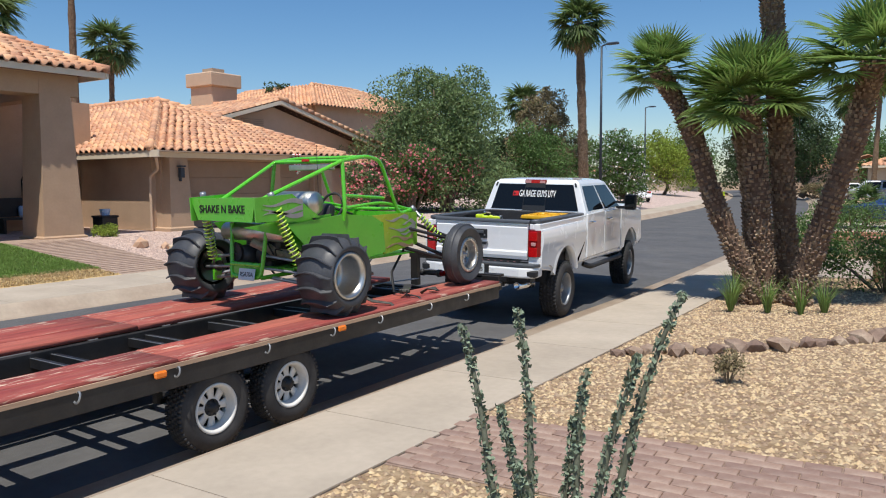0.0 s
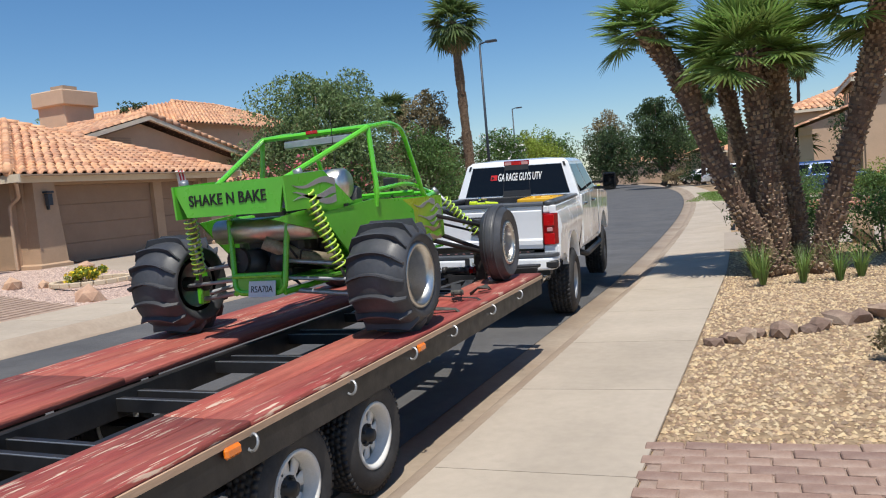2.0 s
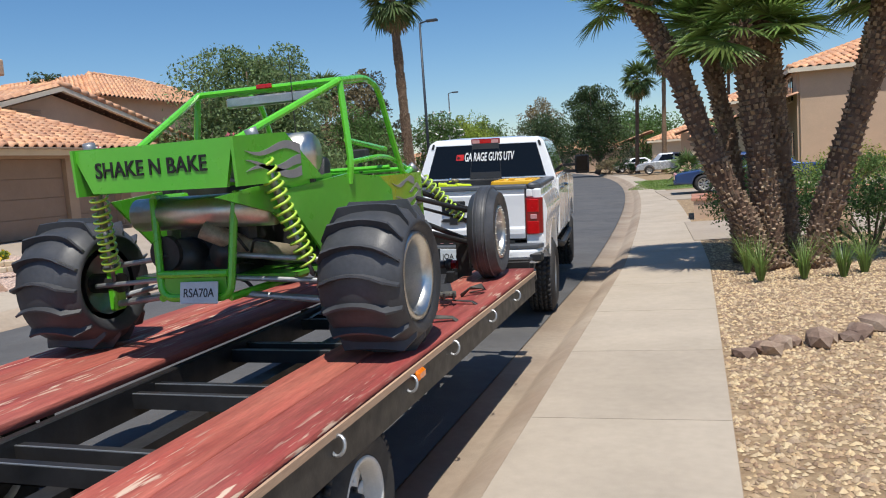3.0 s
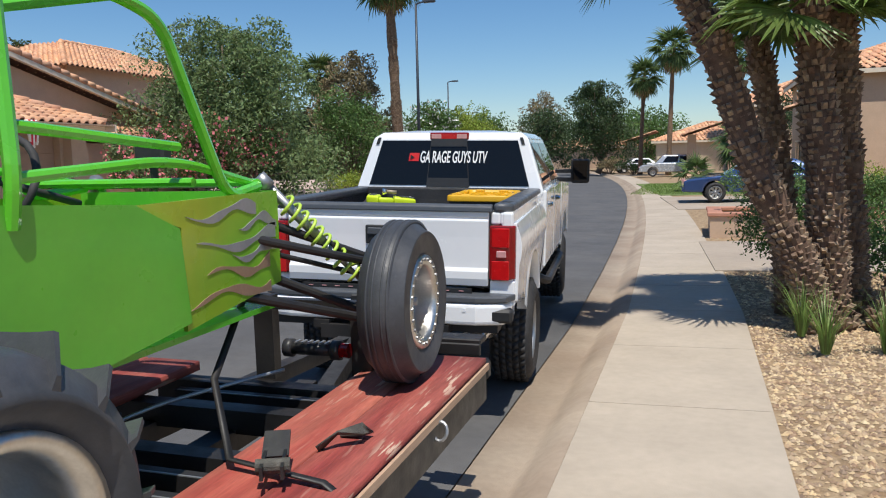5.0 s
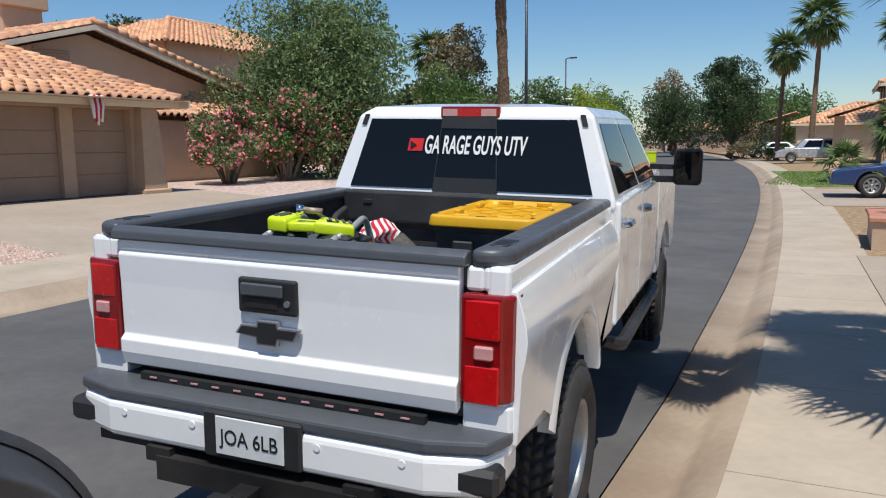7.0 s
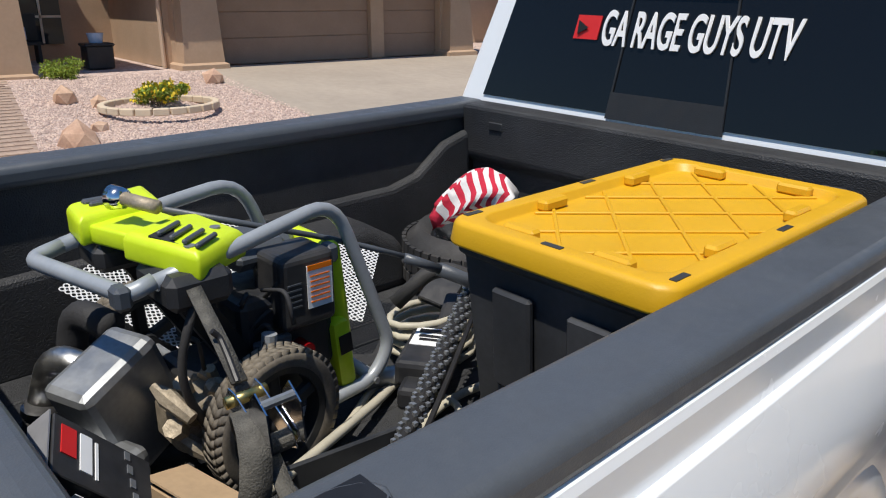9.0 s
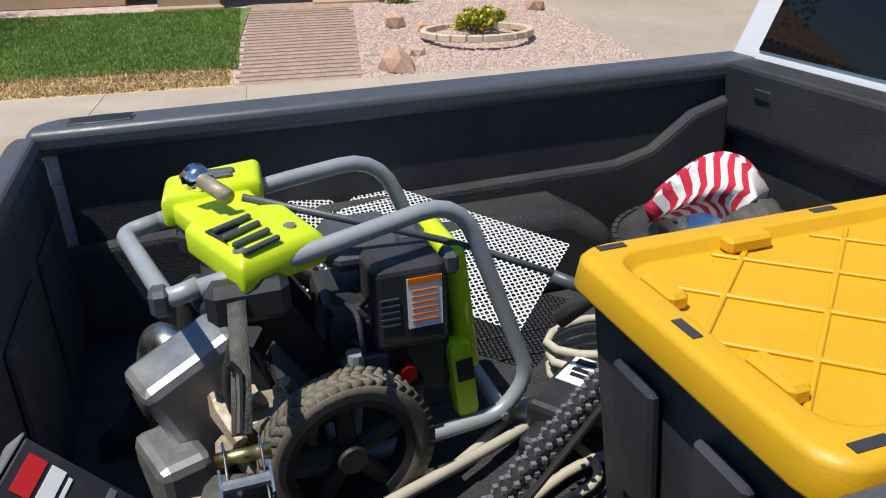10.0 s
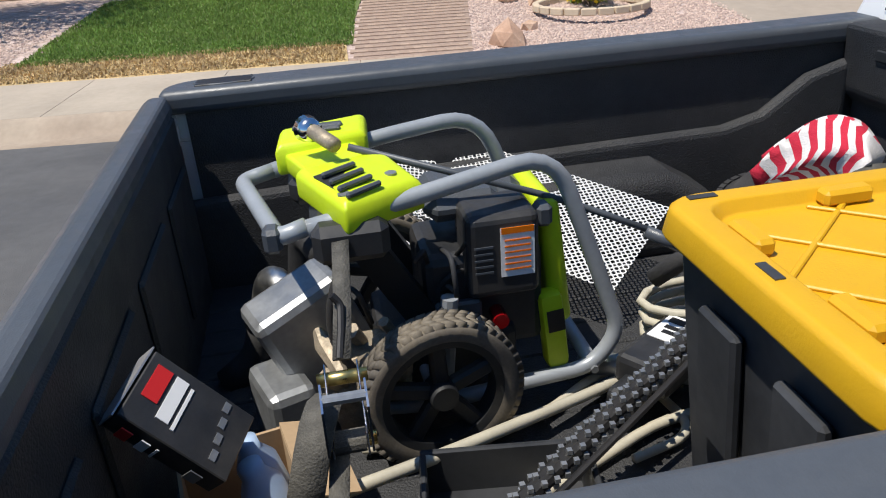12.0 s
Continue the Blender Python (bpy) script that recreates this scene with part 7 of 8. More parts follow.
def palm(points, r0, r1, label, seed, fronds=44, meshes=FRONDS, scale=1.0, dead=0, stubs=True, group="", low=-50):
    """A fan palm: trunk through points with old leaf bases, and a crown of separate fronds."""
    rnd = random.Random(seed)
    pts = [Vector(p) for p in points]
    t = thing("palm_tree", Matrix.Translation(pts[0]), label, "palm tree", group)
    loc = [p - pts[0] for p in pts]
    n = 24
    path = []
    m = len(loc) - 1
    for i in range(n + 1):
        f = i / n * m
        k = min(int(f), m - 1)
        path.append(loc[k].lerp(loc[k + 1], f - k))
    for _ in range(3):
        path = [path[0]] + [(a + b * 2 + c) / 4 for a, b, c in zip(path, path[1:], path[2:])] + [path[-1]]
    bm = bmesh.new()
    rad = [r0 * (1.25 if i == 0 else 1) + (r1 - r0) * i / n + 0.012 * rnd.uniform(-1, 1) * (r0 / 0.13) for i in range(n + 1)]
    tube(bm, path, rad, 12)
    trunk = part("trunk", bm, "bark", t, smooth=60)
    if stubs:
        bm = bmesh.new()
        length = sum((b - a).length for a, b in zip(path, path[1:]))
        rows = int(length / 0.055)
        for j in range(rows):
            f = (j + 0.5) / rows * n
            k = min(int(f), n - 1)
            c = path[k].lerp(path[k + 1], f - k)
            ax = (path[k + 1] - path[k]).normalized()
            rr_ = rad[k]
            x = ax.orthogonal().normalized()
            y = ax.cross(x)
            cnt = max(7, int(2 * math.pi * rr_ / 0.075))
            for q in range(cnt):
                a = 2 * math.pi * (q + 0.5 * (j % 2)) / cnt + rnd.uniform(-0.15, 0.15)
                d = x * math.cos(a) + y * math.sin(a)
                tng = ax.cross(d)
                b0 = c + d * (rr_ - 0.012)
                tip = c + d * (rr_ + rnd.uniform(0.012, 0.04)) + ax * rnd.uniform(0.03, 0.065)
                w = rnd.uniform(0.018, 0.03)
                v = [bm.verts.new(p) for p in (b0 - tng * w, b0 + tng * w, tip + tng * w * 0.6, tip - tng * w * 0.6, b0 + ax * 0.06 - tng * w, b0 + ax * 0.06 + tng * w)]
                for fc in ((0, 1, 2, 3), (3, 2, 5, 4), (0, 3, 4), (1, 5, 2)):
                    bm.faces.new([v[i] for i in fc])
        tagged(part("leaf_base", bm, "stub", trunk), kind="stuff")
    top = path[-1]
    for k in range(fronds + dead):
        is_dead = k >= fronds
        me = DEAD[0] if is_dead else meshes[k % len(meshes)]
        ob = new("frond", me)
        ob.parent = t
        az = 137.5 * k + rnd.uniform(-12, 12)
        el = rnd.uniform(-85, -60) if is_dead else 82 - (82 - low) * ((k + 0.5) / fronds) ** 0.8 + rnd.uniform(-8, 8)
        s = scale * rnd.uniform(0.85, 1.12) * (0.85 if el > 60 else 1)
        ob.matrix_basis = Matrix.Translation(top + Vector((0, 0, -0.12 * scale * (1 - (el + 50) / 130)))) @ Euler((0, 0, radians(az))).to_matrix().to_4x4() @ Euler((radians(el), 0, 0)).to_matrix().to_4x4() @ Euler((0, radians(rnd.uniform(-25, 25)), 0)).to_matrix().to_4x4() @ Matrix.Diagonal((s, s, s, 1))
    return t


PG = "palms by the pavement"
palm([(-1.85, 13.3, 0.12), (-2.02, 13.3, 0.7), (-2.44, 13.3, 1.6), (-2.8, 13.3, 2.75), (-3.3, 13.25, 3.6)], 0.15, 0.13, "shaggy fan palm leaning over the pavement", 1, 34, scale=0.64, group=PG, low=-28)
palm([(-1.75, 13.5, 0.12), (-1.83, 13.5, 1.4), (-2.02, 13.5, 3.1)], 0.17, 0.14, "short upright shaggy fan palm in the gravel", 2, 46, scale=0.9, group=PG, low=-22)
palm([(-1.5, 14.0, 0.12), (-1.68, 14.05, 2.6), (-1.92, 13.95, 5.4)], 0.17, 0.15, "tallest shaggy fan palm of the clump", 3, 36, scale=0.8, group=PG, low=-30)
palm([(-1.3, 13.4, 0.12), (-1.08, 13.42, 1.0), (-0.62, 13.4, 2.5), (-0.42, 13.35, 3.5)], 0.16, 0.14, "shaggy fan palm leaning away from the street", 4, 38, scale=0.85, group=PG, low=-25)
palm([(-2.02, 14.1, 0.12), (-2.15, 14.3, 1.7), (-2.4, 14.4, 3.0)], 0.12, 0.11, "slender shaggy fan palm behind the others", 5, 14, scale=0.5, group=PG, low=-10)
FP = "tall palm with a grey trunk and a full crown"
def far_palm(x, y, z, h, seed, r=0.22, n=34, s=1.0, dead=14, lean=0.3, label=FP):
    palm([(x, y, z), (x + lean * 0.5, y, z + h * 0.5), (x + lean, y, z + h)], r, r * 0.62, label, seed, n, FAR_FRONDS, s, dead, stubs=h < 14 and y < 50, low=-60)
far_palm(-17.4, 43, 0.4, 10.6, 11, 0.3, 44, 1.05, 30, -0.4)
far_palm(-40, 25.6, 0.5, 17, 12, 0.25)
far_palm(-45, 31.0, 0.5, 10.4, 13, 0.22, 34, 1.15)
far_palm(-41.5, 21.5, 0.5, 10.5, 14, 0.22, 36, 1.3)
far_palm(-5.0, 70, 0.2, 10.0, 15, 0.22, 34, 1.2)
far_palm(-7.4, 73, 0.2, 8.2, 16, 0.2, 34, 1.1)
far_palm(0.5, 82, 0.2, 10.5, 17, 0.2, 34, 1.1)
far_palm(-34, 66, 0.4, 9.0, 18, 0.2, 34, 1.3)
far_palm(-0.9, 47, 0.2, 2.2, 19, 0.16, 26, 0.85, 0, 0.1, "young fan palm beside the porch")
far_palm(-3.0, 41.5, 0.2, 0.7, 20, 0.12, 22, 0.6, 0, 0.05, "low young palm on the verge lawn")

tree(-20.9, 33.0, 0.5, 6.7, 10.4, "leaf_olive", "broad dense green tree beside the driveway", 31, 52000, 0.17, bare=0.05)
tree(-20.5, 44, 0.5, 7.4, 5.2, "leaf_brown", "half-dry brownish tree behind the bushes", 32, 13000, 0.18, bare=0.15)
tree(-18.2, 38.5, 0.4, 4.6, 5.0, "leaf_green", "dense green bushy tree by the street", 33, 14000, 0.15, bare=0.08)
tree(-17.5, 49, 0.4, 4.6, 5.5, "leaf_green", "green flowering tree beyond the lamp post", 34, 12000, 0.18, bare=0.1, extra="cloth_white")
tree(-24.5, 79, 0.3, 6.2, 9.0, "leaf_yellow", "feathery bright green tree at the bend", 35, 13000, 0.25, bare=0.25)
tree(-12.0, 82, 0.3, 9.0, 8.5, "leaf_dark", "large dark green shade tree", 36, 18000, 0.26, bare=0.15)
tree(-20.0, 98, 0.3, 7.2, 9.0, "leaf_dark", "dark rounded tree down the street", 37, 13000, 0.3, bare=0.15)
tree(-31.5, 112, 0.3, 8.0, 10, "leaf_green", "green tree in the distance", 38, 8000, 0.35, bare=0.15)
tree(-42, 96, 0.3, 8.0, 10, "leaf_olive", "grey-green tree in the distance", 39, 8000, 0.35, bare=0.15)
tree(-26.0, 128, 0.3, 12.0, 9, "leaf_brown", "thin brownish tree in the distance", 40, 6000, 0.35, bare=0.2)
tree(-47, 42, 0.5, 9.0, 6, "leaf_olive", "thin grey-green tree behind the houses", 41, 5000, 0.25, bare=0.3)
tree(-37, 38, 0.5, 8.4, 5, "leaf_dark", "dark green tree behind the chimney", 42, 5000, 0.25, bare=0.3)
tree(4.0, 58, 0.2, 6.5, 6, "leaf_dark", "dark green tree between the houses", 43, 7000, 0.2, bare=0.2)
tree(-17.2, 3.6, 0.45, 6.5, 6.0, "leaf_green", "shade tree on the lawn", 44, 9000, 0.14, bare=0.35)
for k, (x, y, h, w) in enumerate([(-30, 58, 5, 9), (-36, 75, 6, 12), (-55, 90, 8, 16), (-62, 120, 9, 20), (-10, 120, 8, 16), (6, 100, 8, 14), (14, 75, 7, 10), (-80, 60, 9, 14), (-75, 30, 9, 12), (-15, 140, 9, 20)]):
    tree(x, y, 0.2, h, w, ("leaf_dark", "leaf_green", "leaf_olive")[k % 3], "distant green tree between roofs", 60 + k, 8000, 0.45, bare=0.1)

for k, (x, y, wx, wy, h) in enumerate([(-20.4, 27.2, 2.0, 2.6, 2.3), (-20.0, 29.6, 2.6, 2.6, 2.7), (-19.6, 31.8, 2.4, 2.6, 2.3)]):
    shrub(x, y, 0.5, wx * 1.1, wy * 1.1, h * 1.3, "leaf_green" if k else "leaf_olive", "oleander bush dotted with pink flowers", 80 + k, 9000, 0.12, "flower_pink", share=9)
shrub(-17.3, 36.4, 0.35, 1.8, 3.4, 1.0, "leaf_yellow", "bright yellow-green clipped hedge", 90, 3500, 0.09)
shrub(-1.7, 16.0, 0.15, 2.4, 2.3, 1.3, "leaf_green", "dense round green bush by the palms", 91, 9000, 0.05)
shrub(-0.3, 15.3, 0.17, 2.2, 2.4, 1.1, "leaf_green", "dense green bush behind the palm trunks", 92, 7000, 0.055)
shrub(-1.5, 22.2, 0.6, 2.3, 1.3, 0.95, "leaf_green", "green shrub growing in the raised planter", 93, 5000, 0.05)
shrub(0.6, 22.4, 0.6, 2.4, 1.4, 0.8, "leaf_green", "leafy shrub growing in the raised planter", 94, 5000, 0.06)
shrub(1.2, 26.0, 0.2, 3.0, 2.4, 1.4, "leaf_yellow", "light green bush beside the neighbouring drive", 95, 5000, 0.07)
shrub(-8.2, 76, 0.2, 3, 2, 1.3, "leaf_green", "rounded green bush far down the street", 96, 1800, 0.15)
shrub(-10.5, 79, 0.2, 3, 2, 1.5, "leaf_brown", "pale bush far down the street", 97, 1800, 0.15)
shrub(-18.55, 13.7, PAD - 0.1, 0.9, 0.9, 0.42, "leaf_yellow", "low green bush at the foot of the column", 98, 1800, 0.06)
shrub(-1.05, 8.5, 0.15, 0.34, 0.34, 0.34, "leaf_brown", "small reddish dry shrub in the gravel", 99, 700, 0.035)
shrub(-15.6, 14.4, 0.33, 1.3, 1.3, 0.34, "leaf_yellow", "round bed of green plants with yellow flowers", 100, 2600, 0.06, "flower_yellow")
def tuft(x, y, z, h, n, seed, label):
    rnd = random.Random(seed)
    t = thing("grass_tuft", pose(x, y, z), label, "grass tuft")
    bm = bmesh.new()
    for k in range(n):
        a = rnd.uniform(0, 6.283)
        l, o = h * rnd.uniform(0.6, 1.1), rnd.uniform(0.15, 0.75)
        d = Vector((math.cos(a), math.sin(a), 0))
        s = Vector((-d.y, d.x, 0)) * 0.008
        rows = []
        for f in (0, 0.4, 0.75, 1.0):
            c = d * (l * o * f * f + 0.03) + Vector((0, 0, l * (f - 0.3 * o * f * f)))
            rows.append([c - s * (1.05 - f), c + s * (1.05 - f)])
        skin(bm, rows, False, False)
    tagged(part("leaves", bm, "frond", t), kind="stuff")
for k, (x, y) in enumerate([(-1.95, 12.4), (-1.5, 12.5), (-1.1, 12.55), (-0.85, 12.8), (-2.05, 13.0), (-1.75, 14.3)]):
    tuft(x, y, 0.14, 0.55, 70, k, "tuft of strappy green leaves at the palm foot")

# ocotillo-like plant near the start of the walk
oc = thing("ocotillo", pose(-0.52, 3.9, 0.13), "grey-green ocotillo with upright leafy stems", "desert plant")
rnd = random.Random(12)
for k, (dx, dy, h, bx, by) in enumerate([(-0.36, 0.1, 1.22, -0.1, 0.0), (-0.2, 0.18, 1.28, -0.04, 0.02), (-0.15, -0.05, 1.0, -0.03, 0), (0.08, 0.1, 1.12, 0.03, 0.0), (0.34, 0.22, 1.38, 0.08, 0.0), (0.24, 0.05, 1.2, 0.06, 0.02), (0.02, 0.12, 0.95, 0.0, 0.03), (-0.06, -0.08, 0.85, -0.02, -0.03)]):
    pts = [(bx + 0.84 * dx * f ** 1.4 + 0.012 * math.sin(9 * f + k), by + 0.84 * dy * f ** 1.4, 1.04 * h * f) for f in (0, 0.15, 0.3, 0.45, 0.6, 0.75, 0.9, 1.0)]
    bm = bmesh.new()
    tube(bm, pts, [0.02, 0.019, 0.017, 0.015, 0.013, 0.011, 0.008, 0.005], 7)
    st = part("stem", bm, "cactus", oc, smooth=60)
    lp = []
    for i in range(640):
        f = rnd.uniform(0.06, 1.0) * 7
        j = min(int(f), 6)
        c = Vector(pts[j]).lerp(Vector(pts[j + 1]), f - j)
        a = rnd.uniform(0, 6.283)
        rr_ = 0.026 * (1.1 - 0.08 * f)
        lp.append((c.x + rr_ * math.cos(a), c.y + rr_ * math.sin(a), c.z))
    leaf_mesh("leaf", lp, 0.023, "cactus_leaf", st, 200 + k, slim=0.6, droop=-0.6)

# ---- street furniture, cars, yard stones ----
def street_lamp(x, y, z, h):
    t = thing("street_lamp", pose(x, y, z), "tall dark street lamp with a short arm", "street lamp", "street lamps")
    part("pole", tubes(([(0, 0, 0), (0, 0, h)], [0.085, 0.055]), n=12), "pole", t, smooth=50)
    part("base", tubes(([(0, 0, 0), (0, 0, 0.5)], [0.16, 0.12]), n=12), "pole", t, smooth=50)
    part("arm", tubes((bent([(0, 0, h), (0.25, -0.1, h + 0.05), (0.6, -0.2, h + 0.05)], 0.1), 0.04)), "pole", t)
    part("lamp_head", boxes(((0.75, -0.25, h + 0.04), (0.6, 0.26, 0.12)), bevel=0.03), "pole", t)


street_lamp(-15.7, 41.2, 0.25, 8.9)
street_lamp(-24.5, 73.5, 0.25, 8.6)
street_lamp(-35.0, 118, 0.25, 8.6)


def car(m, paint, label, suv=False):
    t = thing("parked_car", m, label, "car")
    L_, W_ = 4.9, 0.9
    h1, h2 = (0.98, 1.6) if suv else (0.88, 1.36)
    prof = [(-L_ / 2, 0.35), (-L_ / 2 + 0.02, 0.7), (-L_ / 2 + 0.25, h1 - 0.12), (-1.15, h1), (1.45, h1 + 0.02), (L_ / 2 - 0.12, h1 - 0.05), (L_ / 2, 0.6), (L_ / 2 - 0.02, 0.32)]
    arch = lambda c: arc(c, 0.32, 0.38, 0, 180, 10)
    low = prof + arch(1.42) + arch(-1.45)
    bm = bmesh.new()
    prism(bm, low, "y", -W_, W_)
    soften(part("body", bm, paint, t, smooth=35), 0.06, 3)
    a, b, c, d = (-1.2, -0.45, 1.1, 1.75) if not suv else (-1.3, -0.7, 1.7, 2.15)
    bm = bmesh.new()
    rect = lambda x0, x1, w, z: [(x0, -w, z), (x1, -w, z), (x1, w, z), (x0, w, z)]
    skin(bm, [rect(a, d, W_ - 0.06, h1 - 0.03), rect(b, c, W_ - 0.24, h2 - 0.06), rect(b + 0.15, c - 0.15, W_ - 0.32, h2)])
    soften(part("cabin", bm, paint, t, smooth=40), 0.04, 3)
    for s in (1, -1):
        f = ((a, s * (W_ - 0.06), h1 - 0.03), (d, s * (W_ - 0.06), h1 - 0.03), (b, s * (W_ - 0.24), h2 - 0.06), (c, s * (W_ - 0.24), h2 - 0.06))
        f = f if s < 0 else (f[1], f[0], f[3], f[2])
        for u0, u1 in ((0.14, 0.47), (0.51, 0.86)):
            pane("side_window", on_face(*f, (u0, 0.15, u1, 0.9)), "glass", t)
    e = W_ - 0.06
    pane("windscreen", on_face((a, e, h1 - 0.03), (a, -e, h1 - 0.03), (b, W_ - 0.24, h2 - 0.06), (b, -(W_ - 0.24), h2 - 0.06), (0.08, 0.1, 0.92, 0.92)), "glass", t)
    pane("rear_window", on_face((d, -e, h1 - 0.03), (d, e, h1 - 0.03), (c, -(W_ - 0.24), h2 - 0.06), (c, W_ - 0.24, h2 - 0.06), (0.08, 0.1, 0.92, 0.92)), "glass", t)
    for x in (1.42, -1.45):
        for s in (1, -1):
            road_wheel(t, pose(x, s * (W_ - 0.11), 0.32, 0, 0, 90), 0.325, 0.2, 0.2, "rubber", "alu", 7, 40, 3, s, 0.004)
    for s in (1, -1):
        part("headlight", boxes(((-L_ / 2 + 0.06, 0.62 * s, 0.68), (0.12, 0.4, 0.12)), bevel=0.03), "clear_lens", t)
        part("tail_light", boxes(((L_ / 2 - 0.05, 0.65 * s, 0.75), (0.1, 0.35, 0.14)), bevel=0.03), "red_lens", t)
    part("bumper", boxes(((-L_ / 2 + 0.04, 0, 0.42), (0.16, 1.7, 0.16)), ((L_ / 2 - 0.04, 0, 0.42), (0.16, 1.7, 0.16)), bevel=0.04), paint, t)


car(pose(-0.9, 33.2, 0.17, 0, 0, 3), "blue_car", "blue sedan parked on the neighbouring driveway")
car(pose(-4.6, 66.5, 0.2, 0, 0, 5), "silver_car", "silver estate car parked far down the street", True)
car(pose(-8.3, 82.0, 0.2, 0, 0, 20), "white", "white car parked far down the street")
car(pose(-20.6, 60.0, 0.3, 0, 0, -60), "white", "white car parked across the street")
bin_ = thing("lime_bin", pose(-14.9, 62.5, 0.15, 0, 0, 15), "bright lime wheeled bin at the far kerb", "bin")
part("body", boxes(((0, 0, 0.45), (1.1, 0.6, 0.7)), bevel=0.04), "acid", bin_)
part("lid", boxes(((0, 0, 0.84), (1.16, 0.66, 0.08)), bevel=0.02), "acid", bin_)

planter = thing("brick_planter", pose(0, 0, 0.1), "raised stucco planter with a terracotta coping", "planter")
part("wall", boxes(((-0.35, 21.5, 0.2), (4.6, 0.2, 0.46)), ((-2.55, 22.4, 0.2), (0.2, 1.6, 0.46)), ((-0.35, 23.2, 0.2), (4.6, 0.2, 0.46))), "stucco2", planter)
part("coping", boxes(((-0.35, 21.5, 0.465), (4.7, 0.28, 0.07)), ((-2.55, 22.4, 0.465), (0.28, 1.52, 0.07)), ((-0.35, 23.2, 0.465), (4.7, 0.28, 0.07)), bevel=0.01), "terracotta", planter)
part("soil", boxes(((-0.35, 22.35, 0.3), (4.2, 1.5, 0.2))), "dirt", planter)
bol = thing("bollard", pose(-0.45, 16.75, 0.16), "short tan stucco post beside the driveway", "post")
part("post", tubes(([(0, 0, -0.05), (0, 0, 0.55)], [0.17, 0.15]), n=16), "stucco2", bol, smooth=40)


def rock_mesh(bm, r, s, seed):
    o = bmesh.ops.create_icosphere(bm, subdivisions=1, radius=1.0)
    off = Vector((seed * 3.7, seed * 1.3, seed * 2.1))
    for v in o["verts"]:
        k = 1 + 0.6 * noise.noise(v.co * 1.1 + off) + 0.15 * noise.noise(v.co * 3 + off)
        v.co = Vector((v.co.x * s[0], v.co.y * s[1], v.co.z * s[2])) * r * k


rnd = random.Random(21)
line = [(-2.38, 9.1), (-1.75, 9.5), (-1.1, 10.0), (-0.4, 10.8), (0.3, 11.6), (1.4, 12.2), (2.8, 12.6)]
stone_seed = 0
for (xa, ya), (xb, yb) in zip(line, line[1:]):
    d = math.hypot(xb - xa, yb - ya)
    k = max(2, int(d / 0.12))
    for i in range(k):
        f = (i + 0.5) / k
        bm = bmesh.new()
        stone_seed += 1
        r_ = rnd.uniform(0.06, 0.13)
        rock_mesh(bm, r_, (1.3, 1.0, 0.75), stone_seed)
        ob = part("border_stone", bm, "rock")
        x, y = xa + (xb - xa) * f + rnd.uniform(-0.05, 0.05), ya + (yb - ya) * f + rnd.uniform(-0.05, 0.05)
        ob.matrix_basis = SITE @ pose(x, y, near_z(x, y) + r_ * 0.45, 0, 0, rnd.uniform(0, 360))
        tagged(ob, "rough brown stone in the gravel border", "stone", "border stones")
for x, y, r_ in ((-13.7, 12.8, 0.24), (-16.35, 13.2, 0.2), (-15.9, 13.6, 0.14), (-14.4, 13.2, 0.12), (-17.2, 15.9, 0.2)):
    bm = bmesh.new()
    stone_seed += 1
    rock_mesh(bm, r_, (1.2, 1.0, 0.85), stone_seed)
    ob = tagged(part("boulder", bm, "pink_rock"), "pinkish boulder in the front yard gravel", "rock", "boulders")
    ob.matrix_basis = SITE @ pose(x, y, yard_z(x, y) + r_ * 0.4, 0, 0, r_ * 900)
bed_ring = thing("flower_bed_edging", pose(-15.25, 14.28, 0.36), "ring of tan edging stones round the flowers", "edging")
for k in range(22):
    a = 2 * math.pi * k / 22
    part("edging_stone", boxes(((0.8 * math.cos(a), 0.8 * math.sin(a), 0.0), (0.1, 0.215, 0.1), pose(0, 0, 0, 0, 0, math.degrees(a))), bevel=0.012), "stucco3", bed_ring)
pot = thing("plant_pot", pose(-20.2, 14.7, PAD), "dark square pot with a teal plant on the porch", "pot")
part("pot", boxes(((0, 0, 0.22), (0.5, 0.5, 0.44)), ((0, 0, 0.46), (0.56, 0.56, 0.06)), bevel=0.02), "frame_black", pot)
part("saucer", tubes(([(0, 0, 0.49), (0, 0, 0.68)], [0.12, 0.16]), n=14), "pale_blue", pot)
bench = thing("porch_bench", pose(-22.3, 13.4, PAD, 0, 0, 90), "dark porch bench with a pale cushion", "bench")
part("seat", boxes(((0, 0, 0.42), (1.4, 0.5, 0.06))), "frame_black", bench)
part("backrest", boxes(((0, 0.24, 0.75), (1.4, 0.05, 0.55))), "frame_black", bench)
part("cushion", boxes(((0.2, 0.12, 0.62), (0.5, 0.16, 0.34), pose(0, 0, 0, -15)), bevel=0.05), "pale_blue", bench)
for x in (-0.62, 0.62):
    part("leg", boxes(((x, 0, 0.2), (0.06, 0.45, 0.4))), "frame_black", bench)

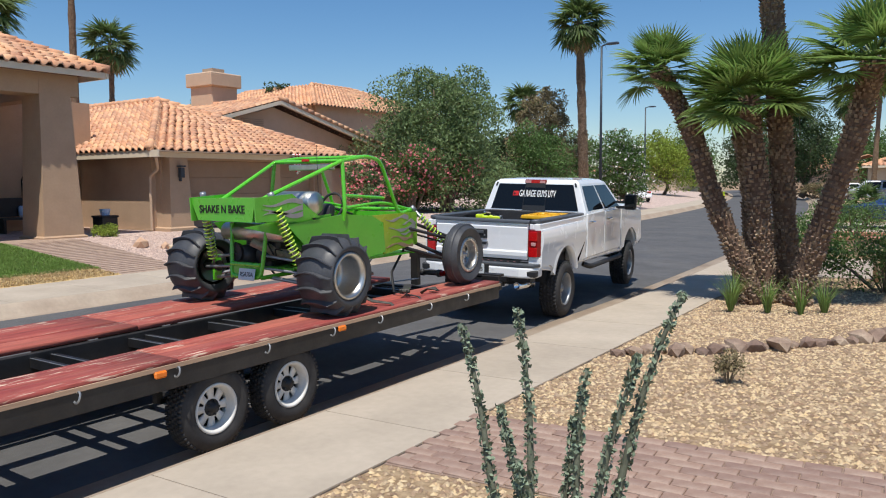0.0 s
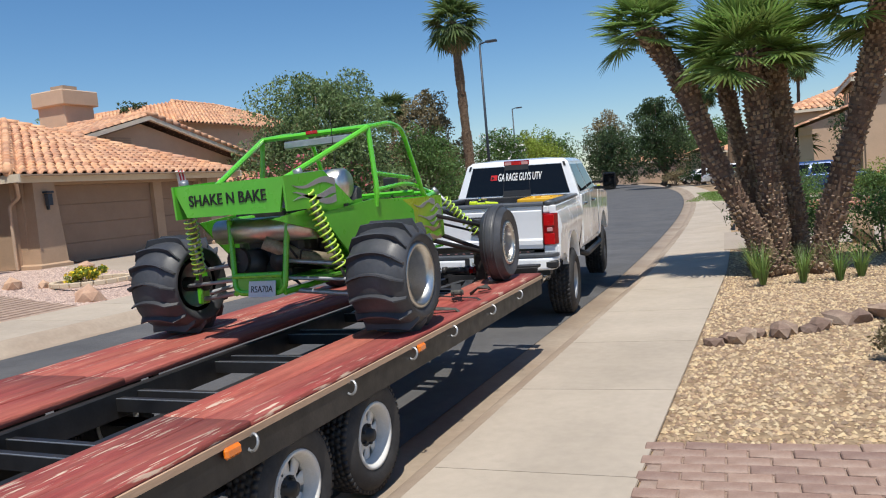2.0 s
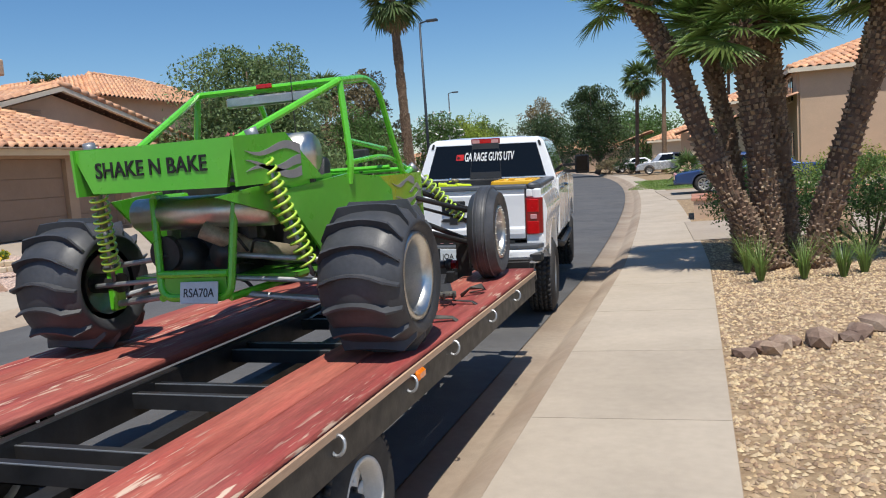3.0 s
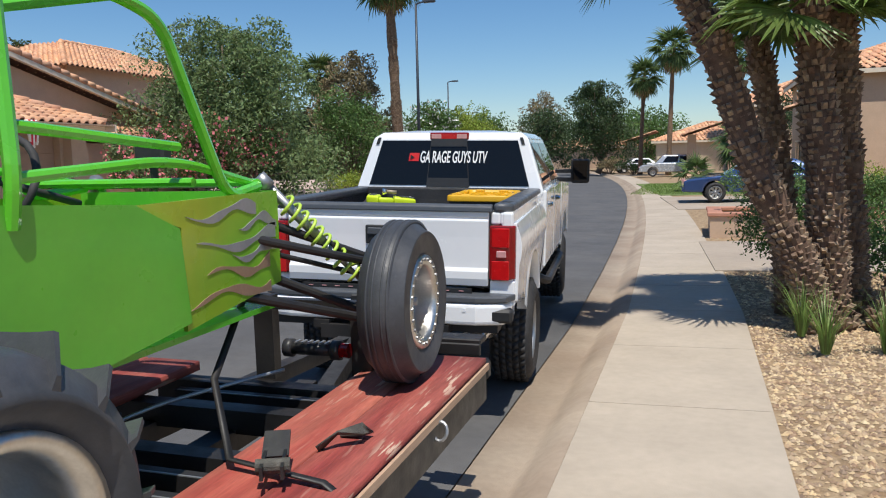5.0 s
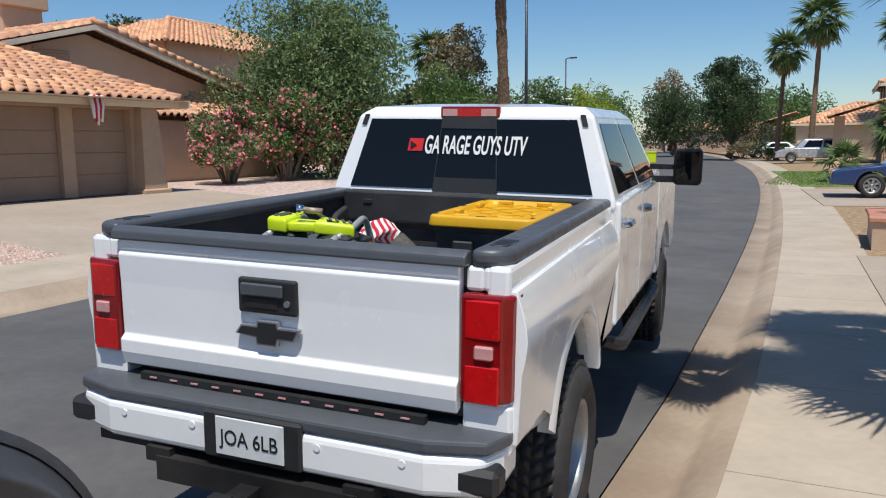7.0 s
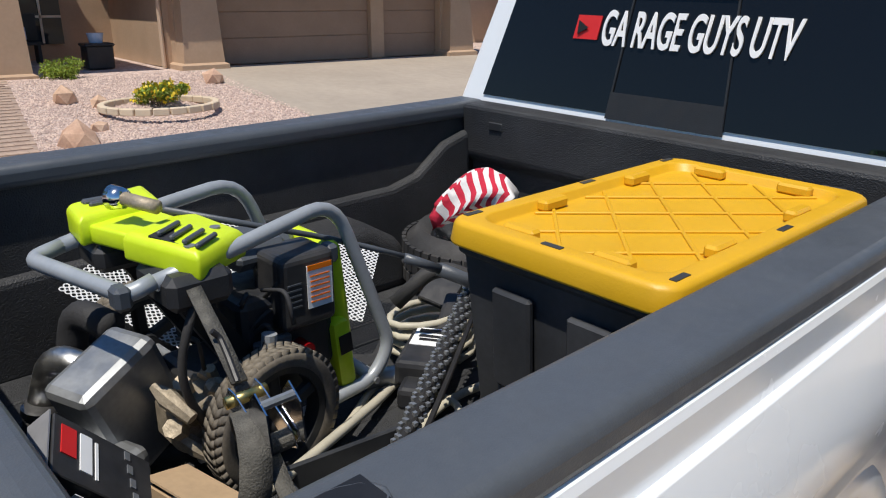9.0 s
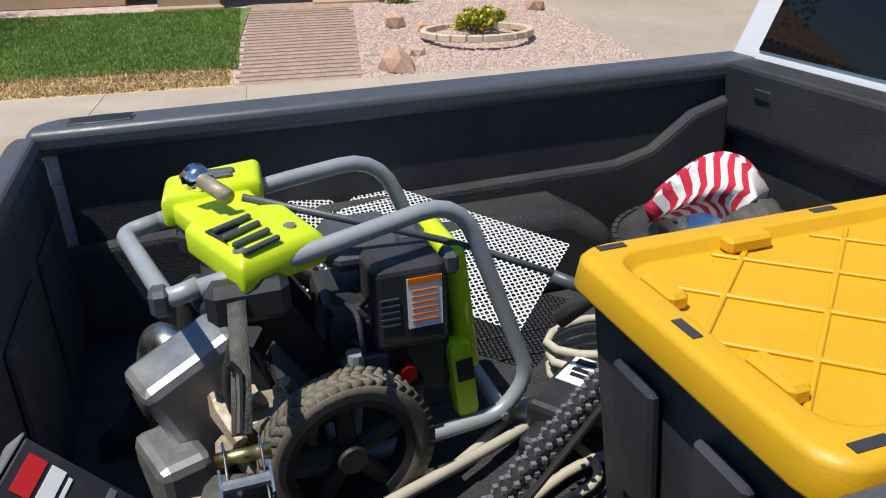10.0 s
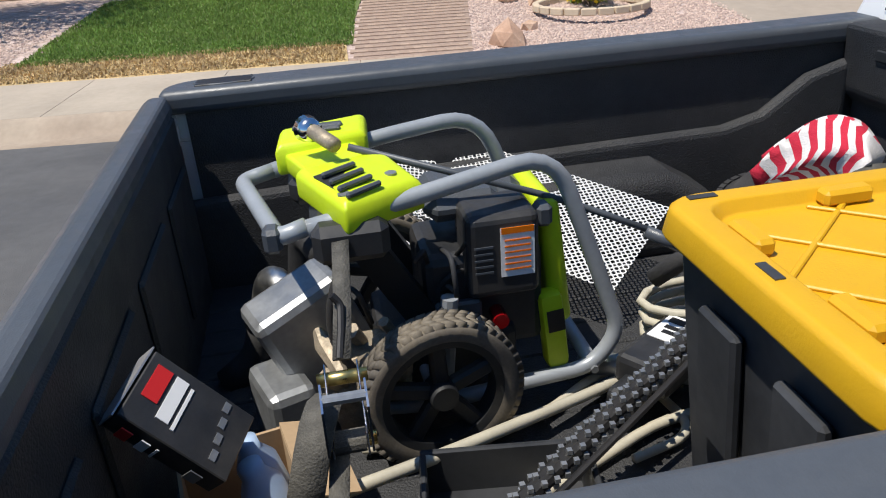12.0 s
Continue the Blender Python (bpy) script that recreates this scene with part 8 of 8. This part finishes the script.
# ---- small pieces last: gravel, grass, bricks ----
def scatter(name, n, area, zf, size, material, seed, label, keep=lambda x, y: True, flat=0.6):
    r = np.random.RandomState(seed)
    x = r.uniform(area[0], area[1], n)
    y = r.uniform(area[2], area[3], n)
    ok = np.array([keep(a, b) for a, b in zip(x, y)])
    x, y = x[ok], y[ok]
    n = len(x)
    z = np.array([zf(a, b) for a, b in zip(x, y)])
    s = size * r.uniform(0.5, 1.25, n)
    base = np.array([(1, 0, 0), (0.3, 0.9, 0.1), (-0.8, 0.45, 0), (-0.7, -0.6, 0.1), (0.35, -0.9, 0), (0.1, 0.05, 1.0)])
    a = r.uniform(0, 6.283, n)
    ca, sa = np.cos(a), np.sin(a)
    v = np.zeros((n, 6, 3))
    jit = r.uniform(0.75, 1.25, (n, 6, 3))
    q = base[None] * jit
    v[:, :, 0] = (q[:, :, 0] * ca[:, None] - q[:, :, 1] * sa[:, None] * 0.7) * s[:, None] + x[:, None]
    v[:, :, 1] = (q[:, :, 0] * sa[:, None] + q[:, :, 1] * ca[:, None] * 0.7) * s[:, None] + y[:, None]
    v[:, :, 2] = q[:, :, 2] * s[:, None] * flat + z[:, None] + 0.002
    tri = np.array([(0, 1, 5), (1, 2, 5), (2, 3, 5), (3, 4, 5), (4, 0, 5)])
    f = (tri[None] + (np.arange(n) * 6)[:, None, None]).reshape(-1, 3)
    me = bpy.data.meshes.new(name)
    me.from_pydata(v.reshape(-1, 3).tolist(), [], f.tolist())
    me.materials.append(M[material])
    ob = new(name, me)
    ob.matrix_basis = SITE
    return tagged(ob, label, "gravel", kind="stuff")


def on_near(x, y):
    lo = 5.42 + 0.0512 * (x + 2.44)
    return x > edge_x(y) + 1.71 and not (lo - 0.02 < y < lo + 1.22) and not (x > -2.66 and 16.85 < y < 21.2)


scatter("gravel_near", 60000, (-2.45, 3.4, 2.4, 13.5), near_z, 0.024, "pebble", 1, "loose tan gravel stones beside the pavement", on_near)
scatter("gravel_middle", 12000, (-2.7, 4.5, 13.5, 17.0), near_z, 0.026, "pebble", 2, "loose tan gravel stones under the palms", on_near)
scatter("gravel_far", 26000, (-18.7, -13.4, 11.0, 16.6), yard_z, 0.03, "pink_pebble", 3, "loose pink gravel stones in the front yard", lambda x, y: y > 12.32 - 0.096 * (x + 13.36) and y < 16.2 - 0.02 * (x + 13.4))
scatter("gravel_side", 9000, (-17.5, -13.45, 1.5, 6.2), yard_z, 0.03, "pink_pebble", 4, "loose pink gravel stones beside the lawn", lambda x, y: y < 6.2 - 0.12 * (x + 13.4) * (1 if x > -15.5 else 1.0))


def blades(name, n, area, zf, h, material, seed, label):
    r = np.random.RandomState(seed)
    x, y = r.uniform(area[0], area[1], n), r.uniform(area[2], area[3], n)
    z = np.array([zf(a, b) for a, b in zip(x, y)]) + 0.015
    a = r.uniform(0, 6.283, n)
    hh = h * r.uniform(0.5, 1.2, n)
    v = np.zeros((n, 3, 3))
    w = 0.012
    v[:, 0] = np.stack([x - np.cos(a) * w, y - np.sin(a) * w, z], 1)
    v[:, 1] = np.stack([x + np.cos(a) * w, y + np.sin(a) * w, z], 1)
    v[:, 2] = np.stack([x + r.normal(0, 0.02, n), y + r.normal(0, 0.02, n), z + hh], 1)
    me = bpy.data.meshes.new(name)
    me.from_pydata(v.reshape(-1, 3).tolist(), [], np.arange(n * 3).reshape(n, 3).tolist())
    me.materials.append(M[material])
    ob = new(name, me)
    ob.matrix_basis = SITE
    return tagged(ob, label, "grass", kind="stuff")


blades("lawn_grass", 50000, (-18.6, -14.2, 6.4, 10.8), yard_z, 0.045, "grass", 5, "short mown green grass")
blades("dry_grass", 12000, (-14.4, -13.42, 6.2, 10.7), yard_z, 0.035, "dry_grass", 6, "dry straw-coloured grass by the pavement")
blades("verge_grass", 9000, (-5.5, 0.5, 38.5, 51.5), near_z, 0.07, "grass", 7, "short green grass on the verge")

brick_bm = bmesh.new()
box(brick_bm, (0, 0, 0), (0.205, 0.1, 0.05), None, 0.006)
brick_me = bpy.data.meshes.new("brick")
brick_bm.to_mesh(brick_me)
brick_bm.free()
brick_me.materials.append(M["brick"])
turn_near = math.degrees(math.atan2(0.33, 6.44))
count = 0
for j in range(11):
    for i in range(27):
        u, w = 0.11 + 0.213 * i + (0.106 if j % 2 else 0), 0.06 + 0.1085 * j
        x = -2.44 + u * math.cos(radians(turn_near)) - w * math.sin(radians(turn_near))
        y = 5.42 + u * math.sin(radians(turn_near)) + w * math.cos(radians(turn_near))
        ob = new("brick", brick_me)
        ob.parent = path_near
        ob.matrix_basis = pose(x, y, near_z(x, y) - 0.002 + random.uniform(-0.002, 0.002), random.uniform(-1, 1), random.uniform(-1, 1), turn_near + random.uniform(-0.8, 0.8))
bm = bmesh.new()
for i in range(30):
    for j in range(13):
        u, w = (i + 0.5) / 30, (j + (0.5 if i % 2 else 0)) / 13
        x = -13.36 - 6.24 * u
        y0, y1 = 10.8 + 0.2 * u, 12.3 + 0.6 * u
        y = y0 + (y1 - y0) * min(1, w)
        box(bm, (x, y, yard_z(x, y) - 0.003), (0.203, (y1 - y0) / 13 - 0.006, 0.03))
tagged(part("path_bricks", bm, "paver_tan", path_far), kind="stuff")
